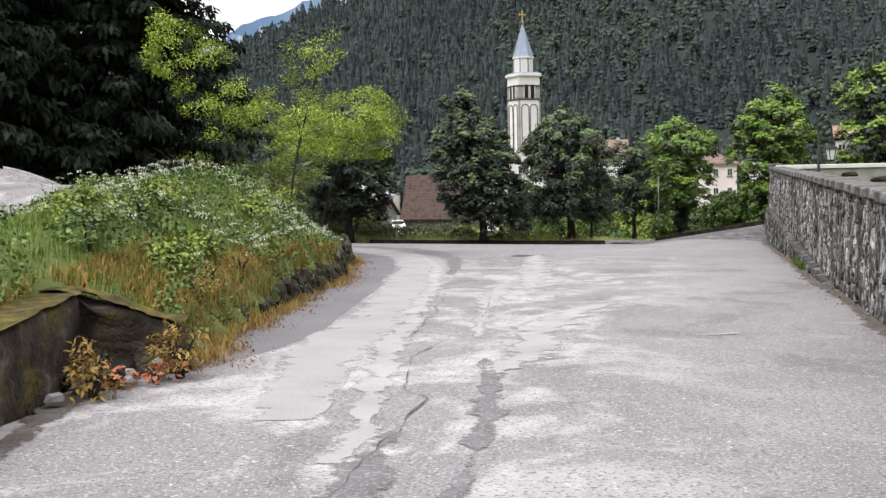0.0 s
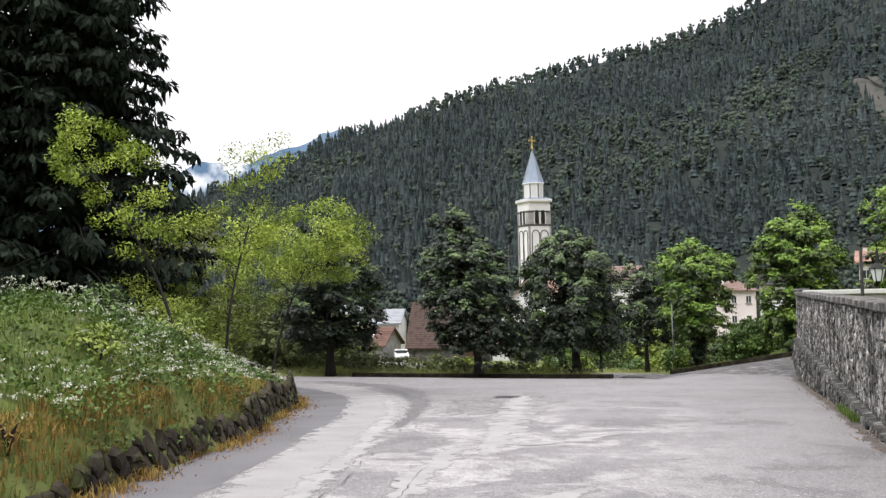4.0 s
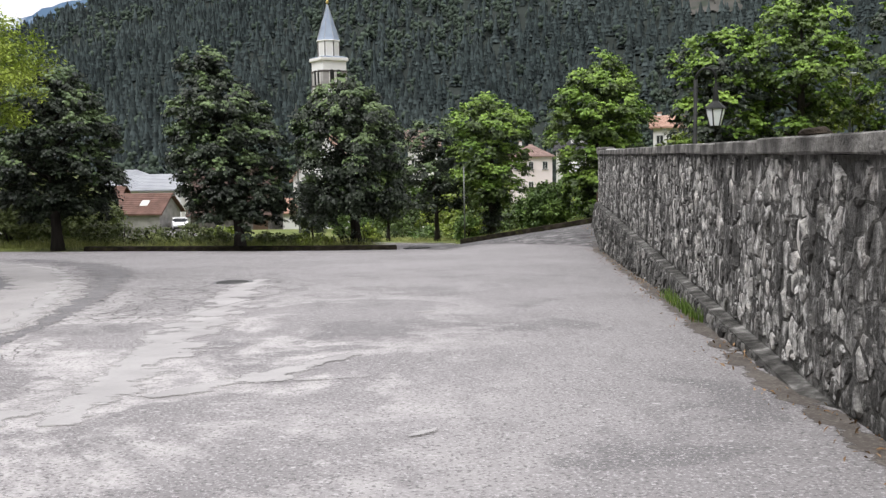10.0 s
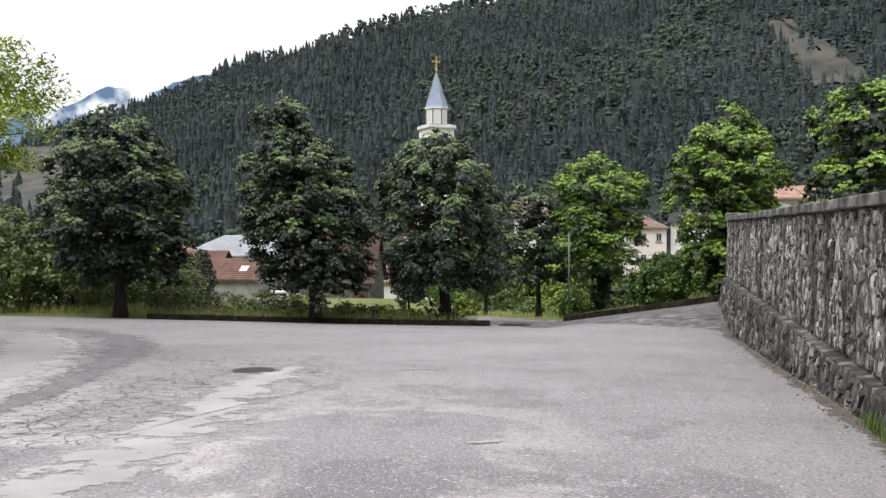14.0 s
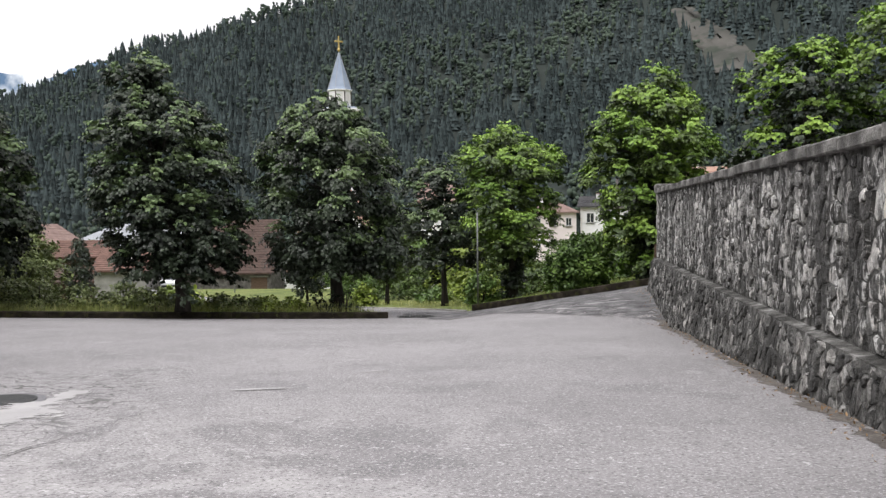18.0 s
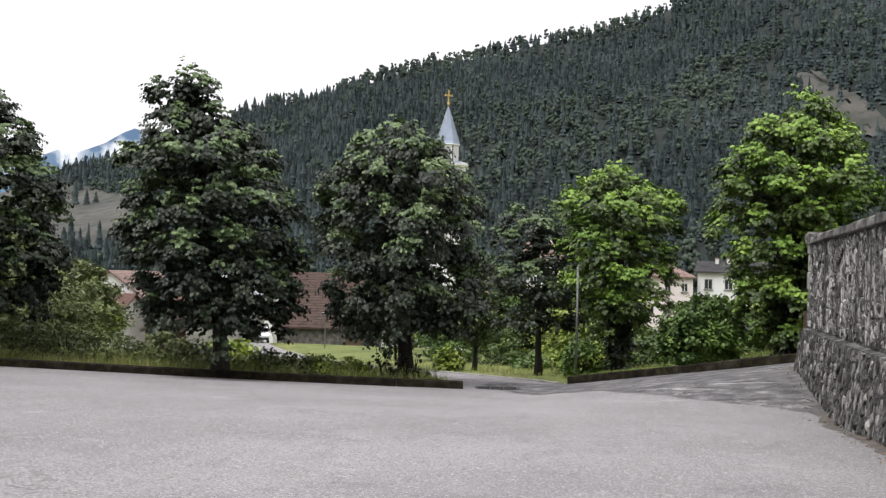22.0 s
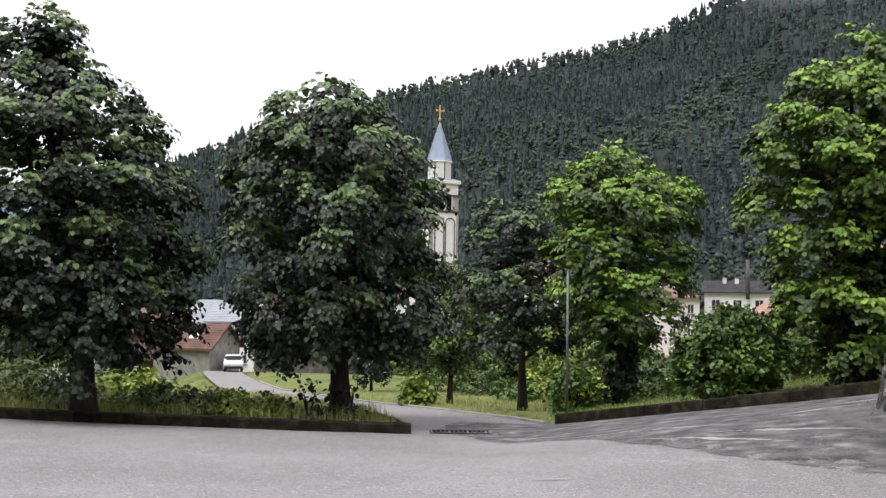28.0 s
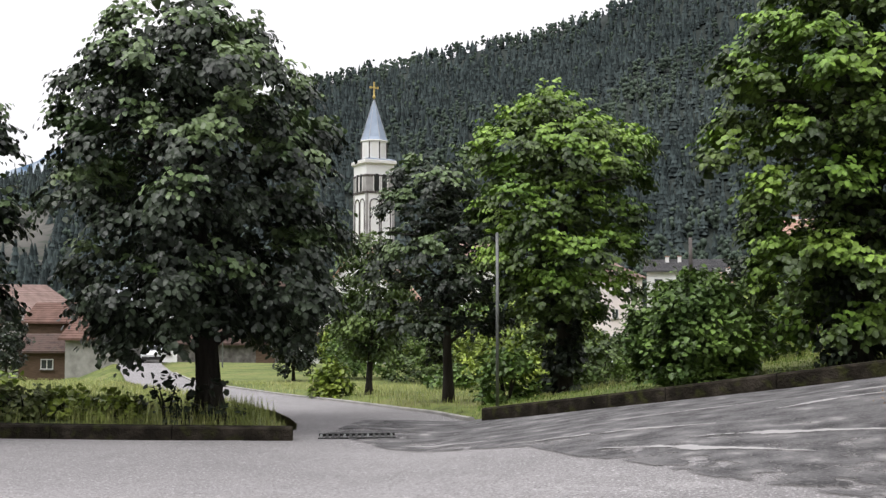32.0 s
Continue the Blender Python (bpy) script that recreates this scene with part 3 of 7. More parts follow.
GX = axis([(-2400, -400, 200), (-400, -80, 16), (-80, -26, 3), (-26, -13, 1.0), (-13, -3, 0.35), (-3, 9, 0.4), (9, 40, 3), (40, 400, 18), (400, 2401, 200)])
GY = axis([(-600, -60, 90), (-60, -10, 5), (-10, 2, 1.5), (2, 38, 0.6), (38, 50, 0.8), (50, 62, 0.3), (62, 76, 0.8), (76, 130, 3), (130, 270, 12), (270, 660, 16), (660, 1300, 60), (1300, 2501, 200)])
rows = []
for gy in GY:
    row = []
    for gx in GX:
        z = land(gx, gy)
        if (paved(gx, gy) or (-2.4 < gx < 20 and 52 < gy < 60 and paved(gx, gy - 0.25))) and -40 < gy < 142:
            z = min(z, (road_z(gx, gy) if gy < 75 else fall(gy))) - 0.22
        row.append((gx, gy, z))
    rows.append(row)
ground_mesh = mesh_from("ground", *ground_strip(rows), M_GRASS_SOIL, True)
ground_mesh.materials.append(M_HILL)
ground_mesh.polygons.foreach_set("material_index", [1 if math.hypot(p.center.x, p.center.y) > 290 else 0 for p in ground_mesh.polygons])
ground = tagged(new("ground", ground_mesh), "grassy ground falling away to the valley and rising as hills", "ground", kind="structure")

# the paved road in three sheets of one mesh: the main stretch, the junction, the lane
rows = []
for ry in axis([(-40, 0, 4), (0, 52.5, 0.5)]) + [52.6, 53.35]:
    x0, x1 = bank_foot(ry) - 0.25, wall_x(ry) + 0.05
    x0 = max(x0, -60)
    row = []
    mid = max(x0 + 0.2, -4.4)
    for rx in [x0 + (mid - x0) * k / 30 for k in range(30)] + [mid + (x1 - mid) * k / 36 for k in range(37)]:
        row.append((rx, ry, road_z(rx, ry) + 0.012 * noise.noise((rx * 0.5, ry * 0.5, 1))))
    rows.append(row)
sheet_a = ground_strip(rows)
rows = []
for rx in axis([(-18, -4.4, 0.8), (-4.4, 14, 0.4), (14, 61, 4)]):
    y0, y1 = (53.35 if rx < 4.1 else 51.9 - max(0, rx - 14) * 0.1), (max(53.36, kerb_left(rx) + 0.1) if rx < -4.42 else 58.6 if rx < -1.8 else kerb_right(rx) + 0.05)
    row = []
    for k in range(13):
        ry = y0 + (y1 - y0) * k / 12
        row.append((rx, ry, road_z(rx, ry) + 0.012 * noise.noise((rx * 0.5, ry * 0.5, 1))))
    rows.append(row)
sheet_b = ground_strip(rows)
sheet_b = (sheet_b[0], [f[::-1] for f in sheet_b[1]])


def along(points, step):
    """Evenly spaced points on a smooth curve through the given ones, with the way at each."""
    pts = [Vector((*p, 0)) for p in points]
    out = []
    for i in range(len(pts) - 1):
        a, b = pts[i], pts[i + 1]
        p, q = pts[max(0, i - 1)], pts[min(len(pts) - 1, i + 2)]
        n = max(1, int((b - a).length / step))
        for k in range(n):
            s = k / n
            out.append(0.5 * (2 * a + (b - p) * s + (2 * p - 5 * a + 4 * b - q) * s * s + (3 * a - p - 3 * b + q) * s ** 3))
    out.append(pts[-1])
    return [(out[i], (out[min(i + 1, len(out) - 1)] - out[max(i - 1, 0)]).normalized()) for i in range(len(out))]


def ribbon(points, width, z_of, lift, step=0.4, ragged=0.0, across=3, seed=0, wander=0.0):
    """A flat band along a curve. width: a number or a table of (share of the length, width)."""
    rows = []
    line = along(points, step)
    for i, (p, d) in enumerate(line):
        w = width if not isinstance(width, list) else lerp_table(i / max(1, len(line) - 1), width)
        n = Vector((-d.y, d.x, 0))
        p = p + n * wander * (noise.noise((p.x * 1.1 + seed, p.y * 1.1, 5)) + 0.5 * noise.noise((p.x * 3.7 + seed, p.y * 3.7, 5)))
        row = []
        for k in range(across + 1):
            s = k / across - 0.5
            off = ragged * (noise.noise((p.x * 1.7 + seed, p.y * 1.7, k * 3.1)) + 0.6 * noise.noise((p.x * 5.1 + seed, p.y * 5.1, k * 3.1))) if k in (0, across) else 0
            q = p + n * (s * w + off)
            row.append((q.x, q.y, z_of(q.x, q.y) + lift))
        rows.append(row)
    v, f = ground_strip(rows)
    return v, [q[::-1] for q in f]


def worn(m, solid=0.55):
    """Lets a thin layer break up towards its edges, where it has worn away. The layer's u runs across it."""
    n, l = m.node_tree.nodes, m.node_tree.links
    out = [q for q in n if q.type == "OUTPUT_MATERIAL"][0]
    src = out.inputs["Surface"].links[0].from_socket
    uv, sep, dist, nz, nf, add, mr, tr, ms = (n.new("ShaderNode" + k) for k in ("TexCoord", "SeparateXYZ", "Math", "TexNoise", "Math", "Math", "MapRange", "BsdfTransparent", "MixShader"))
    l.new(uv.outputs["UV"], sep.inputs[0])
    dist.operation = "PINGPONG"
    dist.inputs[1].default_value = 0.5
    l.new(sep.outputs["X"], dist.inputs[0])
    nz.inputs["Scale"].default_value, nz.inputs["Detail"].default_value, nz.inputs["Roughness"].default_value = 2.2, 9, 0.68
    l.new(uv.outputs["Object"], nz.inputs["Vector"])
    nf.operation = "MULTIPLY"
    nf.inputs[1].default_value = 1.5
    l.new(nz.outputs["Fac"], nf.inputs[0])
    l.new(dist.outputs["Value"], add.inputs[0])
    l.new(nf.outputs["Value"], add.inputs[1])
    mr.inputs["From Min"].default_value, mr.inputs["From Max"].default_value = 1.5 - solid, 1.58 - solid
    l.new(add.outputs["Value"], mr.inputs["Value"])
    l.new(mr.outputs["Result"], ms.inputs["Fac"])
    l.new(tr.outputs["BSDF"], ms.inputs[1])
    l.new(src, ms.inputs[2])
    l.new(ms.outputs["Shader"], out.inputs["Surface"])
    return m


def layer(name, points, width, lift, material, label, step=0.15, across=4, seed=0, wander=0.0, ragged=0.0):
    """A thin worn layer on the road, with u across it."""
    v, f = ribbon(points, width, paved_z, lift, step, ragged, across, seed, wander)
    me = mesh_from(name, v, f, material, True)
    uv = me.uv_layers.new(name="across")
    us = np.array([(i % (across + 1)) / across for i in range(len(v))])
    idx = np.zeros(len(me.loops), np.int32)
    me.loops.foreach_get("vertex_index", idx)
    co = np.stack([us[idx], np.zeros(len(idx))], 1)
    uv.data.foreach_set("uv", co.ravel())
    ob = part(name, me, material, road, label)
    ob.visible_shadow = False
    return ob


def paved_z(x, y):
    return (road_z(x, y) if y < 75 else fall(y)) + 0.012 * noise.noise((x * 0.5, y * 0.5, 1))


road = tagged(new("road", mesh_from("road", *merge(sheet_a, sheet_b), M_ASPHALT, True)), "pale grey worn asphalt road falling towards the village", "road", kind="structure")
lane = tagged(new("lane", mesh_from("lane", *ribbon(LANE, 3.3, lambda x, y: (road_z(x, y) if y < 75 else fall(y)), -0.008, 0.8, 0.05, 6), M_ASPHALT, True)), "narrow asphalt lane running down to the village", "road", kind="structure")

# ---- plants ----


def leaves(spots, count, size, spread, droop, rng, shape="heart", flat=0.75):
    """(verts, faces): leaves in clumps round the spots (each with its own outward way). droop: how far the tips hang."""
    n = len(spots) * count
    at = np.repeat(np.array([s[0] for s in spots], float), count, axis=0)
    outw = np.repeat(np.array([s[1] for s in spots], float), count, axis=0)
    off = rng.normal(0, 1, (n, 3))
    off /= np.linalg.norm(off, axis=1)[:, None] + 1e-9
    off *= (rng.random((n, 1)) ** 0.5) * spread
    off[:, 2] *= flat
    at = at + off
    tip = outw * 0.6 + rng.normal(0, 0.42, (n, 3))
    tip[:, 2] -= droop
    tip /= np.linalg.norm(tip, axis=1)[:, None] + 1e-9
    up = rng.normal(0, 0.38, (n, 3)) + outw * 0.7
    up[:, 2] += 0.9
    side = np.cross(tip, up)
    side /= np.linalg.norm(side, axis=1)[:, None] + 1e-9
    up = np.cross(side, tip)
    s = size * (0.65 + 0.7 * rng.random((n, 1)))
    if shape == "heart":
        prof = [(0, 0, 0), (0.3, -0.42, 0.1), (0.72, -0.3, 0.06), (1.0, 0, -0.08), (0.72, 0.3, 0.06), (0.3, 0.42, 0.1)]
        faces_one = [(0, 3, 2, 1), (0, 5, 4, 3)]
    elif shape == "blade":
        prof = [(0, 0, 0), (0.5, -0.2, 0.05), (1.0, 0, -0.1), (0.5, 0.2, 0.05)]
        faces_one = [(0, 2, 1), (0, 3, 2)]
    else:
        prof = [(0, -0.09, 0), (0.5, -0.42, 0.1), (1.0, -0.1, -0.12), (1.0, 0.1, -0.12), (0.5, 0.42, 0.1), (0, 0.09, 0)]
        faces_one = [(0, 1, 4, 5), (1, 2, 3, 4)]
    k = len(prof)
    verts = np.stack([at + s * (a * tip + b * side + c * up) for a, b, c in prof], 1).reshape(-1, 3)
    base = (np.arange(n) * k)[:, None]
    faces = []
    for fo in faces_one:
        faces.append(base + np.array(fo))
    faces = np.concatenate(faces) if len({len(f) for f in faces_one}) == 1 else None
    return verts, faces


def twigs(spots, count, size, spread, droop, rng, along_n=6):
    """(verts, faces): leaves in two rows along twigs that arch outwards and hang, several twigs round each spot."""
    per = max(1, count // along_n)
    n = len(spots) * per
    at = np.repeat(np.array([q[0] for q in spots], float), per, axis=0)
    outw = np.repeat(np.array([q[1] for q in spots], float), per, axis=0)
    off = rng.normal(0, 1, (n, 3))
    off /= np.linalg.norm(off, axis=1)[:, None] + 1e-9
    at = at + off * (rng.random((n, 1)) ** 0.5) * spread
    d = outw + rng.normal(0, 0.55, (n, 3))
    d[:, 2] = 0.25 + 0.35 * rng.random(n) - 0.15 * droop
    d /= np.linalg.norm(d, axis=1)[:, None] + 1e-9
    ln = 0.24 + 0.24 * rng.random((n, 1))
    hang = (0.35 + 0.55 * rng.random((n, 1))) * droop
    down = np.array([0, 0, -1.0])
    side0 = np.cross(d, down)
    side0 /= np.linalg.norm(side0, axis=1)[:, None] + 1e-9
    prof = [(0, 0, 0), (0.3, -0.44, 0.06), (0.72, -0.32, 0.02), (1.0, 0, -0.1), (0.72, 0.32, 0.02), (0.3, 0.44, 0.06)]
    lots = []
    for j in range(along_n):
        s = (j + 0.6) / along_n
        p = at + ln * (s * d + hang * s * s * down)
        way = d + 2 * hang * s * down
        way /= np.linalg.norm(way, axis=1)[:, None] + 1e-9
        sd = (1 if j % 2 else -1) * side0
        tip = 0.45 * way + 0.55 * sd + down * (0.35 + 0.45 * rng.random((n, 1))) + rng.normal(0, 0.22, (n, 3))
        tip /= np.linalg.norm(tip, axis=1)[:, None] + 1e-9
        up = outw * 0.8 + rng.normal(0, 0.3, (n, 3)) - 0.9 * down
        sv = np.cross(tip, up)
        sv /= np.linalg.norm(sv, axis=1)[:, None] + 1e-9
        up = np.cross(sv, tip)
        sz = size * (0.7 + 0.55 * rng.random((n, 1))) * (1.1 - 0.35 * s)
        lots.append(np.stack([p + sz * (a * tip + b * sv + c * up) for a, b, c in prof], 1).reshape(-1, 3))
    verts = np.concatenate(lots)
    base = (np.arange(n * along_n) * 6)[:, None]
    return verts, np.concatenate([base + np.array((0, 3, 2, 1)), base + np.array((0, 5, 4, 3))])


def np_mesh(name, verts, faces, material):
    me = bpy.data.meshes.new(name)
    nv, nf, k = len(verts), len(faces), faces.shape[1]
    me.vertices.add(nv)
    me.vertices.foreach_set("co", np.asarray(verts, np.float32).ravel())
    me.loops.add(nf * k)
    me.loops.foreach_set("vertex_index", np.asarray(faces, np.int32).ravel())
    me.polygons.add(nf)
    me.polygons.foreach_set("loop_start", np.arange(0, nf * k, k, dtype=np.int32))
    me.materials.append(material)
    me.update(calc_edges=True)
    me.validate()
    return me


def envelope(profile, z, rng_seed, ang):
    """Radius of a crown at height z and angle, from a profile of (height, radius), with uneven bulges."""
    r = lerp_table(z, profile)
    return r * (1 + 0.22 * noise.noise((math.cos(ang) * 1.3 + rng_seed * 7.7, math.sin(ang) * 1.3, z * 0.75)) + 0.12 * noise.noise((math.cos(ang) * 3 + rng_seed, math.sin(ang) * 3, z * 1.9)))


def crown_spots(profile, count, seed, inner=0.45):
    rng = random.Random(seed)
    z0, z1 = profile[0][0], profile[-1][0]
    spots = []
    biggest = max(r for _, r in profile)
    while len(spots) < count:
        z = rng.uniform(z0, z1)
        if rng.random() > (lerp_table(z, profile) + 0.15) / biggest:
            continue
        a = rng.uniform(0, 2 * math.pi)
        r = envelope(profile, z, seed, a) * (1 - inner * rng.random() ** 1.6)
        spots.append(((r * math.cos(a), r * math.sin(a), z), (math.cos(a) * 0.8, math.sin(a) * 0.8, 0.35)))
    return spots


def bough_spots(profile, count, seed, core=0.26, fresh=0.5, strands=0.0):
    """Spots on drooping domes of leaves, one for each bough, spread over the crown's outline, and a loose core.
    Returns (spots, young): young ones sit on top of the upper boughs and take the paler, lit leaf tone."""
    rng = random.Random(seed)
    z0, z1 = profile[0][0], profile[-1][0]
    biggest = max(r for _, r in profile)
    per = 9
    want, tries, centres = int(count * (1 - core) / per), 0, []
    gap = 1.75 * math.sqrt(biggest * (z1 - z0) / max(1, want))
    while len(centres) < want and tries < 9000:
        tries += 1
        z, a = rng.uniform(z0, z1), rng.uniform(0, 2 * math.pi)
        if rng.random() > (lerp_table(z, profile) + 0.2) / biggest:
            continue
        r = envelope(profile, z, seed, a) * rng.uniform(0.68, 0.97)
        c = Vector((r * math.cos(a), r * math.sin(a), z))
        if all((c - o[0]).length > gap for o in centres):
            centres.append((c, a))
        elif tries % 60 == 0:
            gap *= 0.94
    spots, young = [], []
    for c, a in centres:
        br = gap * rng.uniform(0.55, 0.85)
        tall = (c.z - z0) / (z1 - z0)
        for k in range(per):
            b, p = rng.uniform(0, 2 * math.pi), rng.uniform(0.0, 1.0) ** 0.6 * 1.75
            d = Vector((math.sin(p) * math.cos(b), math.sin(p) * math.sin(b), math.cos(p)))
            if d.x * math.cos(a) + d.y * math.sin(a) < -0.35:
                d.x, d.y = -d.x, -d.y
            q = c + Vector((br * d.x, br * d.y, br * 0.7 * d.z - 0.4 * br * math.sin(p) ** 2))
            q.z = max(q.z, z0 + 0.1)
            way = (d.x * 0.8 + 0.25 * math.cos(a), d.y * 0.8 + 0.25 * math.sin(a), 0.25 + 0.4 * d.z)
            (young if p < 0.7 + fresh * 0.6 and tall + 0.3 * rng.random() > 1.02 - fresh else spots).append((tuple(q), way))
    # strands that hang below the lowest boughs
    for c, a in centres:
        if strands and (c.z - z0) / (z1 - z0) < 0.3 and math.hypot(c.x, c.y) > 0.66 * biggest and rng.random() < 0.6:
            ln = rng.uniform(0.3, strands)
            for j in range(4):
                spots.append(((c.x * 1.04, c.y * 1.04, max(0.62, c.z - 0.25 - ln * j / 3)), (0.3 * math.cos(a), 0.3 * math.sin(a), -0.2)))
    for k in range(int(count * core)):
        z, a = rng.uniform(z0 + 0.3, z1 - 0.4), rng.uniform(0, 2 * math.pi)
        r = lerp_table(z, profile) * rng.uniform(0.1, 0.62)
        spots.append(((r * math.cos(a), r * math.sin(a), z), (math.cos(a) * 0.5, math.sin(a) * 0.5, 0.2)))
    return spots, young


def leafy_tree(name, x, y, z, profile, trunk_h, trunk_r, label, leaf, seed, clumps=260, per=34, size=0.17, spread=0.34, droop=0.75,
               lean=(0, 0), bark=None, shape="heart", group="", ivy=None, category="tree", limbs=13, inner=0.45, shoots=None):
    """A tree with a tapered trunk, limbs to the crown and a crown of many single leaves in clumps."""
    rng = random.Random(seed)
    nrng = np.random.default_rng(seed)
    bark = bark or M_BARK
    t = thing(name, x, y, z, label, category, group, rz=rng.uniform(0, 1))
    top = profile[-1][0]
    pts, rad = [], []
    for k in range(9):
        s = k / 8
        pts.append((lean[0] * s * s + 0.05 * math.sin(seed + 4 * s), lean[1] * s * s + 0.05 * math.cos(seed * 2 + 5 * s), -0.15 + s * top * 0.86))
        rad.append(trunk_r * (1.35 - 0.35 * min(1, s * 8)) * (1 - 0.86 * s))
    part("trunk", tube(pts, rad, 10, 0.12, seed), bark, t, smooth=True)
    for k in range(limbs):
        s = (trunk_h / top) + (0.8 - trunk_h / top) * k / max(1, limbs - 1)
        a = k * 2.4 + rng.random()
        zc = s * top * 0.86
        r = lerp_table(min(top, zc + 0.5), profile) * 0.8
        root = Vector((lean[0] * s * s, lean[1] * s * s, zc))
        tip = Vector((lean[0] * s * s + r * math.cos(a), lean[1] * s * s + r * math.sin(a), zc + r * 0.45))
        mid = (root + tip) / 2 + Vector((0, 0, 0.16 * r))
        part("limb", tube([root, mid, tip], [trunk_r * 0.42 * (1 - s * 0.6), trunk_r * 0.24 * (1 - s * 0.5), 0.012], 6), bark, t, smooth=True)
    young = []
    if shoots:
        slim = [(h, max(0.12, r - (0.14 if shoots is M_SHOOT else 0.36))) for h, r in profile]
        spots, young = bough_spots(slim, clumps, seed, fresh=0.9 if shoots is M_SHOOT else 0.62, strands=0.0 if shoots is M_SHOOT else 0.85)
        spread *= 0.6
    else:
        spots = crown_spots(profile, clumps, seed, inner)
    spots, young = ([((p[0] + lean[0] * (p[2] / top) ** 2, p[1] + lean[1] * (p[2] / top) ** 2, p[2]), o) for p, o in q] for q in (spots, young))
    # paler leaves on bough tops: young growth plus light from above in the colour
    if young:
        part("young_foliage", np_mesh("young_foliage", *twigs(young, per, size, spread, droop * 0.7, nrng), shoots), shoots, t, "paler leaves on the upper boughs, young growth and painted top light")
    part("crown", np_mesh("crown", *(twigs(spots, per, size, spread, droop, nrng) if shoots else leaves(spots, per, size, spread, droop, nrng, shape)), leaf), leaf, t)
    if ivy:
        ring = []
        for k in range(int(ivy * 34)):
            a, h = rng.uniform(0, 6.28), rng.uniform(0, ivy)
            rr = trunk_r * 1.3 + 0.12 + 0.25 * noise.noise((h * 1.3, seed, a))
            ring.append(((rr * math.cos(a), rr * math.sin(a), h), (math.cos(a), math.sin(a), 0)))
        part("ivy", np_mesh("ivy", *leaves(ring, 16, 0.13, 0.2, 0.6, nrng), M_LINDEN), M_LINDEN, t, "dark ivy climbing the trunk")
    return t


def shrub(name, x, y, z, w, h, leaf, seed, label, clumps=70, per=30, size=0.13, shape="heart", group="shrubs", stems=5, spread=0.26):
    rng = random.Random(seed)
    t = thing(name, x, y, z, label, "shrub", group)
    prof = [(0.05, w * 0.75), (h * 0.4, w), (h * 0.75, w * 0.8), (h, w * 0.2)]
    for k in range(stems):
        a = rng.uniform(0, 6.28)
        part("stem", tube([(0, 0, -0.1), (w * 0.3 * math.cos(a), w * 0.3 * math.sin(a), h * 0.5), (w * 0.6 * math.cos(a), w * 0.6 * math.sin(a), h * 0.85)], [0.03, 0.02, 0.006], 5), M_BARK, t)
    part("foliage", np_mesh("foliage", *leaves(crown_spots(prof, clumps, seed, 0.6), per, size, spread, 0.4, np.random.default_rng(seed), shape), leaf), leaf, t)
    return t


def blades(spots_xyz, height, width, rng, bend=0.5):
    """Grass blades, each a bent tapering strip, standing at the spots."""
    n = len(spots_xyz)
    at = np.asarray(spots_xyz, float)
    a = rng.random(n) * 6.283
    d = np.stack([np.cos(a), np.sin(a), np.zeros(n)], 1)
    s = np.stack([-np.sin(a), np.cos(a), np.zeros(n)], 1)
    h = (height * (0.5 + 0.9 * rng.random(n)))[:, None]
    b = (bend * rng.random(n))[:, None]
    up = np.array([0, 0, 1.0])
    w = width
    v = np.stack([at - s * w, at + s * w, at + up * h * 0.6 + d * h * b * 0.3 + s * w * 0.8, at + up * h * 0.6 + d * h * b * 0.3 - s * w * 0.8,
                  at + up * h * (1 - 0.25 * b) + d * h * b], 1).reshape(-1, 3)
    k = (np.arange(n) * 5)[:, None]
    f = np.concatenate([k + np.array([0, 1, 2]), k + np.array([0, 2, 3]), k + np.array([3, 2, 4])])
    return v, f


def scatter(count, x0, x1, y0, y1, keep, seed):
    rng = random.Random(seed)
    out, tries = [], 0
    while len(out) < count and tries < count * 12:
        tries += 1
        x, y = rng.uniform(x0, x1), rng.uniform(y0, y1)
        if keep(x, y, rng):
            out.append((x, y, land(x, y) - 0.03))
    return out


# ---- the cemetery wall ----
WALL_TOP, LEDGE = 0.92, -0.98
Y0, Y1 = -6.0, 51.2
cemetery_wall = tagged(new("wall_cemetery"), "tall grey rubble stone wall with a slab coping beside the road", "stone wall", kind="structure")


def wall_face(y, z):
    """x of the wall's face: plumb above the ledge, leaning out below it."""
    x = wall_x(y)
    if z < LEDGE:
        x -= 0.16 + 0.1 * (LEDGE - z)
    return x


rows = []
for wy in np.arange(Y0, Y1 + 0.01, 1.0):
    g = road_z(wall_x(wy), wy) - 0.3
    rows.append([(wall_x(wy) + 0.45, wy, g), (wall_x(wy) + 0.45, wy, WALL_TOP), (wall_x(wy), wy, WALL_TOP), (wall_x(wy), wy, min(g, LEDGE) if g > LEDGE else LEDGE),
                 (wall_face(wy, min(g, LEDGE - 0.01)) if g > LEDGE else wall_x(wy) - 0.16, wy, min(g, LEDGE - 0.02) if g > LEDGE else LEDGE - 0.02), (wall_face(wy, g - 0.05) if g < LEDGE else wall_x(wy), wy, g - 0.05)])
wv, wf = ground_strip(rows)
m_ = len(rows[0])
wf = [q[::-1] for q in wf] + [tuple(range(m_)), tuple(range(len(wv) - m_, len(wv)))[::-1]]
part("wall_core", (wv, wf), M_MORTAR, cemetery_wall)


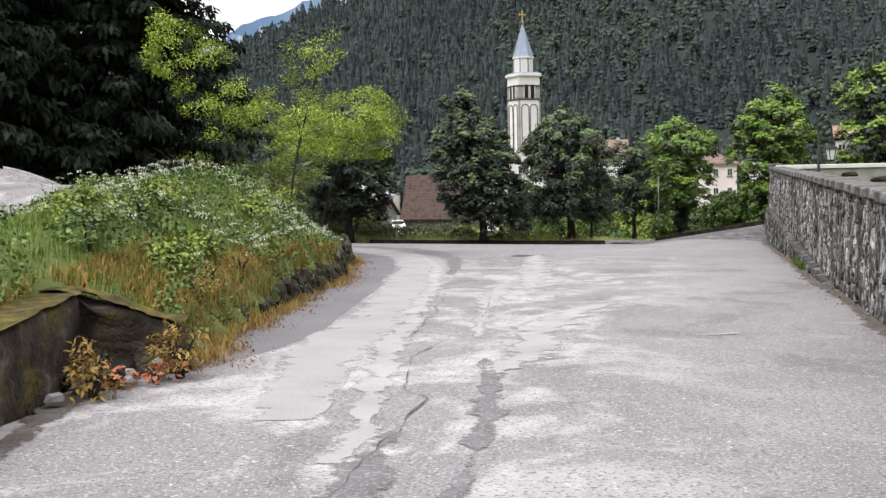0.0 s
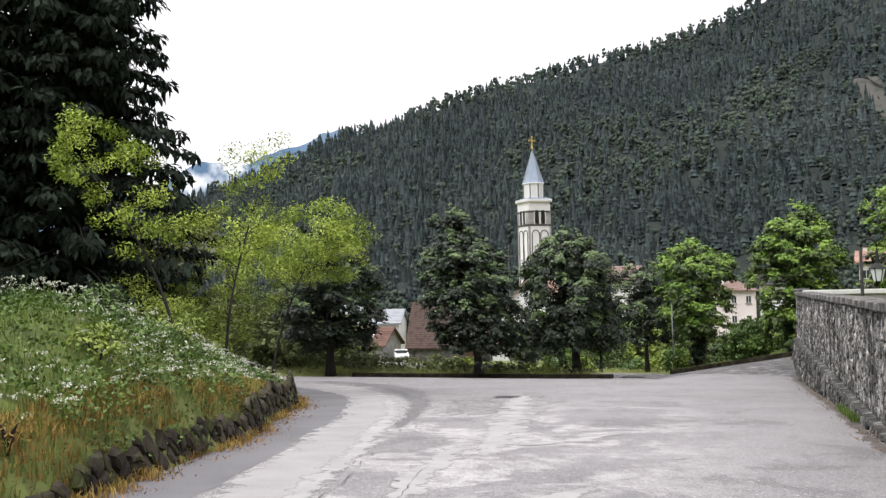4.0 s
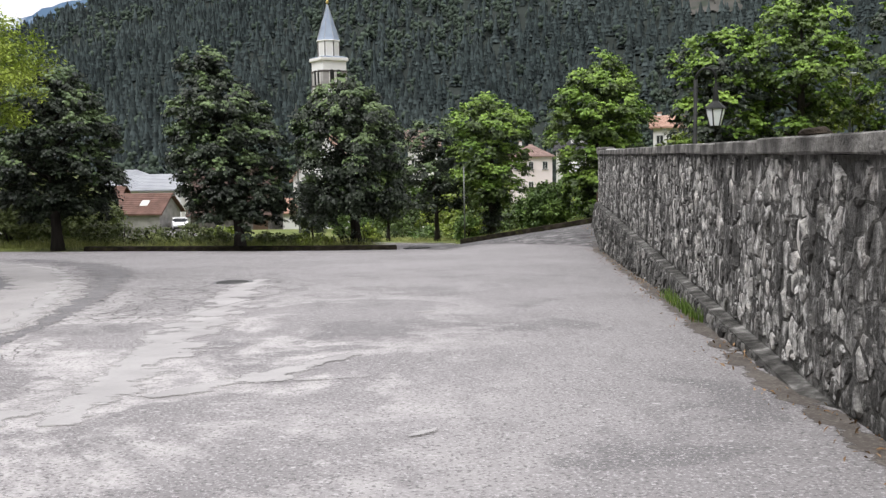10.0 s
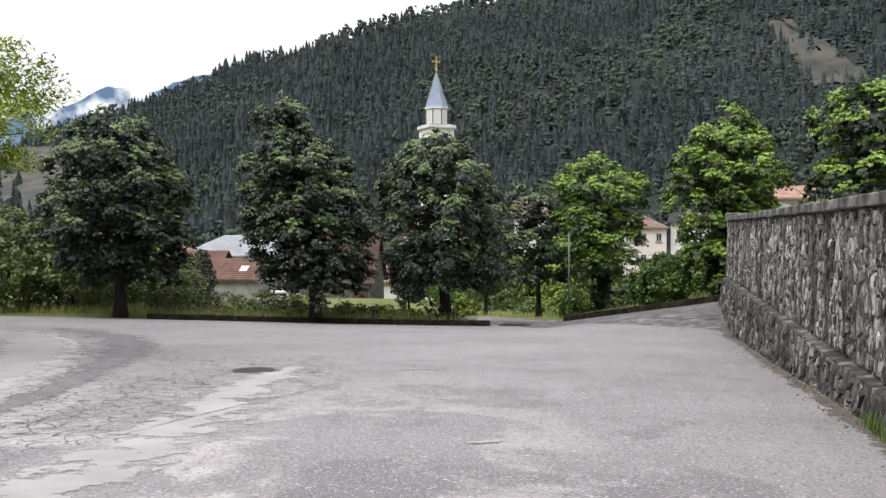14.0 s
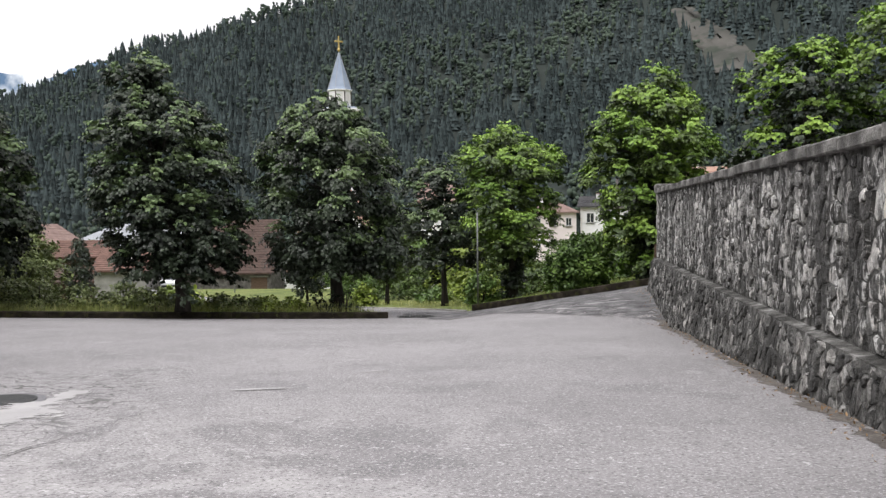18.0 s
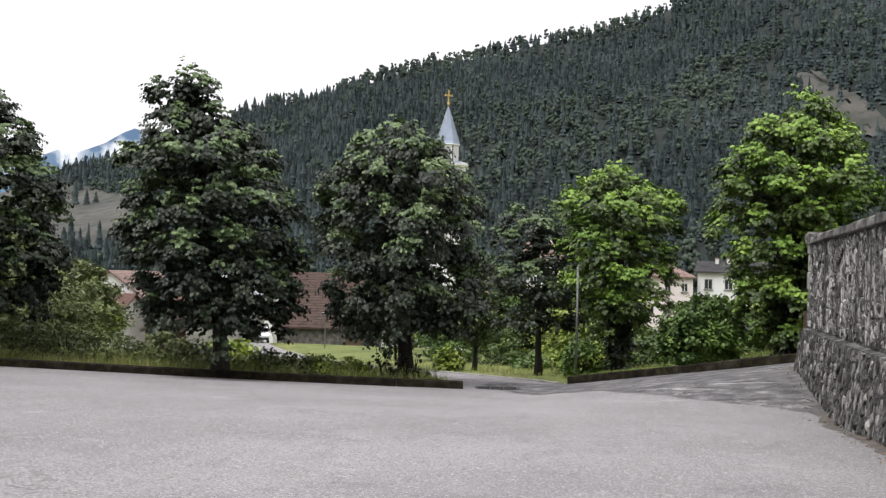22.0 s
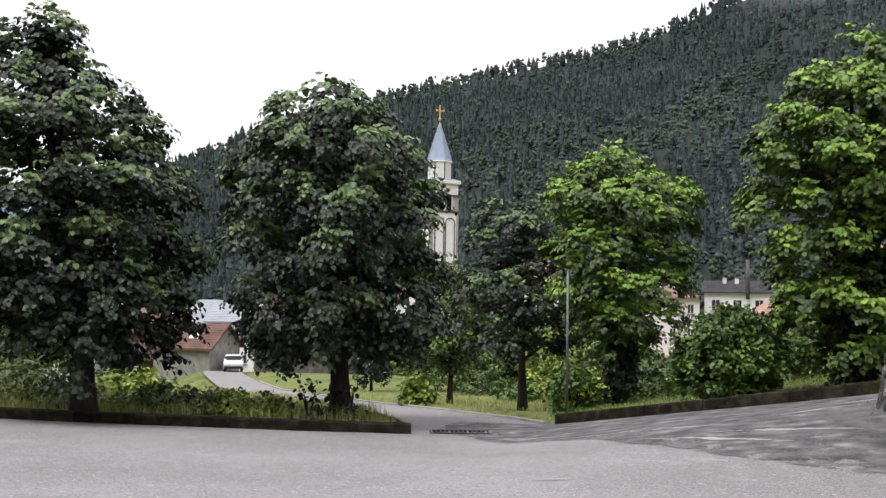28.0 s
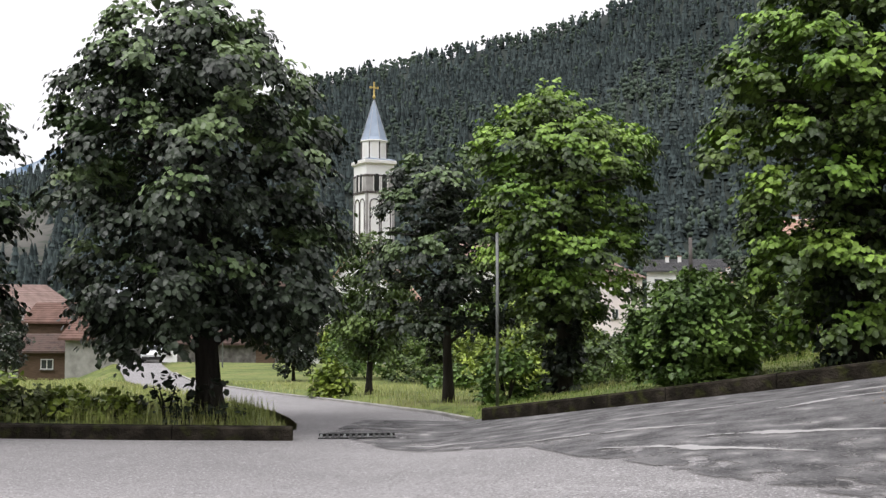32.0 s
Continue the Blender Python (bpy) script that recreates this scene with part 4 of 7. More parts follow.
def voronoi_cells(u0, u1, v0, v1, du, dv, seed, inside, thin=0.0):
    """Polygons of irregular stones that fill a panel: jittered sites, each clipped against its neighbours."""
    rng = random.Random(seed)
    nu, nv = int((u1 - u0) / du) + 1, int((v1 - v0) / dv) + 1
    sites = {}
    for i in range(-1, nu + 1):
        for j in range(-1, nv + 1):
            sites[i, j] = (u0 + (i + 0.5 + (0.5 if j % 2 else 0) + rng.uniform(-0.46, 0.46)) * du, v0 + (j + 0.5 + rng.uniform(-0.46, 0.46)) * dv)
    if thin:
        sites = {k: v for k, v in sites.items() if rng.random() > thin}
    out = []
    for (i, j), (a, b) in sites.items():
        if not inside(a, b):
            continue
        poly = [(a - du * 1.2, b - dv * 1.2), (a + du * 1.2, b - dv * 1.2), (a + du * 1.2, b + dv * 1.2), (a - du * 1.2, b + dv * 1.2)]
        for di in (-2, -1, 0, 1, 2):
            for dj in (-2, -1, 0, 1, 2):
                other = sites.get((i + di, j + dj))
                if not other or (di == 0 and dj == 0):
                    continue
                mx, my, nx, ny = (a + other[0]) / 2, (b + other[1]) / 2, other[0] - a, other[1] - b
                cut = []
                for k in range(len(poly)):
                    p, q = poly[k], poly[(k + 1) % len(poly)]
                    dp, dq = (p[0] - mx) * nx + (p[1] - my) * ny, (q[0] - mx) * nx + (q[1] - my) * ny
                    if dp <= 0:
                        cut.append(p)
                    if dp * dq < 0:
                        s = dp / (dp - dq)
                        cut.append((p[0] + s * (q[0] - p[0]), p[1] + s * (q[1] - p[1])))
                poly = cut
                if len(poly) < 3:
                    break
            if len(poly) < 3:
                break
        if len(poly) >= 4:
            out.append(((a, b), poly))
    return out


def stone_geo(centre, poly, face, proud, joint, rng):
    """(verts, faces) of one stone: a rim at the joint and a smaller uneven front face. face(u, v, out) gives the place."""
    a, b = centre
    rim, mid, front = [], [], []
    lift = proud * rng.uniform(0.5, 1.25)
    for u, v in poly:
        s = max(0.3, 1 - joint / (math.hypot(u - a, v - b) + 1e-6))
        rim.append(face(a + (u - a) * s, b + (v - b) * s, -0.015))
        s2 = s * rng.uniform(0.82, 0.93)
        mid.append(face(a + (u - a) * s2, b + (v - b) * s2, lift * rng.uniform(0.55, 0.85)))
        s3 = s * rng.uniform(0.4, 0.6)
        front.append(face(a + (u - a) * s3, b + (v - b) * s3, lift * rng.uniform(0.8, 1.2)))
    k = len(poly)
    verts = rim + mid + front
    faces = [(i, (i + 1) % k, k + (i + 1) % k, k + i) for i in range(k)] + [(k + i, k + (i + 1) % k, 2 * k + (i + 1) % k, 2 * k + i) for i in range(k)] + [tuple(range(2 * k, 3 * k))]
    return verts, faces


def wall_point(u, v, out):
    return (wall_face(u, v) - out, u, v)


rng_w = random.Random(5)
panels = [(WALL_TOP - 0.02, LEDGE + 0.02, 0.21, 0.17), (LEDGE - 0.03, -3.0, 0.19, 0.15)]
wall_stones = []
for hi, lo, du, dv in panels:
    def stands(a, b, hi=hi, lo=lo):
        return Y0 < a < Y1 - 0.02 and max(lo, road_z(wall_x(a), a) - 0.05) < b < hi
    for c, poly in voronoi_cells(Y0, Y1, lo, hi, du, dv, 11, stands, 0.22):
        poly = [(min(max(u, Y0), Y1), min(max(v, lo), hi)) for u, v in poly]
        wall_stones.append((c, stone_geo(c, poly, wall_point, rng_w.choice((0.01, 0.022, 0.04)), 0.01, rng_w)))

# coping slabs
cy = Y0
while cy < Y1:
    ln = min(rng_w.uniform(0.95, 1.5), Y1 + 0.06 - cy)
    dz = rng_w.uniform(-0.012, 0.012)
    bm = box(-0.09, 0.52, 0.006, ln - 0.006, WALL_TOP + 0.002 + dz, WALL_TOP + 0.15 + dz, 0.018)
    for v in bm.verts:
        v.co.x += 0.0415 * v.co.y + rng_w.uniform(-0.008, 0.008)
        v.co.z += rng_w.uniform(-0.008, 0.008)
    slab = part("coping_slab", bm, M_COPING, cemetery_wall)
    slab.location = (wall_x(cy), cy, 0)
    cy += ln
# end pier cap and the pillar further up the road
qz = LEDGE
for k, qh in enumerate((0.36, 0.5, 0.42, 0.4, 0.3)):
    part("quoin", box(wall_x(Y1) - 0.04 + 0.02 * (k % 2), wall_x(Y1) + 0.55, Y1 - 0.26 - 0.16 * (k % 2), Y1 + 0.05, qz + 0.004, qz + qh - 0.004, 0.02), M_COPING if k == 0 else M_QUOIN, cemetery_wall)
    qz += qh
gx0, gz0 = wall_x(Y1), road_z(wall_x(Y1), Y1)
qv = [(gx0 - 0.3, Y1 - 0.4, gz0 - 0.3), (gx0 + 0.5, Y1 - 0.4, gz0 - 0.3), (gx0 + 0.5, Y1 + 0.12, gz0 - 0.3), (gx0 - 0.36, Y1 + 0.12, gz0 - 0.3),
      (gx0 - 0.13, Y1 - 0.4, LEDGE), (gx0 + 0.5, Y1 - 0.4, LEDGE), (gx0 + 0.5, Y1 + 0.06, LEDGE), (gx0 - 0.13, Y1 + 0.06, LEDGE)]
part("buttress", (qv, [(3, 2, 1, 0), (4, 5, 6, 7), (0, 1, 5, 4), (1, 2, 6, 5), (2, 3, 7, 6), (3, 0, 4, 7)]), M_MORTAR, cemetery_wall)
part("end_cap", box(wall_x(Y1) - 0.1, wall_x(Y1) + 0.6, Y1 - 0.36, Y1 + 0.12, 1.002, 1.2, 0.06), M_COPING, cemetery_wall)
pillar = thing("gate_pillar", wall_x(10.6), 10.6, road_z(2.4, 10.6), "rough stone pillar with a weathered overhanging cap", "pillar")
part("shaft", box(0.05, 0.6, -0.45, 0.4, -0.2, 2.56, 0.03), M_MORTAR, pillar)
part("cap", box(-0.04, 0.7, -0.55, 0.5, 2.562, 2.74, 0.05), M_COPING, pillar)
bm = box(0.0, 0.66, -0.5, 0.45, 2.742, 2.88, 0.0)
for v in bm.verts:
    if v.co.z > 2.8:
        v.co.x, v.co.y = 0.33 + (v.co.x - 0.33) * 0.35, -0.02 + (v.co.y + 0.02) * 0.35
part("cap_top", bm, M_COPING, pillar)


def pillar_point(u, v, out):
    return (0.05 - out, u, v)


def pillar_side(u, v, out):
    return (u, 0.4 + out, v)


for face, u0, u1 in ((pillar_point, -0.45, 0.4), (pillar_side, 0.05, 0.6)):
    for c, poly in voronoi_cells(u0, u1, 0.0, 2.52, 0.24, 0.22, 21, lambda a, b, u0=u0, u1=u1: u0 < a < u1 and 0 < b < 2.52):
        poly = [(min(max(u, u0), u1), min(max(v, -0.1), 2.52)) for u, v in poly]
        part("stone", stone_geo(c, poly, face, 0.04, 0.02, rng_w), M_STONE, pillar)

# ---- kerbs ----


def kerb_run(name, points, label, height, depth, z_of, step=1.0, seed=0, stone=None):
    k = tagged(new(name), label, "kerb", kind="structure")
    rng = random.Random(seed)
    line = along(points, step)
    for (p, d), (q, e) in zip(line, line[1:]):
        n = Vector((-d.y, d.x, 0))
        m2 = Vector((-e.y, e.x, 0))
        g0, g1 = z_of(p.x, p.y), z_of(q.x, q.y)
        gap = d * 0.006
        lots = []
        for base, nn, gz, sh in ((p + gap, n, g0, 1), (q - gap, m2, g1, 1)):
            w = rng.uniform(-0.008, 0.008)
            lots += [base + Vector((0, 0, gz - 0.2)) + nn * w, base + Vector((0, 0, gz + height * 0.88)) + nn * (w + 0.004), base + Vector((0, 0, gz + height)) + nn * (w + 0.03),
                     base + Vector((0, 0, gz + height)) + nn * (depth - 0.03), base + Vector((0, 0, gz + height * 0.85)) + nn * depth, base + Vector((0, 0, gz - 0.2)) + nn * depth]
        f = [(i, (i + 1) % 6, 6 + (i + 1) % 6, 6 + i) for i in range(6)] + [(5, 4, 3, 2, 1, 0), (6, 7, 8, 9, 10, 11)]
        part("kerb_stone", (lots, f), stone or M_KERB, k)
    return k


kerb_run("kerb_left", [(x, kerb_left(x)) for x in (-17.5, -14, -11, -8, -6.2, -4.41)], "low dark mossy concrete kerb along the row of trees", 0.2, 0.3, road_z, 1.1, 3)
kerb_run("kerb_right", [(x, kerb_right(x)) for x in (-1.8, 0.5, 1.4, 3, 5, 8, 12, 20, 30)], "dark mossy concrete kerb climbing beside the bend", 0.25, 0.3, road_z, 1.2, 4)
kerb_run("kerb_lane", [(-2.0, 58.4), (-3.0, 60.6), (-5.8, 65.4), (-11.4, 74.6), (-18.9, 86.8), (-26.4, 100.8)], "pale low kerb stones along the lane", 0.06, 0.14, lambda x, y: (road_z(x, y) if y < 75 else fall(y)), 1.6, 5, M_GREYSTONE)

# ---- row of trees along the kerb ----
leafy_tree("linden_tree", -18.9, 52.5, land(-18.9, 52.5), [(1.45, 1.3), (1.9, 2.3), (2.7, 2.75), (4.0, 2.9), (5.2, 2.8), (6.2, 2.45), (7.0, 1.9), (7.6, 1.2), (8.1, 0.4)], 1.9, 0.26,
           "broad dark green linden tree behind the kerb", M_LINDEN, 1, 820, 50, 0.145, 0.42, shoots=M_LIT_LEAF, group="kerb trees", inner=0.75, lean=(-0.3, 0))
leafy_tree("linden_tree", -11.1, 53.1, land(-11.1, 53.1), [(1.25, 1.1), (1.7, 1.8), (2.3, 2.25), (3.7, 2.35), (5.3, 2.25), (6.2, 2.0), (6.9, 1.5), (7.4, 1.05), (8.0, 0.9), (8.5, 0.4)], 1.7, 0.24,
           "tall dark green linden tree with a narrow leaning top", M_LINDEN, 2, 760, 48, 0.14, 0.4, shoots=M_LIT_LEAF, lean=(-1.4, 0), group="kerb trees", inner=0.75)
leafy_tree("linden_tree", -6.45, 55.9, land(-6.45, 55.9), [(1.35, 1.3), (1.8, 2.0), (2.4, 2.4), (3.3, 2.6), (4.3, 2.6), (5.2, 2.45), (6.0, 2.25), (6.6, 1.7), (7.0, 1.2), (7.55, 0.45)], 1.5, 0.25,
           "large linden tree with drooping leaves and shoots at its foot", M_LINDEN, 3, 840, 50, 0.135, 0.38, shoots=M_LIT_LEAF, droop=1.15, lean=(-0.5, 0), group="kerb trees", inner=0.75)
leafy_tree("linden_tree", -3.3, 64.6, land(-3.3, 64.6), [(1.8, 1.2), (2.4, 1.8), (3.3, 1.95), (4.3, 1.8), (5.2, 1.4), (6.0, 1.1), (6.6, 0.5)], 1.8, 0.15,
           "slim linden tree on the grass beyond the lane", M_LINDEN, 4, 330, 36, 0.14, 0.36, shoots=M_LIT_LEAF, lean=(-0.3, 0), group="kerb trees", inner=0.7)
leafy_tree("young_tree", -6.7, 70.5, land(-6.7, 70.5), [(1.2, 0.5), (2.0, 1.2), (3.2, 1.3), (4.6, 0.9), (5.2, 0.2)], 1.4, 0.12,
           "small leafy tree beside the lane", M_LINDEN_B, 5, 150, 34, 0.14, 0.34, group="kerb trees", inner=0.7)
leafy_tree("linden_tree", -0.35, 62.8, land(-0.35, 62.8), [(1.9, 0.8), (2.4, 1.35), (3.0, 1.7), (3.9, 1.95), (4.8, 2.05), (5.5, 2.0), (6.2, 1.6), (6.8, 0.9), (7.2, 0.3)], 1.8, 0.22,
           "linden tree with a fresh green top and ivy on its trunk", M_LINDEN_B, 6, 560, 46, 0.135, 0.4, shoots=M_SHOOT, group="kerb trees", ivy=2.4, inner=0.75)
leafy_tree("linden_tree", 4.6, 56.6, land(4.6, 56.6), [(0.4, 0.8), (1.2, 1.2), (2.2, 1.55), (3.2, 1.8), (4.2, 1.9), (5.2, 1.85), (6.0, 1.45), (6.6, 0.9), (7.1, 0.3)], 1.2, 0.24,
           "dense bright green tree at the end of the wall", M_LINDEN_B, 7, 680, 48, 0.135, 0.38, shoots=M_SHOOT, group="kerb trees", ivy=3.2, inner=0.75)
shrub("shrub", 2.1, 57.4, land(2.1, 57.4), 1.25, 2.0, M_SHRUB, 8, "rounded green shrub behind the kerb", 230, 40, 0.105)
shrub("shrub", -1.6, 61.6, land(-1.6, 61.6), 0.7, 1.3, M_SHRUB, 9, "leafy shrub round the foot of the sign post", 40, 30)
for k, (bx, by, bw, bh) in enumerate(((-7.0, 55.4, 0.4, 0.75), (-6.05, 55.3, 0.5, 0.85), (-6.6, 55.2, 0.35, 0.4))):
    shrub("basal_shoots", bx, by, land(bx, by), bw, bh, M_LINDEN, 10 + k * 3, "drooping leafy shoots at the foot of the linden", 8, 10, 0.12, group="shoots at the linden's foot", stems=4, spread=0.2)
for k, (bx, by, bw, bh, bm_) in enumerate(((-10.3, 55.0, 0.7, 0.6, M_TANGLE), (-9.5, 55.2, 0.6, 0.5, M_TANGLE), (-12.6, 54.6, 0.9, 0.8, M_TANGLE), (-14.0, 55.2, 1.0, 1.0, M_TANGLE), (-15.6, 55.0, 0.9, 0.9, M_TANGLE), (-16.9, 54.8, 0.9, 1.1, M_TANGLE),
                                           (-8.9, 55.5, 0.5, 0.5, M_HEDGE), (-8.2, 55.6, 0.45, 0.45, M_HEDGE), (-7.8, 55.3, 0.4, 0.35, M_HEDGE), (-10.2, 55.0, 0.5, 0.45, M_SHRUB), (-11.0, 54.8, 0.45, 0.35, M_HEDGE), (-19.6, 58.5, 1.3, 2.3, M_TANGLE), (-18.2, 55.2, 0.9, 1.2, M_TANGLE))):
    shrub("weed_clump", bx, by, land(bx, by), bw, bh, bm_, 500 + k, {M_TANGLE.name: "rank olive-green bramble clump behind the kerb", M_HEDGE.name: "bright yellow-green leafy weeds behind the kerb"}.get(bm_.name, "broad-leaved green weeds behind the kerb"), int(60 * bw * bh) + 16, 18, 0.1, group="weeds behind the kerb", stems=4, spread=0.2)
for k, (bx, by, bw, bh) in enumerate(((-5.2, 79, 1.0, 0.8), (-2.4, 76, 1.7, 1.5), (0.9, 74, 1.6, 2.0), (3.6, 72, 2.1, 3.4), (6.6, 76, 2.4, 4.2), (-0.8, 84, 2.4, 3.6), (3.4, 86, 2.4, 3.4), (-4.0, 90, 2.6, 3.8),
                                      (-8.2, 92, 2.4, 3.2), (7.4, 60.5, 1.6, 2.6), (-13.6, 59.6, 0.9, 0.7), (10, 68, 2.4, 3.4), (-12.5, 96, 2.6, 3.4), (-7.7, 69.6, 0.55, 0.9))):
    shrub("shrub", bx, by, land(bx, by), bw, bh, (M_SHRUB, M_HEDGE, M_LINDEN_B)[k % 3], 200 + k, ("dense green bush on the slope", "yellow-green bush on the slope", "fresh green bush on the slope")[k % 3], int(14 * bw * bh) + 26, 30, 0.17, spread=0.36)

# sign post beyond the kerb
post = thing("sign_post", -1.65, 59.6, land(-1.65, 59.6), "thin grey steel post standing in the grass", "post")
part("pole", tube([(0, 0, -0.2), (0, 0, 3.6)], [0.035, 0.035], 10), M_GALV, post, smooth=True)
part("pole_cap", tube([(0, 0, 3.6), (0, 0, 3.63)], [0.038, 0.02], 10), M_GALV, post)

# ---- behind the wall ----
leafy_tree("garden_tree", 13.9, 58, land(13.9, 58), [(1.2, 1.1), (3, 1.9), (5.5, 2.2), (7.4, 1.8), (8.6, 0.4)], 1.6, 0.3,
           "tall lobed green tree behind the cemetery wall", M_LINDEN_B, 12, 460, 40, 0.17, 0.5, shoots=M_SHOOT)
leafy_tree("garden_tree", 10.5, 59, land(10.5, 59), [(1.0, 1.1), (2.6, 1.9), (4.8, 2.1), (6.6, 1.7), (7.8, 0.5)], 1.4, 0.24,
           "lower round tree beside a taller one behind the wall", M_LINDEN, 11, 380, 40, 0.17, 0.5, shoots=M_SHOOT)
leafy_tree("garden_tree", 19.6, 59, land(19.6, 59), [(1.2, 1.2), (2.8, 2.1), (5, 2.3), (7, 1.6), (8.2, 0.4)], 1.6, 0.22,
           "rounded pale green tree behind the wall", M_LINDEN, 13, 320, 40, 0.17, 0.45, shoots=M_SHOOT)
leafy_tree("garden_tree", 24.6, 62, land(24.6, 62), [(0.8, 1.6), (3, 2.4), (5.5, 2.0), (7.4, 0.4)], 1.2, 0.2,
           "yellow-green tree behind the wall", M_HEDGE, 14, 180, 28, 0.26, 0.5)
shrub("shrub", 17.4, 61.5, land(17.4, 61.5), 1.6, 4.6, M_HEDGE, 15, "yellow-green bush behind the wall", 90, 28, 0.2, spread=0.4)
shrub("shrub", 9.4, 62.5, land(9.4, 62.5), 1.7, 3.4, M_HEDGE, 16, "yellow-green bush behind the wall", 80, 28, 0.2, spread=0.4)
shrub("shrub", 6.4, 66, land(6.4, 66), 2.2, 3.2, M_SHRUB, 17, "green bush beyond the bend", 100, 28, 0.2, spread=0.4)

# the pale far wall of the cemetery
far_wall = tagged(new("wall_far"), "low pale plastered cemetery wall with a white coping", "wall", kind="structure")
part("wall_core", box(4.3, 14.1, 49.9, 50.2, -2.6, 0.92), M_GREYSTONE, far_wall)
part("coping", box(4.25, 14.2, 49.82, 50.28, 0.922, 1.12, 0.02), M_WHITE_COPING, far_wall)

plank = thing("plank", wall_x(Y1) - 0.02, Y1 + 0.14, -1.15, "short weathered brown plank fixed at the end of the wall", "plank")
part("board", box(-0.06, 0.06, 0.0, 0.04, 0.0, 0.55, 0.008), M_WOOD, plank)

# lantern on an iron post behind the wall
lan = thing("lantern_post", 3.75, 30.2, land(3.75, 30.2), "dark iron post with a curved arm and a white glass lantern", "street lamp")
gz = -land(3.75, 30.2)
part("post", tube([(0, 0, -0.2), (0, 0, gz + 2.25)], [0.05, 0.035], 10), M_IRON, lan, smooth=True)
arc = [(0.18 - 0.18 * math.cos(a), -0.05 * math.sin(a), gz + 2.25 + 0.2 * math.sin(a)) for a in np.linspace(0, math.pi, 9)]
part("arm", tube(arc, [0.022] * 9, 8), M_IRON, lan, smooth=True)
lamp = part("lantern", tube([(0.36, 0, gz + 1.42), (0.36, 0, gz + 1.44), (0.36, 0, gz + 1.72)], [0.095, 0.105, 0.175], 6), M_FROST, lan, "milky white glass lantern")
part("roof", tube([(0.36, 0, gz + 1.72), (0.36, 0, gz + 1.74), (0.36, 0, gz + 1.86), (0.36, 0, gz + 2.24)], [0.2, 0.195, 0.06, 0.015], 6), M_IRON, lamp)
for k in range(6):
    a = 2 * math.pi * k / 6
    part("bar", tube([(0.36 + 0.105 * math.cos(a), 0.105 * math.sin(a), gz + 1.42), (0.36 + 0.18 * math.cos(a), 0.18 * math.sin(a), gz + 1.72)], [0.012, 0.012], 4), M_IRON, lamp)
part("finial", tube([(0.36, 0, gz + 1.36), (0.36, 0, gz + 1.42)], [0.02, 0.08], 6), M_IRON, lamp)

street = thing("street_lamp", 17.0, 60.4, land(17, 60.4), "tall grey street lamp with a flat head", "street lamp")
part("mast", tube([(0, 0, -0.2), (0, 0, 4.55 - land(17, 60.4) - 0.1)], [0.08, 0.05], 8), M_GALV, street, smooth=True)
part("head", box(-0.45, 0.25, -0.14, 0.14, 4.45 - land(17, 60.4), 4.62 - land(17, 60.4), 0.05), M_WHITE_COPING, street)

# obelisk tops of gravestones, seen above the coping
for gx, gy, gh, gw in ((6.2, 25.0, 1.55, 0.36), (5.6, 18.6, 1.5, 0.34), (6.6, 22.6, 1.22, 0.5)):
    gs = thing("gravestone", gx, gy, land(gx, gy), "grey weathered stone obelisk on a plinth", "gravestone", "gravestones")
    hh = gh - land(gx, gy)
    part("plinth", box(-gw * 0.7, gw * 0.7, -gw * 0.7, gw * 0.7, -0.05, 0.5, 0.02), M_COPING, gs)
    part("shaft", tube([(0, 0, 0.5), (0, 0, hh - 0.25), (0, 0, hh)], [gw * 0.72, gw * 0.42, 0.02], 4), M_COPING, gs)
for sx, sy in ((3.15, 17.4), (3.4, 22.3), (2.95, 14.2)):
    fl = thing("loose_stone", sx, sy, WALL_TOP + 0.16, "dark flat stone lying on the coping", "stone", "loose stones on the wall")
    part("stone_body", tube([(-0.16, 0, 0.03), (-0.12, 0.02, 0.05), (0.1, 0.0, 0.06), (0.17, 0, 0.03)], [0.02, 0.045, 0.05, 0.02], 7, 0.4, int(sy)), M_BLOCK, fl)

# ---- the bank on the left ----
bank = tagged(new("wall_bank"), "low dark mossy dry-stone wall holding the grassy bank", "retaining wall", kind="structure")


def bank_point(u, v, out):
    x = bank_foot(u)
    return (x - 0.22 * v + out, u - 0.3 * out, road_z(x, u) + v)


def bank_top(y):
    return 0.62 * smooth01((y - 11) / 6) * (0.55 + 0.45 * smooth01((y - 18) / 8)) + 0.1


rng_b = random.Random(8)
for c, poly in voronoi_cells(11.5, 31.2, 0.0, 0.85, 0.34, 0.22, 31, lambda a, b: 11.5 < a < 31.2 and -0.05 < b < bank_top(a)):
    poly = [(u, max(v, -0.08)) for u, v in poly]
    v_, f_ = stone_geo(c, poly, bank_point, 0.1, 0.02, rng_b)
    part("stone", (v_, [q[::-1] for q in f_]), M_BANKSTONE, bank)
rk = thing("boulder", -7.4, 17.5, road_z(-7.4, 17.5), "dark rounded stone at the foot of the bank", "stone")
part("stone_body", tube([(-0.28, 0, 0.05), (-0.2, 0, 0.16), (0.1, 0.03, 0.18), (0.26, 0, 0.06)], [0.05, 0.2, 0.22, 0.06], 9, 0.35, 4), M_GREYSTONE, rk, smooth=True)

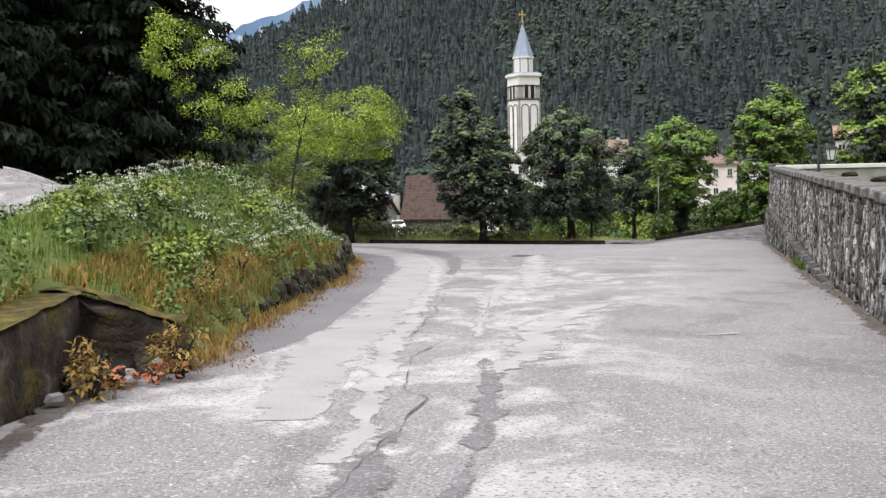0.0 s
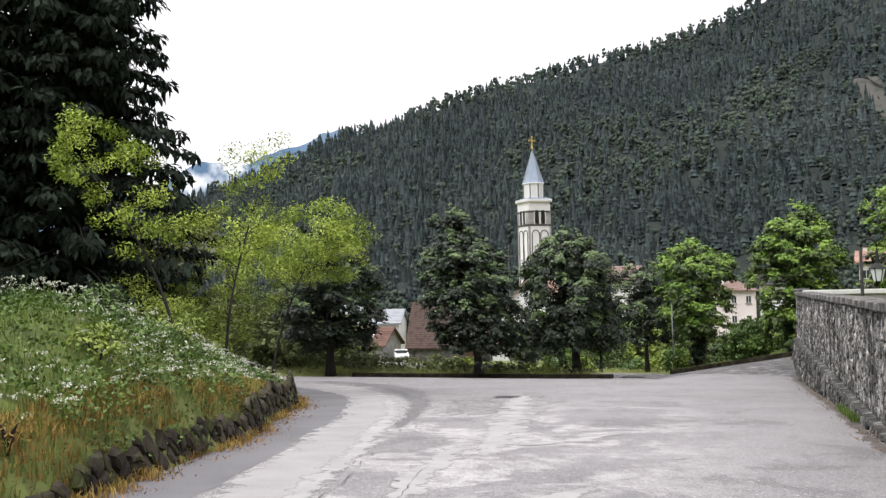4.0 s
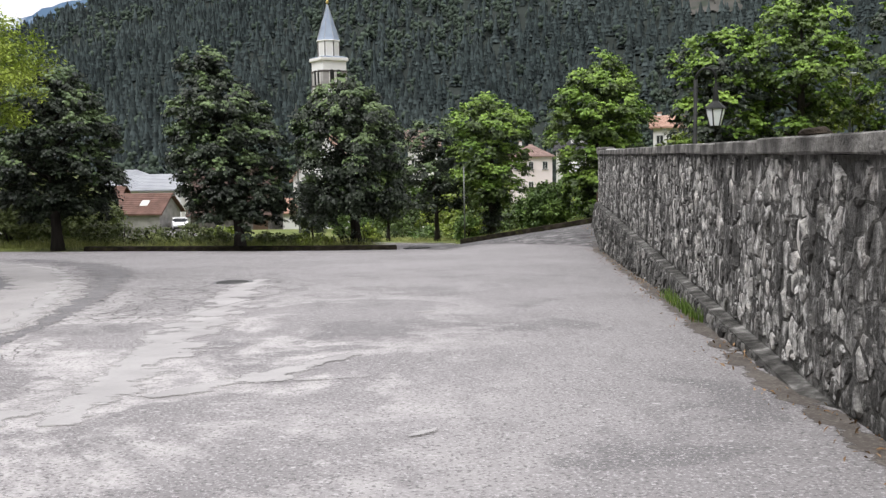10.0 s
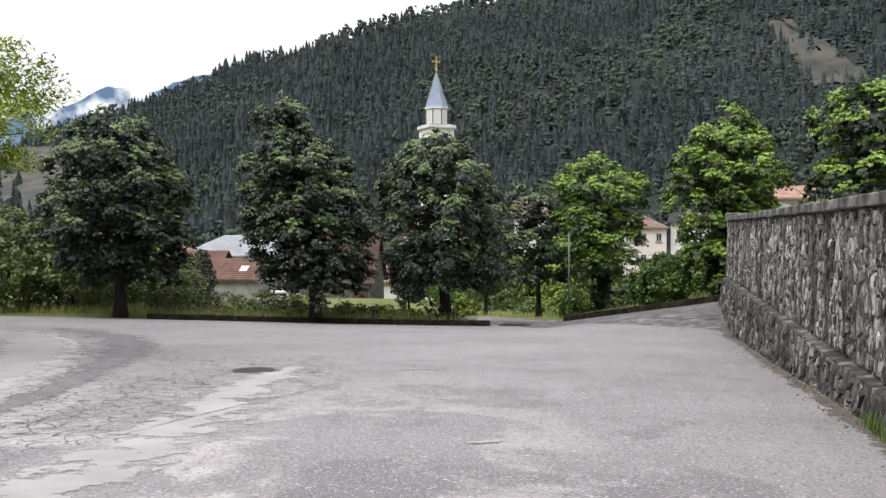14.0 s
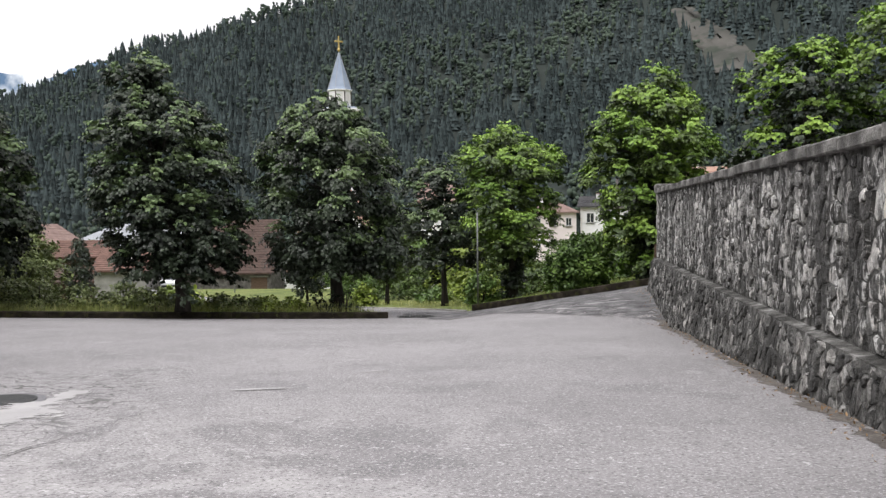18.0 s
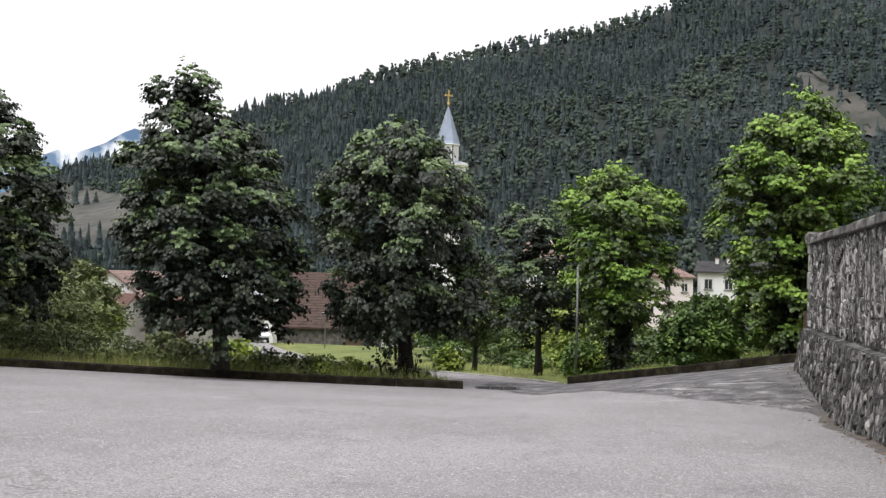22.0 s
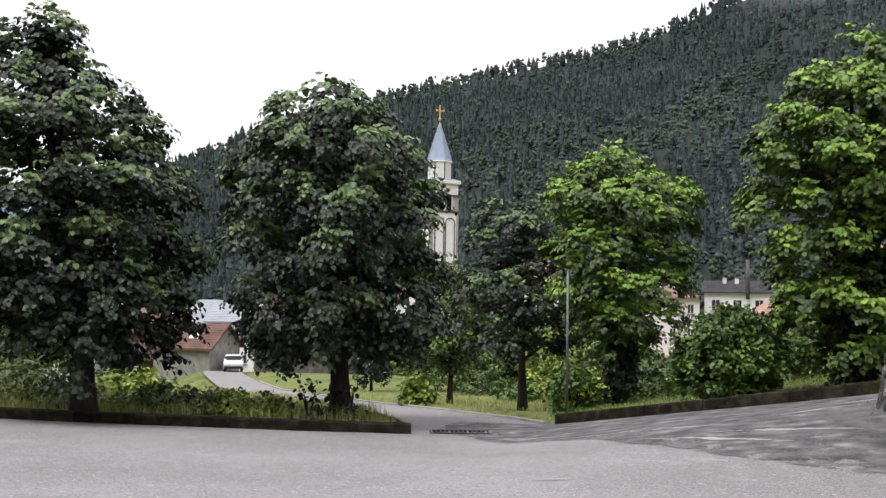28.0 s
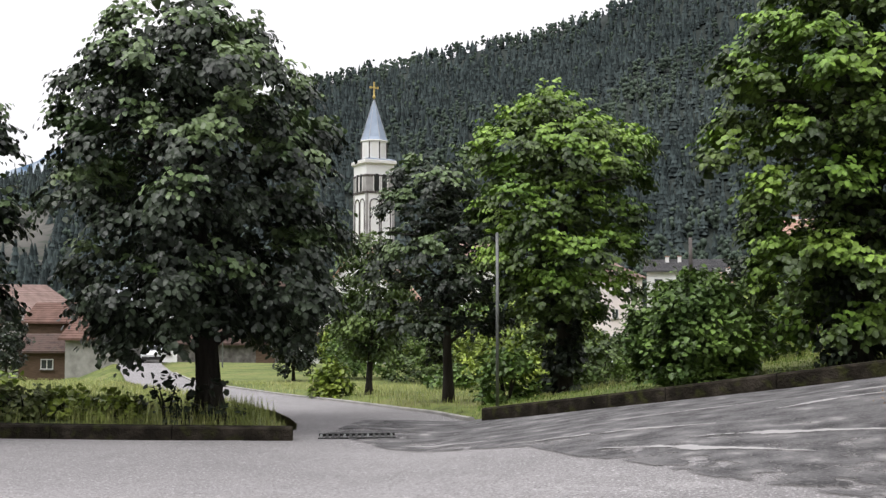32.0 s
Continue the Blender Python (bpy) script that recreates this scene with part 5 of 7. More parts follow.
# old concrete culvert head with a moss top, where the bank begins
blk = thing("culvert_head", -5.64, 8.0, road_z(-5.6, 8.0), "dark damp concrete culvert block capped with yellow moss", "concrete block", rz=19.5)
bm = box(-0.42, 0.0, -3.6, 0.0, -0.4, 0.8, 0.05)
bmesh.ops.subdivide_edges(bm, edges=[e for e in bm.edges if e.calc_length() > 0.3], cuts=9, use_grid_fill=True)
for v in bm.verts:
    v.co += Vector((0.07, 0.04, 0.05)) * (noise.noise(v.co * 2.3) + 0.5 * noise.noise(v.co * 7.0))
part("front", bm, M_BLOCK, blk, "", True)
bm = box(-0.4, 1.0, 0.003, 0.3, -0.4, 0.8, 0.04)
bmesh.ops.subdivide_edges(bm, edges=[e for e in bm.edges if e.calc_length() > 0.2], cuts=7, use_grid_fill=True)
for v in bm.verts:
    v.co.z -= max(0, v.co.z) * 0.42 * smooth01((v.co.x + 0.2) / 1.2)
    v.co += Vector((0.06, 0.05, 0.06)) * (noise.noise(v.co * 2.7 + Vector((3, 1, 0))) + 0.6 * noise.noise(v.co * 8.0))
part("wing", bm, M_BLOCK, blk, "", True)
bm = bmesh.new()
bmesh.ops.create_grid(bm, x_segments=16, y_segments=4, size=0.5)
for v in bm.verts:
    gx_ = 0.3 + v.co.x * 1.36
    v.co = Vector((gx_, 0.15 + v.co.y * 0.3, 0.85 - 0.34 * smooth01((gx_ + 0.2) / 1.2) + 0.05 * noise.noise((gx_ * 5, v.co.y * 4, 2))))
part("wing_moss", bm, M_MOSS, blk, "brown-yellow moss along the wing", True)
# a solid dark box paints the shade inside the drain hole
part("drain_mouth", box(0.004, 0.5, -0.7, -0.02, -0.1, 0.16, 0.02), M_IRON, blk, "dark box standing in for the drain's shaded mouth")
bm = bmesh.new()
bmesh.ops.create_grid(bm, x_segments=6, y_segments=30, size=0.5)
for v in bm.verts:
    v.co = Vector((-0.21 + v.co.x * 0.48, -1.8 + v.co.y * 3.66, 0.802 + 0.05 * max(0, noise.noise((v.co.x * 4, v.co.y * 9, 1))) + 0.012))
part("moss_cap", bm, M_MOSS, blk, "yellow-green moss on the block", True)
for k, (dx, dy) in enumerate(((0.55, -0.45), (0.8, -0.15))):
    shrub("red_weed", -5.5 + dx, 7.9 + dy, road_z(-5, 7.5), 0.18, 0.16, M_REDLEAF, 300 + k, "small weed with red leaves in the gutter", 9, 8, 0.055, stems=3, group="red weeds", spread=0.1)
for k, (dx, dy, w_, h_) in enumerate(((0.35, -0.9, 0.22, 0.5), (0.55, 0.15, 0.28, 0.45), (-0.1, -2.0, 0.25, 0.35))):
    shrub("dry_weed", -5.2 + dx, 7.9 + dy, road_z(-5, 7.5), w_, h_, M_DRY, 310 + k, "tuft of dry yellow weeds by the culvert", 22, 16, 0.07, "blade", stems=4, group="dry weeds", spread=0.12)


gutter = [(-5.64 + 0.22 * math.cos(radians(19.5)) - gv * math.sin(radians(19.5)), 8.0 + 0.22 * math.sin(radians(19.5)) + gv * math.cos(radians(19.5))) for gv in (-7, -4, -2, -0.4, 0.3)]
for k, (rx_, ry_, rs) in enumerate(((-5.0, 7.75, 0.09), (-4.86, 7.5, 0.07), (-5.1, 7.2, 0.1), (-5.0, 8.25, 0.11), (-4.8, 8.55, 0.08), (-4.95, 6.6, 0.08), (-4.78, 7.95, 0.06))):
    rb = thing("rubble_stone", rx_, ry_, road_z(rx_, ry_) + 0.03, "small broken stone lying in the gutter", "stone", "rubble in the gutter", rz=k * 50)
    part("stone_body", tube([(-rs, 0, rs * 0.3), (-rs * 0.5, 0.01, rs * 0.5), (rs * 0.5, 0, rs * 0.55), (rs, 0, rs * 0.3)], [rs * 0.3, rs * 0.7, rs * 0.65, rs * 0.2], 7, 0.4, k), M_GREYSTONE, rb)


def clear_of_culvert(x, y):
    """False on the open side of the culvert head, where nothing grows."""
    return not culvert_open(x, y)


def on_bank(x, y, rng):
    d = bank_foot(y) - x
    return 0.1 < d < 13 and clear_of_culvert(x, y) and rng.random() < 1.15 - d / 16 and near_line(x, y, UPPER_DENSE) > 1.5


def off_road(x, y):
    return not paved(x, y)


nr = np.random.default_rng(3)
upper = tagged(new("upper_road", mesh_from("upper_road", *ribbon(UPPER_ROAD, 2.4, land, 0.05, 0.5, 0.08, 8), M_ASPHALT, True)), "grey lane along the top of the bank", "road", kind="structure")
sp = scatter(105000, -22, -4.7, 4, 38, on_bank, 1)
tagged(new("bank_grass", np_mesh("bank_grass", *blades(sp, 0.17, 0.005, nr, 1.1), M_GRASS)), "tall green grass on the bank", "grass", kind="stuff")
sp = scatter(8500, -18, -4.7, 4, 34, lambda x, y, r: 0.05 < bank_foot(y) - x < 10 and clear_of_culvert(x, y) and near_line(x, y, UPPER_DENSE) > 1.6 and noise.noise((x * 0.5, y * 0.5, 2)) > 0.05 - 0.25 * (y > 16), 2)
v_, f_ = leaves([((p[0], p[1], p[2] + 0.18), (0, 0, 1)) for p in sp], 6, 0.052, 0.16, 0.15, nr)
tagged(new("bank_herbs", np_mesh("bank_herbs", v_, f_, M_SHRUB)), "broad-leaved green herbs among the grass", "herbs", kind="stuff")
sp = scatter(1300, -16, -4.9, 10.5, 31, lambda x, y, r: 0.3 < bank_foot(y) - x < 6.5 and near_line(x, y, UPPER_DENSE) > 1.8 and noise.noise((x * 0.35, y * 0.35, 9)) > -0.15 + 0.3 * (y < 13), 3)
rng_f = random.Random(2)
um = []
for p in sp:
    h = rng_f.uniform(0.24, 0.46)
    for k in range(11):
        um.append(((p[0] + rng_f.uniform(-0.055, 0.055), p[1] + rng_f.uniform(-0.055, 0.055), p[2] + h + rng_f.uniform(-0.02, 0.02)), (0, 0, 1)))
v_, f_ = leaves(um, 1, 0.024, 0.01, -0.1, nr, "flat")
tagged(new("white_umbels", np_mesh("white_umbels", v_, f_, M_UMBEL)), "white flower umbels in the bank grass", "flowers", kind="stuff")
v_, f_ = blades([(p[0], p[1], p[2]) for p in sp], 0.42, 0.005, nr, 0.15)
tagged(new("umbel_stalks", np_mesh("umbel_stalks", v_, f_, M_GRASS)), "thin green stalks of the umbels", "stalks", kind="stuff")
sp = scatter(15000, -13, -4.4, 5.5, 32, lambda x, y, r: -0.1 - 0.3 * (noise.noise((y * 0.6, 0, 0)) > 0) * r.random() < bank_foot(y) - x < 0.75 + 0.5 * (y < 13) and clear_of_culvert(x, y) and noise.noise((x * 0.8, y * 0.8, 4)) > -0.3, 4)
sp = [(x, y, road_z(x, y) + max(0, bank_h(x, y)) - 0.02) for x, y, _ in sp]
for k, (wx, wy, ww, wh, wm) in enumerate(((-6.6, 9.6, 0.5, 0.45, M_SHRUB), (-7.3, 10.6, 0.5, 0.4, M_HEDGE), (-6.4, 10.9, 0.4, 0.3, M_HEDGE), (-7.6, 12.4, 0.55, 0.5, M_SHRUB), (-6.9, 12.6, 0.4, 0.3, M_HEDGE), (-8.3, 14.2, 0.5, 0.4, M_HEDGE),
                                          (-5.7, 10.4, 0.3, 0.3, M_DRY), (-6.1, 11.4, 0.3, 0.3, M_DRY), (-6.5, 13.2, 0.3, 0.25, M_DRY), (-8.0, 16.8, 0.5, 0.45, M_HEDGE), (-9.2, 18.6, 0.6, 0.5, M_SHRUB), (-9.8, 21.8, 0.6, 0.5, M_HEDGE))):
    shrub("weed_clump", wx, wy, land(wx, wy), ww, wh, wm, 400 + k, "tuft of dry orange weeds on the bank" if wm is M_DRY else "clump of broad-leaved green weeds on the bank", 16 if wm is M_DRY else 46, 16, 0.045 if wm is M_DRY else 0.055, "blade" if wm is M_DRY else "heart", stems=3, group="weeds on the bank", spread=0.16)
foot_litter = [(q[0] + 0.25 * abs(rng_f.gauss(0, 1)), q[1]) for q in sp[::3]]
v_, f_ = leaves([((lx, ly, road_z(lx, ly) + 0.02 + max(0, bank_h(lx, ly))), (0, 0, 0.1)) for lx, ly in foot_litter], 2, 0.045, 0.06, 0.0, nr, "blade", 0.1)
tagged(new("bank_litter", np_mesh("bank_litter", v_, f_, M_RUSTLITTER)), "rust-orange dead leaves along the foot of the bank", "leaf litter", kind="stuff")
tagged(new("verge_weeds", np_mesh("verge_weeds", *blades(sp, 0.17, 0.007, nr, 1.2), M_DRY)), "dry orange-brown weeds along the foot of the bank", "weeds", kind="stuff")
sp = scatter(15000, -30, -4.6, 52.5, 58.5, lambda x, y, r: y > kerb_left(x) + 0.32 and lane_near(x, y) > 1.9 and noise.noise((x * 0.6, y * 0.6, 3)) > -0.2 - 0.2 * (x < -12.5), 15)
tagged(new("tall_verge_grass", np_mesh("tall_verge_grass", *blades(sp, 0.38, 0.0055, nr, 0.6), M_GRASS_LONG)), "tall pale seeding grass behind the kerb under the lindens", "grass", kind="stuff")
# leaf litter and grit along the foot of the wall


def wall_foot(y):
    return wall_face(y, road_z(wall_x(y) - 0.2, y))


sp = scatter(1500, 1.2, 5, 9, 52, lambda x, y, r: 0.02 < wall_foot(y) - x < 0.5 * r.random() ** 2 + 0.05 and noise.noise((0, y * 0.7, 7)) > -0.25, 8)
v_, f_ = leaves([((p[0], p[1], road_z(p[0], p[1]) + 0.02), (0, 0, 0.1)) for p in sp], 1, 0.05, 0.01, 0.0, nr, "blade")
tagged(new("leaf_litter", np_mesh("leaf_litter", v_, f_, M_LITTER)), "dry brown leaves along the foot of the wall", "leaf litter", kind="stuff")
# grass behind the kerbs and along the lane
sp = scatter(46000, -45, 14, 52.8, 88, lambda x, y, r: off_road(x, y) and r.random() < (1.2 - (y - 53) / 45) and (y > kerb_left(x) + 0.35) and not (x > 1.8 and y < kerb_right(x) + 0.35), 5)
tagged(new("verge_grass", np_mesh("verge_grass", *blades(sp, np.array([0.24 if p[0] < -4.5 else 0.11 if p[1] < 62 else 0.2 for p in sp]), 0.007, nr, 0.9), M_GRASS_LONG)), "long pale seeding grass behind the kerb", "grass", kind="stuff")
sp = scatter(15000, -2.2, 14, 54, 63, lambda x, y, r: y > kerb_right(x) + 0.32 and off_road(x, y), 31)
tagged(new("lawn_grass", np_mesh("lawn_grass", *blades(sp, 0.09, 0.006, nr, 0.9), M_GRASS)), "short bright green grass behind the kerb", "grass", kind="stuff")
sp = scatter(3200, 2.0, 4, 10.4, 28.4, lambda x, y, r: wall_foot(y) - 0.03 - 0.13 * r.random() < x < wall_foot(y) + 0.02 and (24.6 < y < 28.0 or (10.6 < y < 12.3 and r.random() < 0.3)), 6)
sp = [(x, y, road_z(x, y) - 0.01) for x, y, _ in sp]
tagged(new("wall_foot_weeds", np_mesh("wall_foot_weeds", *blades(sp, 0.19, 0.006, nr, 0.9), M_GRASS)), "tufts of green weeds at the foot of the wall", "weeds", kind="stuff")

# ---- trees on the left ----


def spruce(x, y, z, h, r, seed, label, base=1.0):
    t = thing("spruce_tree", x, y, z, label, "tree", "spruces")
    rng = random.Random(seed)
    part("trunk", tube([(0, 0, -0.2), (0, 0, h * 0.5), (0, 0, h)], [0.34, 0.2, 0.02], 9), M_BARK, t, smooth=True)
    spots, lots = [], []
    n = 230
    for k in range(n):
        s = (k / n) ** 0.8
        zc = base + s * (h - base)
        rr = r * (1 - s) ** 0.85 * rng.uniform(0.7, 1.05) + 0.1
        a = k * 2.39996 + rng.uniform(-0.3, 0.3)
        tip = Vector((rr * math.cos(a), rr * math.sin(a), zc - 0.22 * rr))
        root = Vector((0, 0, zc + 0.1))
        mid = (root + tip) / 2 + Vector((0, 0, 0.02 * rr))
        lots.append(tube([root, mid, tip], [0.05 * (1 - s) + 0.012, 0.03 * (1 - s) + 0.008, 0.005], 4, caps=False))
        for j in range(9):
            q = root.lerp(tip, 0.16 + 0.84 * j / 8)
            w = 0.16 + 0.3 * (rr / r) * (1 - j / 10)
            for side in (-1, 1):
                spots.append(((q.x - side * w * math.sin(a), q.y + side * w * math.cos(a), q.z - 0.05), (math.cos(a) * 0.7 - side * 0.6 * math.sin(a), math.sin(a) * 0.7 + side * 0.6 * math.cos(a), -0.2)))
    part("branchwork", merge(*lots), M_BARK, t)
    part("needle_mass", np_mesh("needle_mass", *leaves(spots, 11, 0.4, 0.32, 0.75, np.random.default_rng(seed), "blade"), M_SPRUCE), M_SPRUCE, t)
    return t


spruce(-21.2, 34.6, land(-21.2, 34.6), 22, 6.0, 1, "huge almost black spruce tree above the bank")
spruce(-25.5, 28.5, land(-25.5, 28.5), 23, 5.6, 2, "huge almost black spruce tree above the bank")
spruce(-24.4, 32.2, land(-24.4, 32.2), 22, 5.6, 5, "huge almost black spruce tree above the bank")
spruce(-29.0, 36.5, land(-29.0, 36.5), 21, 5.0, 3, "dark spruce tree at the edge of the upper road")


def airy(name, x, y, h, lean, seed, label, leaf, clumps=70, per=46, r=1.6, trunk_r=0.05, z_low=0.4):
    """A slender tree with leaning stems and flat sprays of small leaflets, with gaps."""
    z = land(x, y)
    return leafy_tree(name, x, y, z, [(h * z_low, r * 0.5), (h * 0.6, r), (h * 0.85, r * 0.95), (h, r * 0.35)], h * 0.35, trunk_r, label, leaf, seed, int(clumps * 1.25), int(per * 1.4), 0.11, 0.36, 0.2, lean, M_BARK, "blade", "robinias", inner=0.6)


airy("robinia_tree", -12.3, 26.2, 6.4, (-3.2, 0.2), 41, "slender robinia with bright yellow-green leaves on the bank", M_ROBINIA, 44, 60, 1.3)
airy("robinia_tree", -12.2, 28.6, 6.3, (0.9, 0.4), 42, "slender leaning robinia with sparse feathery leaves", M_ROBINIA, 26, 46, 1.2, z_low=0.5)
airy("robinia_tree", -13.0, 33.0, 5.6, (1.8, 0.0), 43, "robinia spreading yellow-green sprays over the bend", M_ROBINIA, 120, 60, 2.3, z_low=0.58)
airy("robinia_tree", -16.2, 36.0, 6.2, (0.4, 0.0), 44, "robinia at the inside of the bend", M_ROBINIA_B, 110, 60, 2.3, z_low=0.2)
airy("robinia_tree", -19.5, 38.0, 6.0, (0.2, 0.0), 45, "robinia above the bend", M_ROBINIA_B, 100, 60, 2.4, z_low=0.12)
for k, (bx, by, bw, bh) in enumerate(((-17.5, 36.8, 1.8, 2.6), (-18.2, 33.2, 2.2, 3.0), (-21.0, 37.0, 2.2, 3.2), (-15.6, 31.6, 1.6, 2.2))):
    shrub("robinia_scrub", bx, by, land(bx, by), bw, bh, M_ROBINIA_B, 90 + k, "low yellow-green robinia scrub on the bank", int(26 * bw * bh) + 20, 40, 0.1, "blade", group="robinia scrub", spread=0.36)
for k, (bx, by, bw, bh) in enumerate(((-22.5, 55.5, 2.4, 3.8), (-25.5, 54.5, 2.5, 4.4), (-29, 55, 2.6, 4.2), (-21.5, 60, 2.0, 3.2), (-33, 53, 2.6, 4.6), (-25, 62, 2.8, 4.8), (-25, 68, 2.4, 4.2))):
    shrub("shrub", bx, by, land(bx, by), bw, bh, M_TANGLE, 60 + k, "tangled green bushes beside the road", int(26 * bw * bh) + 20, 30, 0.16, spread=0.36)

# ---- village ----


def gable(w, d, h, roof_h, over=0.4, thick=0.14):
    """Roof of two slopes over a body w wide (gable ends in x) and d deep, ridge along x."""
    prof = [(-d / 2 - over, h - over * roof_h / (d / 2)), (0, h + roof_h), (d / 2 + over, h - over * roof_h / (d / 2))]
    verts = []
    for x in (-w / 2 - over, w / 2 + over):
        for y, z in prof:
            verts += [(x, y, z), (x, y, z + thick)]
    f = [(0, 2, 8, 6), (1, 7, 9, 3), (2, 4, 10, 8), (3, 9, 11, 5), (0, 6, 7, 1), (4, 5, 11, 10), (0, 1, 3, 2), (2, 3, 5, 4), (6, 8, 9, 7), (8, 10, 11, 9)]
    return verts, f


def hipped(w, d, h, roof_h, over=0.4, thick=0.12):
    x, y = w / 2 + over, d / 2 + over
    r = max(0.05, w / 2 - d / 2)
    b = [(-x, -y, h), (x, -y, h), (x, y, h), (-x, y, h)]
    v = [(p[0], p[1], p[2] - thick) for p in b] + b + [(-r, 0, h + roof_h), (r, 0, h + roof_h)]
    f = [(3, 2, 1, 0), (0, 1, 5, 4), (1, 2, 6, 5), (2, 3, 7, 6), (3, 0, 4, 7), (4, 5, 9, 8), (6, 7, 8, 9), (5, 6, 9), (7, 4, 8)]
    return v, f


def tile_rows(w, d, h, roof_h, over, hip, pitch=0.34):
    """Rows of tiles as raised courses on both slopes."""
    verts, faces = [], []
    n = int(math.hypot(d / 2 + over, roof_h) / pitch)
    for side in (-1, 1):
        for k in range(n):
            s0, s1 = k / n, (k + 1.12) / n
            if s1 > 1:
                s1 = 1
            lo = h - (0 if hip else over * roof_h / (d / 2))
            def at(x, s, lift):
                return (x, side * (d / 2 + over) * (1 - s), lo + (h + roof_h - lo) * s + lift)
            xa = w / 2 + over - ((d / 2 + over) * s0 if hip else 0) - 0.02
            xb = w / 2 + over - ((d / 2 + over) * s1 if hip else 0) - 0.02
            top = 0.004 if hip else 0.144
            i = len(verts)
            verts += [at(-xa, s0, top + 0.05), at(xa, s0, top + 0.05), at(xb, s1, top + 0.005), at(-xb, s1, top + 0.005), at(-xa, s0, top - 0.02), at(xa, s0, top - 0.02)]
            faces += [(i, i + 1, i + 2, i + 3), (i + 4, i + 5, i + 1, i)]
    return verts, faces


def window_part(parent, x, y, z, w, h, facing, shutters=None, frame_mat=None):
    """A window with a frame, a sill and a pane, on a wall that faces -y (facing 0) or along x (facing 1, -1)."""
    wd = new("window")
    wd.parent = parent
    wd.matrix_basis = pose(x, y, z, 0, 0, {0: 0, 1: 90, -1: -90}[facing])
    part("pane", box(-w / 2 + 0.05, w / 2 - 0.05, -0.02, 0.03, -h / 2 + 0.05, h / 2 - 0.05), M_GLASS, wd)
    bm = box(-w / 2, -w / 2 + 0.07, -0.05, 0.05, -h / 2, h / 2)
    box(w / 2 - 0.07, w / 2, -0.05, 0.05, -h / 2, h / 2, bm=bm)
    box(-w / 2 + 0.072, w / 2 - 0.072, -0.05, 0.05, h / 2 - 0.07, h / 2, bm=bm)
    box(-w / 2 + 0.072, w / 2 - 0.072, -0.05, 0.05, -h / 2, -h / 2 + 0.07, bm=bm)
    box(-0.03, 0.03, -0.045, 0.045, -h / 2 + 0.072, h / 2 - 0.072, bm=bm)
    part("frame", bm, frame_mat or M_WHITE_COPING, wd)
    part("sill", box(-w / 2 - 0.08, w / 2 + 0.08, -0.14, 0.0, -h / 2 - 0.08, -h / 2 - 0.002), M_COPING, wd)
    if shutters:
        for s in (-1, 1):
            part("shutter", box(s * (w / 2 + 0.03), s * (w + 0.0), -0.07, -0.02, -h / 2, h / 2) if s > 0 else box(-w, -w / 2 - 0.03, -0.07, -0.02, -h / 2, h / 2), shutters, wd)
    return wd


def house(name, x, y, z, w, d, h, roof_h, rz, wall, roof, label, windows=(), hip=False, over=0.45, chimneys=(), door=None, shutters=None, category="house"):
    t = thing(name, x, y, z, label, category, "village houses", rz=rz)
    part("wall", box(-w / 2, w / 2, -d / 2, d / 2, -2.0, h - 0.01), wall, t)
    if not hip:
        gv = [(-w / 2, -d / 2, h - 0.012), (-w / 2, d / 2, h - 0.012), (-w / 2, 0, h + roof_h - 0.06), (w / 2, -d / 2, h - 0.012), (w / 2, d / 2, h - 0.012), (w / 2, 0, h + roof_h - 0.06)]
        part("gable", (gv, [(0, 2, 1), (3, 4, 5), (0, 3, 5, 2), (1, 2, 5, 4), (0, 1, 4, 3)]), wall, t)
    rf = part("roof", hipped(w, d, h, roof_h, over) if hip else gable(w, d, h, roof_h, over), roof, t)
    tagged(part("roof_covering", tile_rows(w, d, h, roof_h, over, hip), roof, rf), kind="stuff")
    for cx, cy_ in chimneys:
        ch = part("chimney", box(cx - 0.22, cx + 0.22, cy_ - 0.2, cy_ + 0.2, h + roof_h * 0.3, h + roof_h + 0.42, 0.02), M_PLASTER, rf)
        part("chimney_cap", box(cx - 0.28, cx + 0.28, cy_ - 0.26, cy_ + 0.26, h + roof_h + 0.422, h + roof_h + 0.5), M_TILE_ORANGE, rf)
    for face, u, v, ww, hh in windows:
        if face == 0:
            window_part(t, u, -d / 2 - 0.02, v, ww, hh, 0, shutters)
        else:
            window_part(t, face * (w / 2 + 0.02), u, v, ww, hh, face, shutters)
    if door:
        dr = part("door", box(door[0] - door[1] / 2, door[0] + door[1] / 2, -d / 2 - 0.05, -d / 2 - 0.004, 0, door[2], 0.01), M_WOOD, t)
        part("lintel", box(door[0] - door[1] / 2 - 0.12, door[0] + door[1] / 2 + 0.12, -d / 2 - 0.08, -d / 2 - 0.004, door[2] + 0.004, door[2] + 0.2), M_GREYSTONE, t)
    return t


def row(face, us, vs, w, h):
    return [(face, u, v, w, h) for u in us for v in vs]


# barn with a long brown roof
house("barn", -33.1, 132, -8.6, 9.8, 9, 3.2, 5.4, 4, M_DARKSTONE, M_TILE_BROWN, "old dark stone barn with a large brown tiled roof", (), door=(3.6, 1.8, 2.3), category="barn")
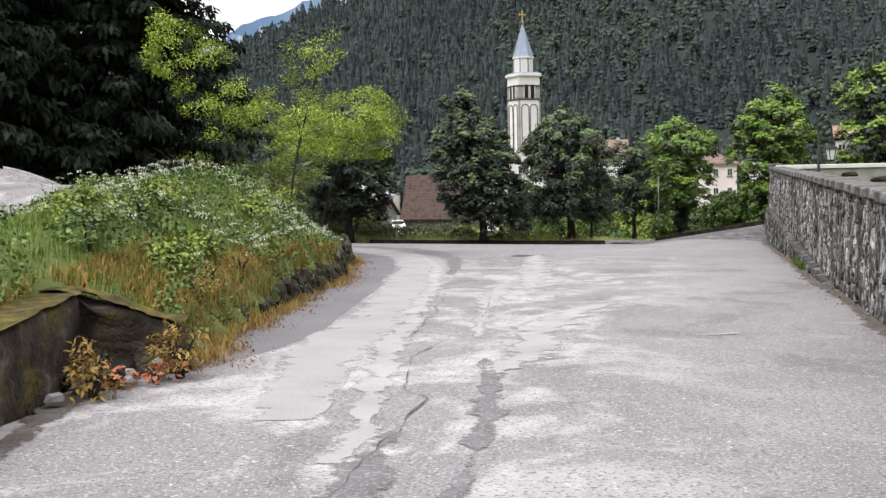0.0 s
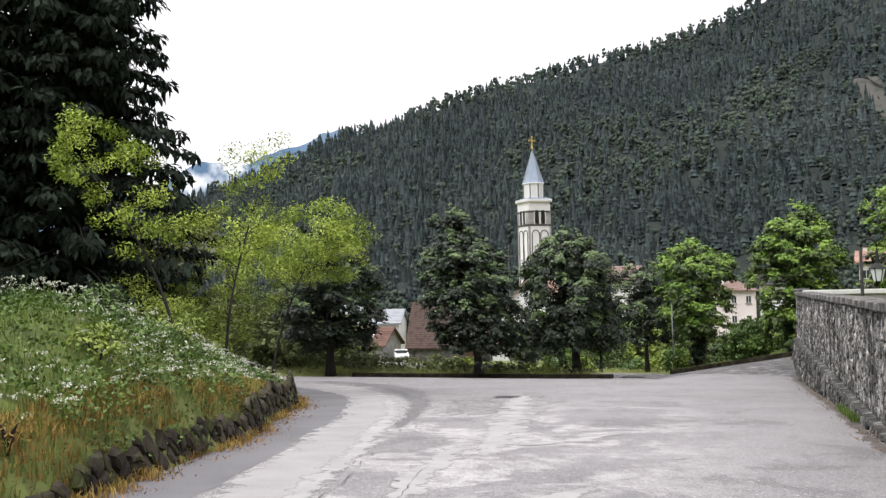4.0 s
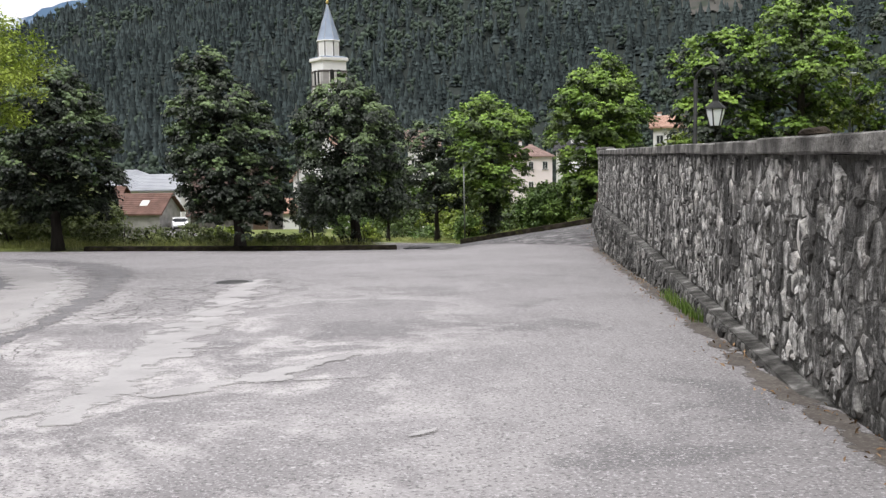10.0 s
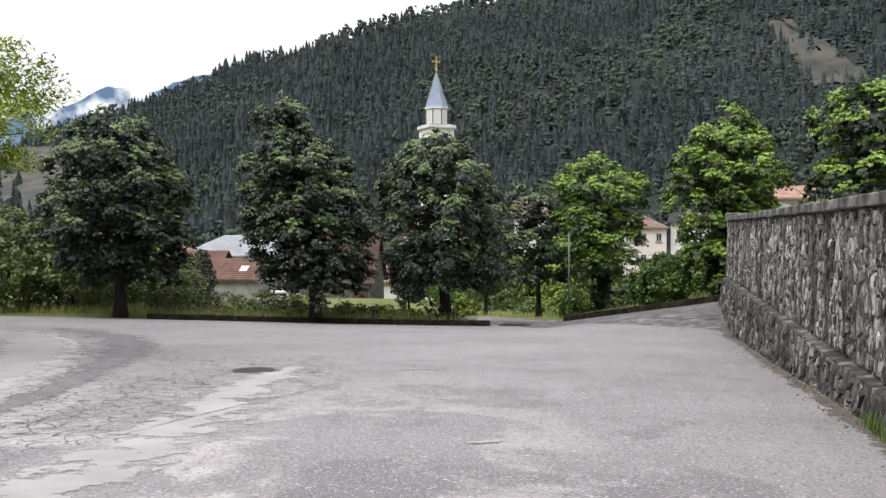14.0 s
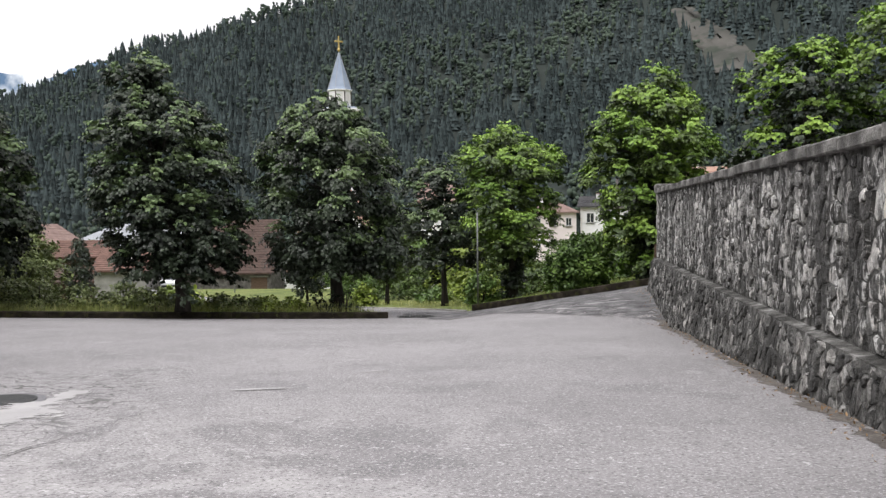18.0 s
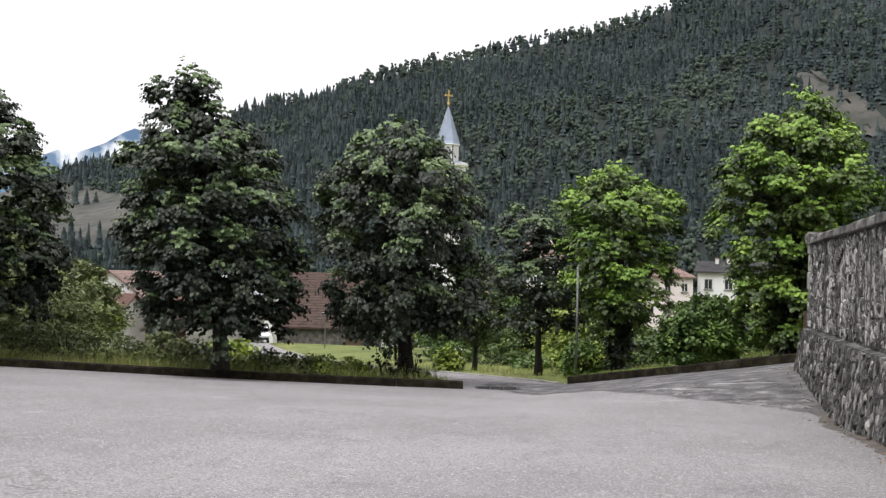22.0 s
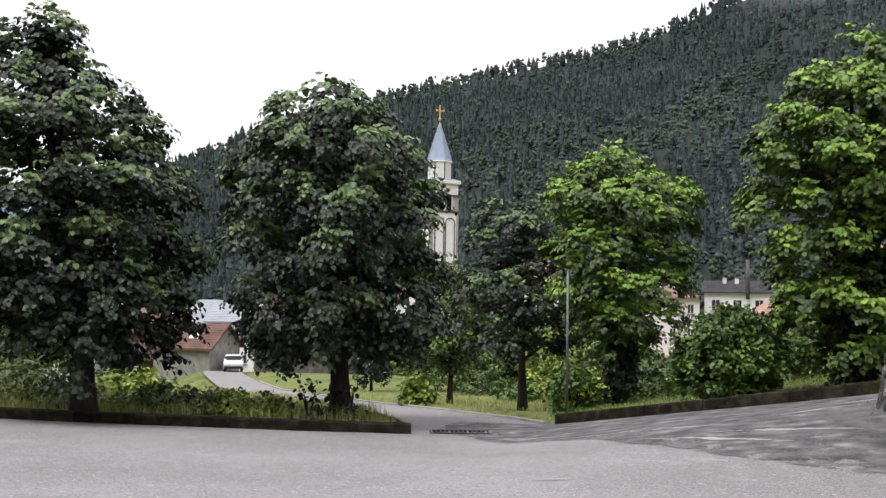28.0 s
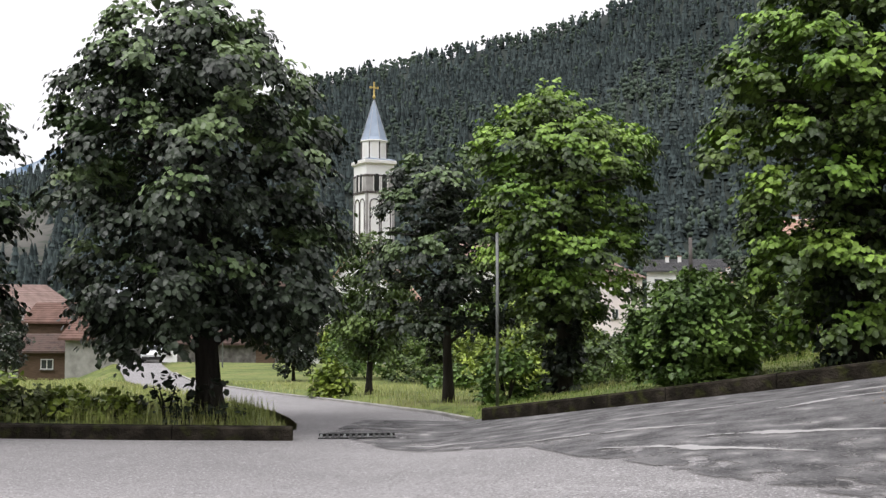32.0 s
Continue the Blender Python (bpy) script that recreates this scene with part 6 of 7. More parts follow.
# shed with a red roof and a skylight
shed = house("shed", -40.2, 119.5, -8.6, 5.6, 6.0, 3.9, 1.9, -3, M_GREYSTONE, M_TILE_RED, "stone shed with a red tiled roof and skylight", (), category="shed")
sk = part("skylight", box(0.2, 1.1, -0.5, 0.5, 0, 0.08, 0.01), M_WHITE_COPING, shed, "white-framed roof window")
sk.matrix_basis = pose(0, -1.75, 4.86, 32.3, 0, 0)
house("lean_to", -46.2, 121, -8.6, 5.0, 5.0, 2.6, 1.2, 8, M_WOOD, M_TILE_BROWN, "low brown wooden outbuilding with patched roof", row(0, (0.0,), (1.4,), 1.1, 0.9), category="shed")
house("outbuilding", -48.6, 127, -8.8, 5.6, 5.0, 5.2, 1.5, 4, M_WOOD, M_TILE_RED, "brown wooden outbuilding with a low red-brown roof", category="shed")
house("house", -58.5, 134, -9.3, 9, 9, 6.2, 2.8, 84, M_PLASTER_W, M_TILE_FADED, "white house with a faded brown gable roof", row(-1, (-2.6, 0.2, 2.9), (1.5, 4.2), 1.0, 1.2))
house("annex", -56.8, 126, -9.3, 5.6, 5.0, 4.6, 1.9, -4, M_PLASTER_W, M_TILE_RED, "low white annex with a red tiled roof", row(0, (-1.4, 1.2), (2.4,), 1.0, 1.0))
# grey sheet-metal roof behind
house("hall", -60.5, 166, -11.8, 15, 12, 8.2, 3.2, 12, M_PLASTER, M_METALROOF, "pale hall with a grey sheet-metal roof", row(0, (-4, 0, 4), (5.5,), 1.6, 1.2), hip=True, category="hall")
house("house", -46.2, 143, -9.8, 5.4, 6, 7.0, 1.8, 6, M_PLASTER_W, M_METALROOF, "small white building at the end of the lane", row(0, (-1.3, 1.5), (2.6, 5.3), 0.9, 1.1))
# white house with shutters
house("house", 4.3, 153.5, -10.8, 6.2, 7, 11.5, 1.7, -3, M_PLASTER_PINK, M_TILE_FADED, "pale pink three-storey house with a brown-red hipped roof", row(0, (-1.9, 0.1, 2.1), (4.6, 7.4, 10.2), 0.75, 1.1), hip=True, chimneys=((-1.5, 0.5),))
house("house", 12.7, 155, -10.9, 8.6, 9, 12.3, 1.3, -8, M_PLASTER_W, M_TILE_DARK, "white house with a dark shallow roof and white chimneys", row(0, (-3, -0.6, 1.8), (5.2, 8.0, 10.8), 1.0, 1.3) + row(-1, (-2, 1.5), (8.0, 10.8), 1.0, 1.3), chimneys=((-2.2, -1.2), (-0.8, -1.2)))
house("house", 14.2, 138, -9.8, 5.0, 6, 8.9, 1.9, -8, M_PLASTER_W, M_TILE_ORANGE, "pale house with a faded orange roof", row(0, (-2, 0, 2), (2.0, 4.8), 0.9, 1.2), chimneys=((0.6, -0.8),), hip=True)
house("house", -11.2, 151, -10.8, 4.2, 8, 13.2, 2.2, 5, M_PLASTER, M_TILE_FADED, "tall pale house with a faded tile roof", row(0, (-1.2, 1.2), (5, 8, 10.6), 0.9, 1.2), chimneys=((1.0, 0),))
house("house", 18.4, 120, -8.3, 3.2, 5, 12.0, 1.1, -10, M_PLASTER, M_TILE_ORANGE, "house with an orange roof among trees", row(0, (-0.9, 0.9), (10.6,), 0.8, 1.0), chimneys=((-1.0, 0),))
house("house", 27, 140, -10, 10, 8, 9, 2.5, -10, M_PLASTER, M_TILE_BROWN, "house with a brown roof", row(0, (-3, 0, 3), (4, 7), 1.0, 1.3))

# church: nave and bell tower
church = thing("church", -24.2, 149, -10.9, "white church with an orange roof below its bell tower", "church", rz=3)
part("nave", box(-4.6, 4.6, -5, 14, -1, 9.2), M_PLASTER_W, church)
gv = [(-4.6, -5, 9.19), (4.6, -5, 9.19), (0, -5, 15.0), (-4.6, 14, 9.19), (4.6, 14, 9.19), (0, 14, 15.0)]
part("gable", (gv, [(0, 1, 2), (3, 5, 4), (0, 2, 5, 3), (1, 4, 5, 2), (0, 3, 4, 1)]), M_PLASTER_W, church)
nv = [(-5.1, -5.4, 8.6), (-5.1, -5.4, 8.8), (0, -5.4, 15.05), (0, -5.4, 15.25), (5.1, -5.4, 8.6), (5.1, -5.4, 8.8)]
nv = nv + [(a, 14.4, c) for a, b, c in nv]
part("roof", (nv, [(0, 6, 8, 2), (1, 3, 9, 7), (2, 8, 10, 4), (3, 5, 11, 9), (0, 2, 3, 1), (2, 4, 5, 3), (6, 7, 9, 8), (8, 9, 11, 10), (0, 1, 7, 6), (4, 10, 11, 5)]), M_TILE_ORANGE, church)
part("porch", box(-6.6, -3.4, -7.5, -4.0, -1, 4.6), M_PLASTER_W, church)
part("porch_roof", ([(-7, -7.9, 4.4), (-3, -7.9, 4.4), (-3, -3.6, 6.2), (-7, -3.6, 6.2), (-7, -7.9, 4.6), (-3, -7.9, 4.6), (-3, -3.6, 6.4), (-7, -3.6, 6.4)],
                    [(0, 3, 2, 1), (4, 5, 6, 7), (0, 1, 5, 4), (1, 2, 6, 5), (2, 3, 7, 6), (3, 0, 4, 7)]), M_TILE_ORANGE, church)
for k in (-2.2, 2.2):
    window_part(church, k, -5.02, 5.0, 1.0, 2.4, 0)
window_part(church, 0, -5.02, 11.4, 1.2, 1.2, 0)

TW = 3.9
tower = thing("bell_tower", -27.8, 170.0, -11.8, "white church bell tower with dark bands and a zinc spire", "church tower", rz=37)
tower.scale = (1.07, 1.07, 1.07)
sh = part("shaft", box(-TW / 2, TW / 2, -TW / 2, TW / 2, -1, 22.6), M_PLASTER_W, tower)
bl = part("belfry", box(-TW / 2, TW / 2, -TW / 2, TW / 2, 22.602, 26.4), M_PLASTER_W, tower)
part("belfry_band", box(-TW / 2 - 0.04, TW / 2 + 0.04, -TW / 2 - 0.04, TW / 2 + 0.04, 22.95, 24.75), M_BELFRY, bl)
for bz in (22.62, 24.76):
    part("string_course", box(-TW / 2 - 0.1, TW / 2 + 0.1, -TW / 2 - 0.1, TW / 2 + 0.1, bz, bz + 0.3, 0.03), M_DARKBAND, bl)
part("cornice", box(-TW / 2 - 0.3, TW / 2 + 0.3, -TW / 2 - 0.3, TW / 2 + 0.3, 26.402, 26.95, 0.12), M_PLASTER, tower)
part("cornice_roof", tube([(0, 0, 26.952), (0, 0, 27.2)], [(TW / 2 + 0.25) * 1.414, (TW / 2 - 0.4) * 1.414], 4), M_ZINC, tower).matrix_basis = pose(0, 0, 0, 0, 0, 45)


def arch_panel(w, h, y):
    pts = [(-w / 2, 0), (w / 2, 0)] + [(w / 2 * math.cos(a), h - w / 2 + w / 2 * math.sin(a)) for a in np.linspace(0, math.pi, 9)]
    k = len(pts)
    v = [(a, y, b) for a, b in pts] + [(a, y + 0.3, b) for a, b in pts]
    return v, [tuple(range(k))[::-1], tuple(range(k, 2 * k))] + [(i, (i + 1) % k, k + (i + 1) % k, k + i) for i in range(k)]


for rot in (0, 90, 180, 270):
    for ox in (-0.55, 0.55):
        # solid dark panel stands for the shade inside the opening
        o = part("bell_opening", arch_panel(0.72, 2.2, -TW / 2 - 0.12), M_IRON, bl)
        o.matrix_basis = pose(0, 0, 0, 0, 0, rot) @ pose(ox, 0, 22.95)
        o = part("opening_surround", merge(*[tube([(q * 0.43, -TW / 2 - 0.1, 0), (q * 0.43, -TW / 2 - 0.1, 1.85)], [0.07, 0.07], 6) for q in (-1, 1)]), M_PLASTER, bl)
        o.matrix_basis = pose(0, 0, 0, 0, 0, rot) @ pose(ox, 0, 22.95)
    for ox in (-0.78, 0.78):
        o = part("blind_arch", merge(*[tube([(q * 0.66, -TW / 2 - 0.03, 0), (q * 0.66, -TW / 2 - 0.03, 15.8)], [0.08, 0.08], 5) for q in (-1, 1)],
                                     tube([(0.66 * math.cos(a), -TW / 2 - 0.03, 15.8 + 0.66 * math.sin(a)) for a in np.linspace(0, math.pi, 9)], [0.08] * 9, 5)), M_DARKBAND, sh)
        o.matrix_basis = pose(0, 0, 0, 0, 0, rot) @ pose(ox, 0, 5.5)
    o = part("corner_strip", box(-TW / 2 - 0.05, -TW / 2 + 0.26, -TW / 2 - 0.05, -TW / 2 + 0.26, 0, 22.59), M_BELFRY, sh)
    o.matrix_basis = pose(0, 0, 0, 0, 0, rot)
drum = part("drum", tube([(0, 0, 27.1), (0, 0, 29.4)], [1.72, 1.72], 8), M_PLASTER_W, tower)
for k in range(8):
    a = math.pi * (k + 0.5) / 4
    o = part("drum_panel", arch_panel(0.78, 1.6, 0), M_PLASTER, drum)
    o.matrix_basis = pose(1.6 * math.cos(a), 1.6 * math.sin(a), 27.4, 0, 0, math.degrees(a) + 90)
    a = math.pi * k / 4
    part("drum_pilaster", tube([(1.7 * math.cos(a), 1.7 * math.sin(a), 27.15), (1.7 * math.cos(a), 1.7 * math.sin(a), 29.35)], [0.09, 0.09], 5), M_DARKBAND, drum)
part("drum_cornice", tube([(0, 0, 29.4), (0, 0, 29.48), (0, 0, 29.6)], [1.75, 1.9, 1.86], 8), M_PLASTER, tower)
spire = part("spire", tube([(0, 0, 29.602), (0, 0, 30.0), (0, 0, 35.0)], [1.86, 1.66, 0.07], 8), M_ZINC, tower)
for k in range(8):
    a = math.pi * k / 4
    part("spire_rib", tube([(1.74 * math.cos(a), 1.74 * math.sin(a), 29.9), (0.08 * math.cos(a), 0.08 * math.sin(a), 35.0)], [0.05, 0.03], 4), M_METALROOF, spire)
part("orb", tube([(0, 0, 35.1), (0, 0, 35.3), (0, 0, 35.5), (0, 0, 35.7)], [0.05, 0.2, 0.2, 0.05], 8), M_GOLD, tower)
cr = box(-0.09, 0.09, -0.07, 0.07, 35.6, 37.35)
box(-0.52, 0.52, -0.068, 0.068, 36.5, 36.7, bm=cr)
for ex in (-0.52, 0.52):
    box(ex - 0.1, ex + 0.1, -0.075, 0.075, 36.46, 36.74, bm=cr)
part("cross", cr, M_GOLD, tower)

# antenna pole and village lamps
ant = thing("antenna_mast", -20.2, 108, fall(108) - 0.2, "thin roof-high grey mast with cross arms", "mast")
part("mast", tube([(0, 0, 0), (0, 0, 13.1)], [0.1, 0.05], 8), M_GALV, ant)
part("cross_arm", box(-0.9, 0.5, -0.04, 0.04, 11.8, 11.92), M_GALV, ant)
part("cross_arm", box(-0.1, 0.1, -0.5, 0.5, 12.4, 12.5), M_GALV, ant)
stack = thing("roof_mast", 12.55, 150.0, 1.6, "grey metal mast standing on the dark roof", "mast")
part("mast", tube([(0, 0, -1.0), (0, 0, 3.5)], [0.22, 0.2], 10), M_DARKBAND, stack, smooth=True)
for lx, ly in ((-26.3, 109),):
    vl = thing("park_lamp", lx, ly, fall(ly), "short white park lamp with a round hood", "street lamp", "park lamps")
    part("pole", tube([(0, 0, -0.2), (0, 0, 2.9)], [0.06, 0.05], 8), M_GALV, vl)
    part("hood", tube([(0, 0, 2.9), (0, 0, 3.1), (0, 0, 3.2)], [0.12, 0.3, 0.08], 10), M_WHITE_COPING, vl)


def car(x, y, z, rz, paint, label):
    t = thing("car", x, y, z, label, "car", "parked cars", rz=rz)
    prof = [(-2.0, 0.35), (-2.05, 0.75), (-1.75, 0.95), (-1.0, 1.02), (-0.45, 1.42), (0.9, 1.46), (1.6, 1.05), (2.0, 0.95), (2.05, 0.4)]
    v, k = [], len(prof)
    for w, s in ((-0.84, 1), (0.84, 1)):
        v += [(a, w * (0.86 if b > 1.1 else 1.0), b) for a, b in prof]
    part("body", (v, [tuple(range(k)), tuple(range(k, 2 * k))[::-1]] + [(i, k + i, k + (i + 1) % k, (i + 1) % k) for i in range(k)]), paint, t)
    part("side_glass", box(-0.85, 1.2, -0.79, 0.79, 1.08, 1.36, 0.03), M_GLASS, t)
    for name, xa, za, xb, zb in (("windscreen", -1.0, 1.03, -0.47, 1.4), ("rear_window", 1.58, 1.08, 0.95, 1.43)):
        o = 0.02 if xa > 0 else -0.02
        part(name, ([(xa + o, -0.66, za), (xa + o, 0.66, za), (xb + o, 0.6, zb), (xb + o, -0.6, zb), (xa, -0.66, za - 0.02), (xa, 0.66, za - 0.02), (xb, 0.6, zb - 0.02), (xb, -0.6, zb - 0.02)],
                    [(0, 1, 2, 3), (7, 6, 5, 4), (0, 4, 5, 1), (1, 5, 6, 2), (2, 6, 7, 3), (3, 7, 4, 0)]), M_GLASS, t)
    part("bumper", box(-2.12, -1.98, -0.8, 0.8, 0.32, 0.56, 0.03), M_RUBBER, t)
    part("bumper", box(1.98, 2.12, -0.8, 0.8, 0.32, 0.56, 0.03), M_RUBBER, t)
    for wy in (-0.62, 0.62):
        part("headlight", box(-2.08, -1.95, wy - 0.17, wy + 0.17, 0.64, 0.78, 0.02), M_FROST, t)
    for wx in (-1.3, 1.3):
        for wy in (-0.72, 0.72):
            wh = part("wheel", tube([(wx, wy - 0.12, 0.31), (wx, wy + 0.12, 0.31)], [0.31, 0.31], 14), M_RUBBER, t)
            part("rim", tube([(wx, wy - 0.125, 0.31), (wx, wy + 0.125, 0.31)], [0.19, 0.19], 10), M_GALV, wh)
    return t


car(-35.7, 117.5, fall(117.5) + 0.02, 112, M_CARWHITE, "white car parked at the end of the lane")
car(2.2, 112, fall(112) + 0.05, 80, M_CARGREY, "grey car half hidden behind bushes")

# garden trees and bushes of the village: a few shapes, copied
proto = []
for k, (prof, leaf) in enumerate((([(0.6, 1.2), (2.5, 2.4), (5, 2.3), (7, 0.6)], M_SHRUB), ([(0.4, 1.6), (2, 2.6), (4, 2.0), (5.4, 0.5)], M_HEDGE), ([(0.8, 1.4), (3.5, 2.2), (7, 1.7), (9.5, 0.4)], M_LINDEN))):
    proto.append(leafy_tree("garden_tree", (-58, 8, -70)[k], (150, 118, 170)[k], fall((150, 118, 170)[k]), prof, 1.0, 0.16, ("green garden tree in the village", "yellow-green garden tree in the village", "dark garden tree in the village")[k], leaf, 80 + k, 130, 26, 0.34, 0.62, group="village trees", limbs=4))
rng_v = random.Random(12)
for k in range(110):
    vx, vy = rng_v.uniform(-75, 60), rng_v.uniform(84, 230)
    if lane_near(vx, vy) < 5 or (-50 < vx < -26 and vy < 140) or (-34 < vx < -14 and 138 < vy < 172) or (vx > 0 and vx < 18 and 104 < vy < 140):
        continue
    s = rng_v.uniform(0.55, 1.05)
    c = copy_thing(proto[rng_v.randrange(3)], pose(vx, vy, fall(vy), 0, 0, rng_v.uniform(0, 360)))
    c.scale = (s, s, s)

for vx, vy, s in ((14.2, 100, 1.2), (18.0, 104, 1.25), (11.5, 104, 1.05), (21.5, 98, 1.2), (8.4, 96, 0.8), (-47, 108, 0.7), (-52, 112, 0.8), (-58, 116, 0.8), (-33, 92, 0.5), (-16.5, 112, 0.75), (-12, 118, 0.8), (-19.5, 124, 0.9), (-7, 112, 0.8)):
    c = copy_thing(proto[int(vx * 7 + vy) % 3], pose(vx, vy, fall(vy), 0, 0, vx * 37))
    c.scale = (s, s, s)

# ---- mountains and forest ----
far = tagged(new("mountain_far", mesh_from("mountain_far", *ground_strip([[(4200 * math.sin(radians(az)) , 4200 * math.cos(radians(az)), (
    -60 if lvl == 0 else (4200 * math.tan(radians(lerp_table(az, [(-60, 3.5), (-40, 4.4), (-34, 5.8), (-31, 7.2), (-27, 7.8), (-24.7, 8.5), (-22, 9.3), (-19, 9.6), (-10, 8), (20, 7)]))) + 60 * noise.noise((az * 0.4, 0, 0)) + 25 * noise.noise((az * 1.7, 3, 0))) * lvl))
    for az in np.arange(-70, 40, 0.5)] for lvl in (0, 0.5, 1)]), M_FAR_HAZE, True)), "far mountain with blue haze and mist patches in its colour", "mountain", kind="structure")


def ring(out, x, y, z, r, sides, turn, rng, lo, hi, star=0.0):
    """Adds one uneven ring of points; star pulls every second one in."""
    for k in range(sides):
        a = 2 * math.pi * (k + turn + rng.random() * 0.5) / sides
        rr = r * rng.uniform(lo, hi) * (1 - star * (k % 2))
        out.append((x + rr * math.cos(a), y + rr * math.sin(a), z + 0.25 * r * star * (k % 2)))


def bands(out, base, count, sides):
    for j in range(count):
        for k in range(sides):
            p, q = base + j * sides + k, base + j * sides + (k + 1) % sides
            out.append((p, q, q + sides, p + sides))


rng_h = random.Random(77)
verts, faces, bverts, bfaces = [], [], [], []
placed = 0
while placed < 11500:
    az = rng_h.uniform(-41, 36)
    s = rng_h.random() ** 0.8
    r = HILL_FOOT - 8 + (HILL_TOP + 14 - HILL_FOOT) * s
    x, y = r * math.sin(radians(az)), r * math.cos(radians(az))
    # the scree scar on the slope and the bare cutting low on the hill
    el = math.degrees(math.atan2(hill_z(x, y) - 14, r))
    su = (10.9 - el) / 3.6
    if 0 < su < 1 and abs(az - 8.7 - 3.3 * su) < 0.7 + 1.0 * su and rng_h.random() < 0.95:
        continue
    if -37 < az < -27.2 and 0.9 < el < 4.3 + 0.35 * (-30 - az) * (az > -30) and rng_h.random() < 0.93:
        continue
    z = land(x, y) - 0.5
    placed += 1
    mixed = noise.noise((x * 0.012, y * 0.012, 5))
    if rng_h.random() < 0.12 + 0.45 * (mixed > 0.16) + 0.3 * (s < 0.12):
        h, w = rng_h.uniform(5.5, 9), rng_h.uniform(2.0, 3.2)
        for c in range(8):
            ca, cr_, cz = rng_h.uniform(0, 6.28), w * rng_h.uniform(0.1, 0.75), h * rng_h.uniform(0.3, 0.95)
            cs = w * rng_h.uniform(0.24, 0.42)
            base = len(bverts)
            for lz, lr in ((-0.8, 0.45), (-0.1, 1.0), (0.55, 0.75), (0.95, 0.12)):
                ring(bverts, x + cr_ * math.cos(ca), y + cr_ * math.sin(ca), z + cz + cs * lz, cs * lr, 5, 0, rng_h, 0.65, 1.25)
            bands(bfaces, base, 3, 5)
    else:
        h, w = rng_h.uniform(6.5, 12.5) * (1 - 0.25 * (s > 0.9)), rng_h.uniform(1.8, 3.0)
        for j in range(6):
            t0 = 0.08 + 0.86 * j / 6
            base = len(verts)
            ring(verts, x, y, z + h * (t0 - 0.05), w * (1.08 - t0), 8, 0.5 * (j % 2), rng_h, 0.8, 1.2, 0.45)
            ring(verts, x, y, z + h * (t0 + 0.2), w * 0.12 * (1.08 - t0), 8, 0.5 * (j % 2), rng_h, 0.8, 1.2)
            bands(faces, base, 1, 8)
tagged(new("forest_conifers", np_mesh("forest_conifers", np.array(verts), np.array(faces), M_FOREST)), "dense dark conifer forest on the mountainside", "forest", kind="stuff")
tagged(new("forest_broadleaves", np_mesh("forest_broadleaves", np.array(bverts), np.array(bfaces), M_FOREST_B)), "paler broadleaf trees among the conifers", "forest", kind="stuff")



def mist(name, az0, az1, el0, el1, r, seed, label, grain=0.006, thin=(0.36, 0.62), rise=(0.02, 0.65)):
    """A thin bank of cloud that hangs before the slope: a curved sheet, patchy, see-through and glowing by itself."""
    m = bpy.data.materials.new(name)
    m.use_nodes = True
    n, l = m.node_tree.nodes, m.node_tree.links
    n.clear()
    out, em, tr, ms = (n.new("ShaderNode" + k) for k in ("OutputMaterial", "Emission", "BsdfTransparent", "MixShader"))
    # the sheet's own glow replaces sky light on the cloud
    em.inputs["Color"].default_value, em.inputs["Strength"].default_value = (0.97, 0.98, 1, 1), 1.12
    tc, nz, mr, sep, edge, mul = (n.new("ShaderNode" + k) for k in ("TexCoord", "TexNoise", "MapRange", "SeparateXYZ", "MapRange", "Math"))
    nz.inputs["Scale"].default_value, nz.inputs["Detail"].default_value = grain, 7
    mr.inputs["From Min"].default_value, mr.inputs["From Max"].default_value = thin
    edge.inputs["From Min"].default_value, edge.inputs["From Max"].default_value = rise
    mul.operation = "MULTIPLY"
    l.new(tc.outputs["Object"], nz.inputs["Vector"])
    l.new(nz.outputs["Fac"], mr.inputs["Value"])
    l.new(tc.outputs["Generated"], sep.inputs[0])
    l.new(sep.outputs["Z"], edge.inputs["Value"])
    l.new(mr.outputs["Result"], mul.inputs[0])
    l.new(edge.outputs["Result"], mul.inputs[1])
    fold, fade, mul2 = (n.new("ShaderNode" + k) for k in ("Math", "MapRange", "Math"))
    fold.operation, mul2.operation = "PINGPONG", "MULTIPLY"
    fold.inputs[1].default_value = 0.5
    fade.inputs["From Min"].default_value, fade.inputs["From Max"].default_value = 0.01, 0.28
    l.new(sep.outputs["X"], fold.inputs[0])
    l.new(fold.outputs["Value"], fade.inputs["Value"])
    l.new(mul.outputs["Value"], mul2.inputs[0])
    l.new(fade.outputs["Result"], mul2.inputs[1])
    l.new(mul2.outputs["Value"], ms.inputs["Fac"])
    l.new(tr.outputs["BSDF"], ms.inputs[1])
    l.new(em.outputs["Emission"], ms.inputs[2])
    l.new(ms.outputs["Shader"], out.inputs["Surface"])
    rows = [[(r * math.sin(radians(az)), r * math.cos(radians(az)), r * math.tan(radians(el0 + (el1 - el0) * v + 0.5 * noise.noise((az, seed, 0))))) for az in np.linspace(az0, az1, 24)] for v in np.linspace(0, 1, 6)]
    ob = tagged(new(name, mesh_from(name, *ground_strip(rows), m, True)), label, "mist", kind="structure")
    ob.visible_shadow = False


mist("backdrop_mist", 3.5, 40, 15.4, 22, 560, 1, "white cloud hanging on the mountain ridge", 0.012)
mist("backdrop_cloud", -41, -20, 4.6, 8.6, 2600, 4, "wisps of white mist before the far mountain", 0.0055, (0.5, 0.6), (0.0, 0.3))


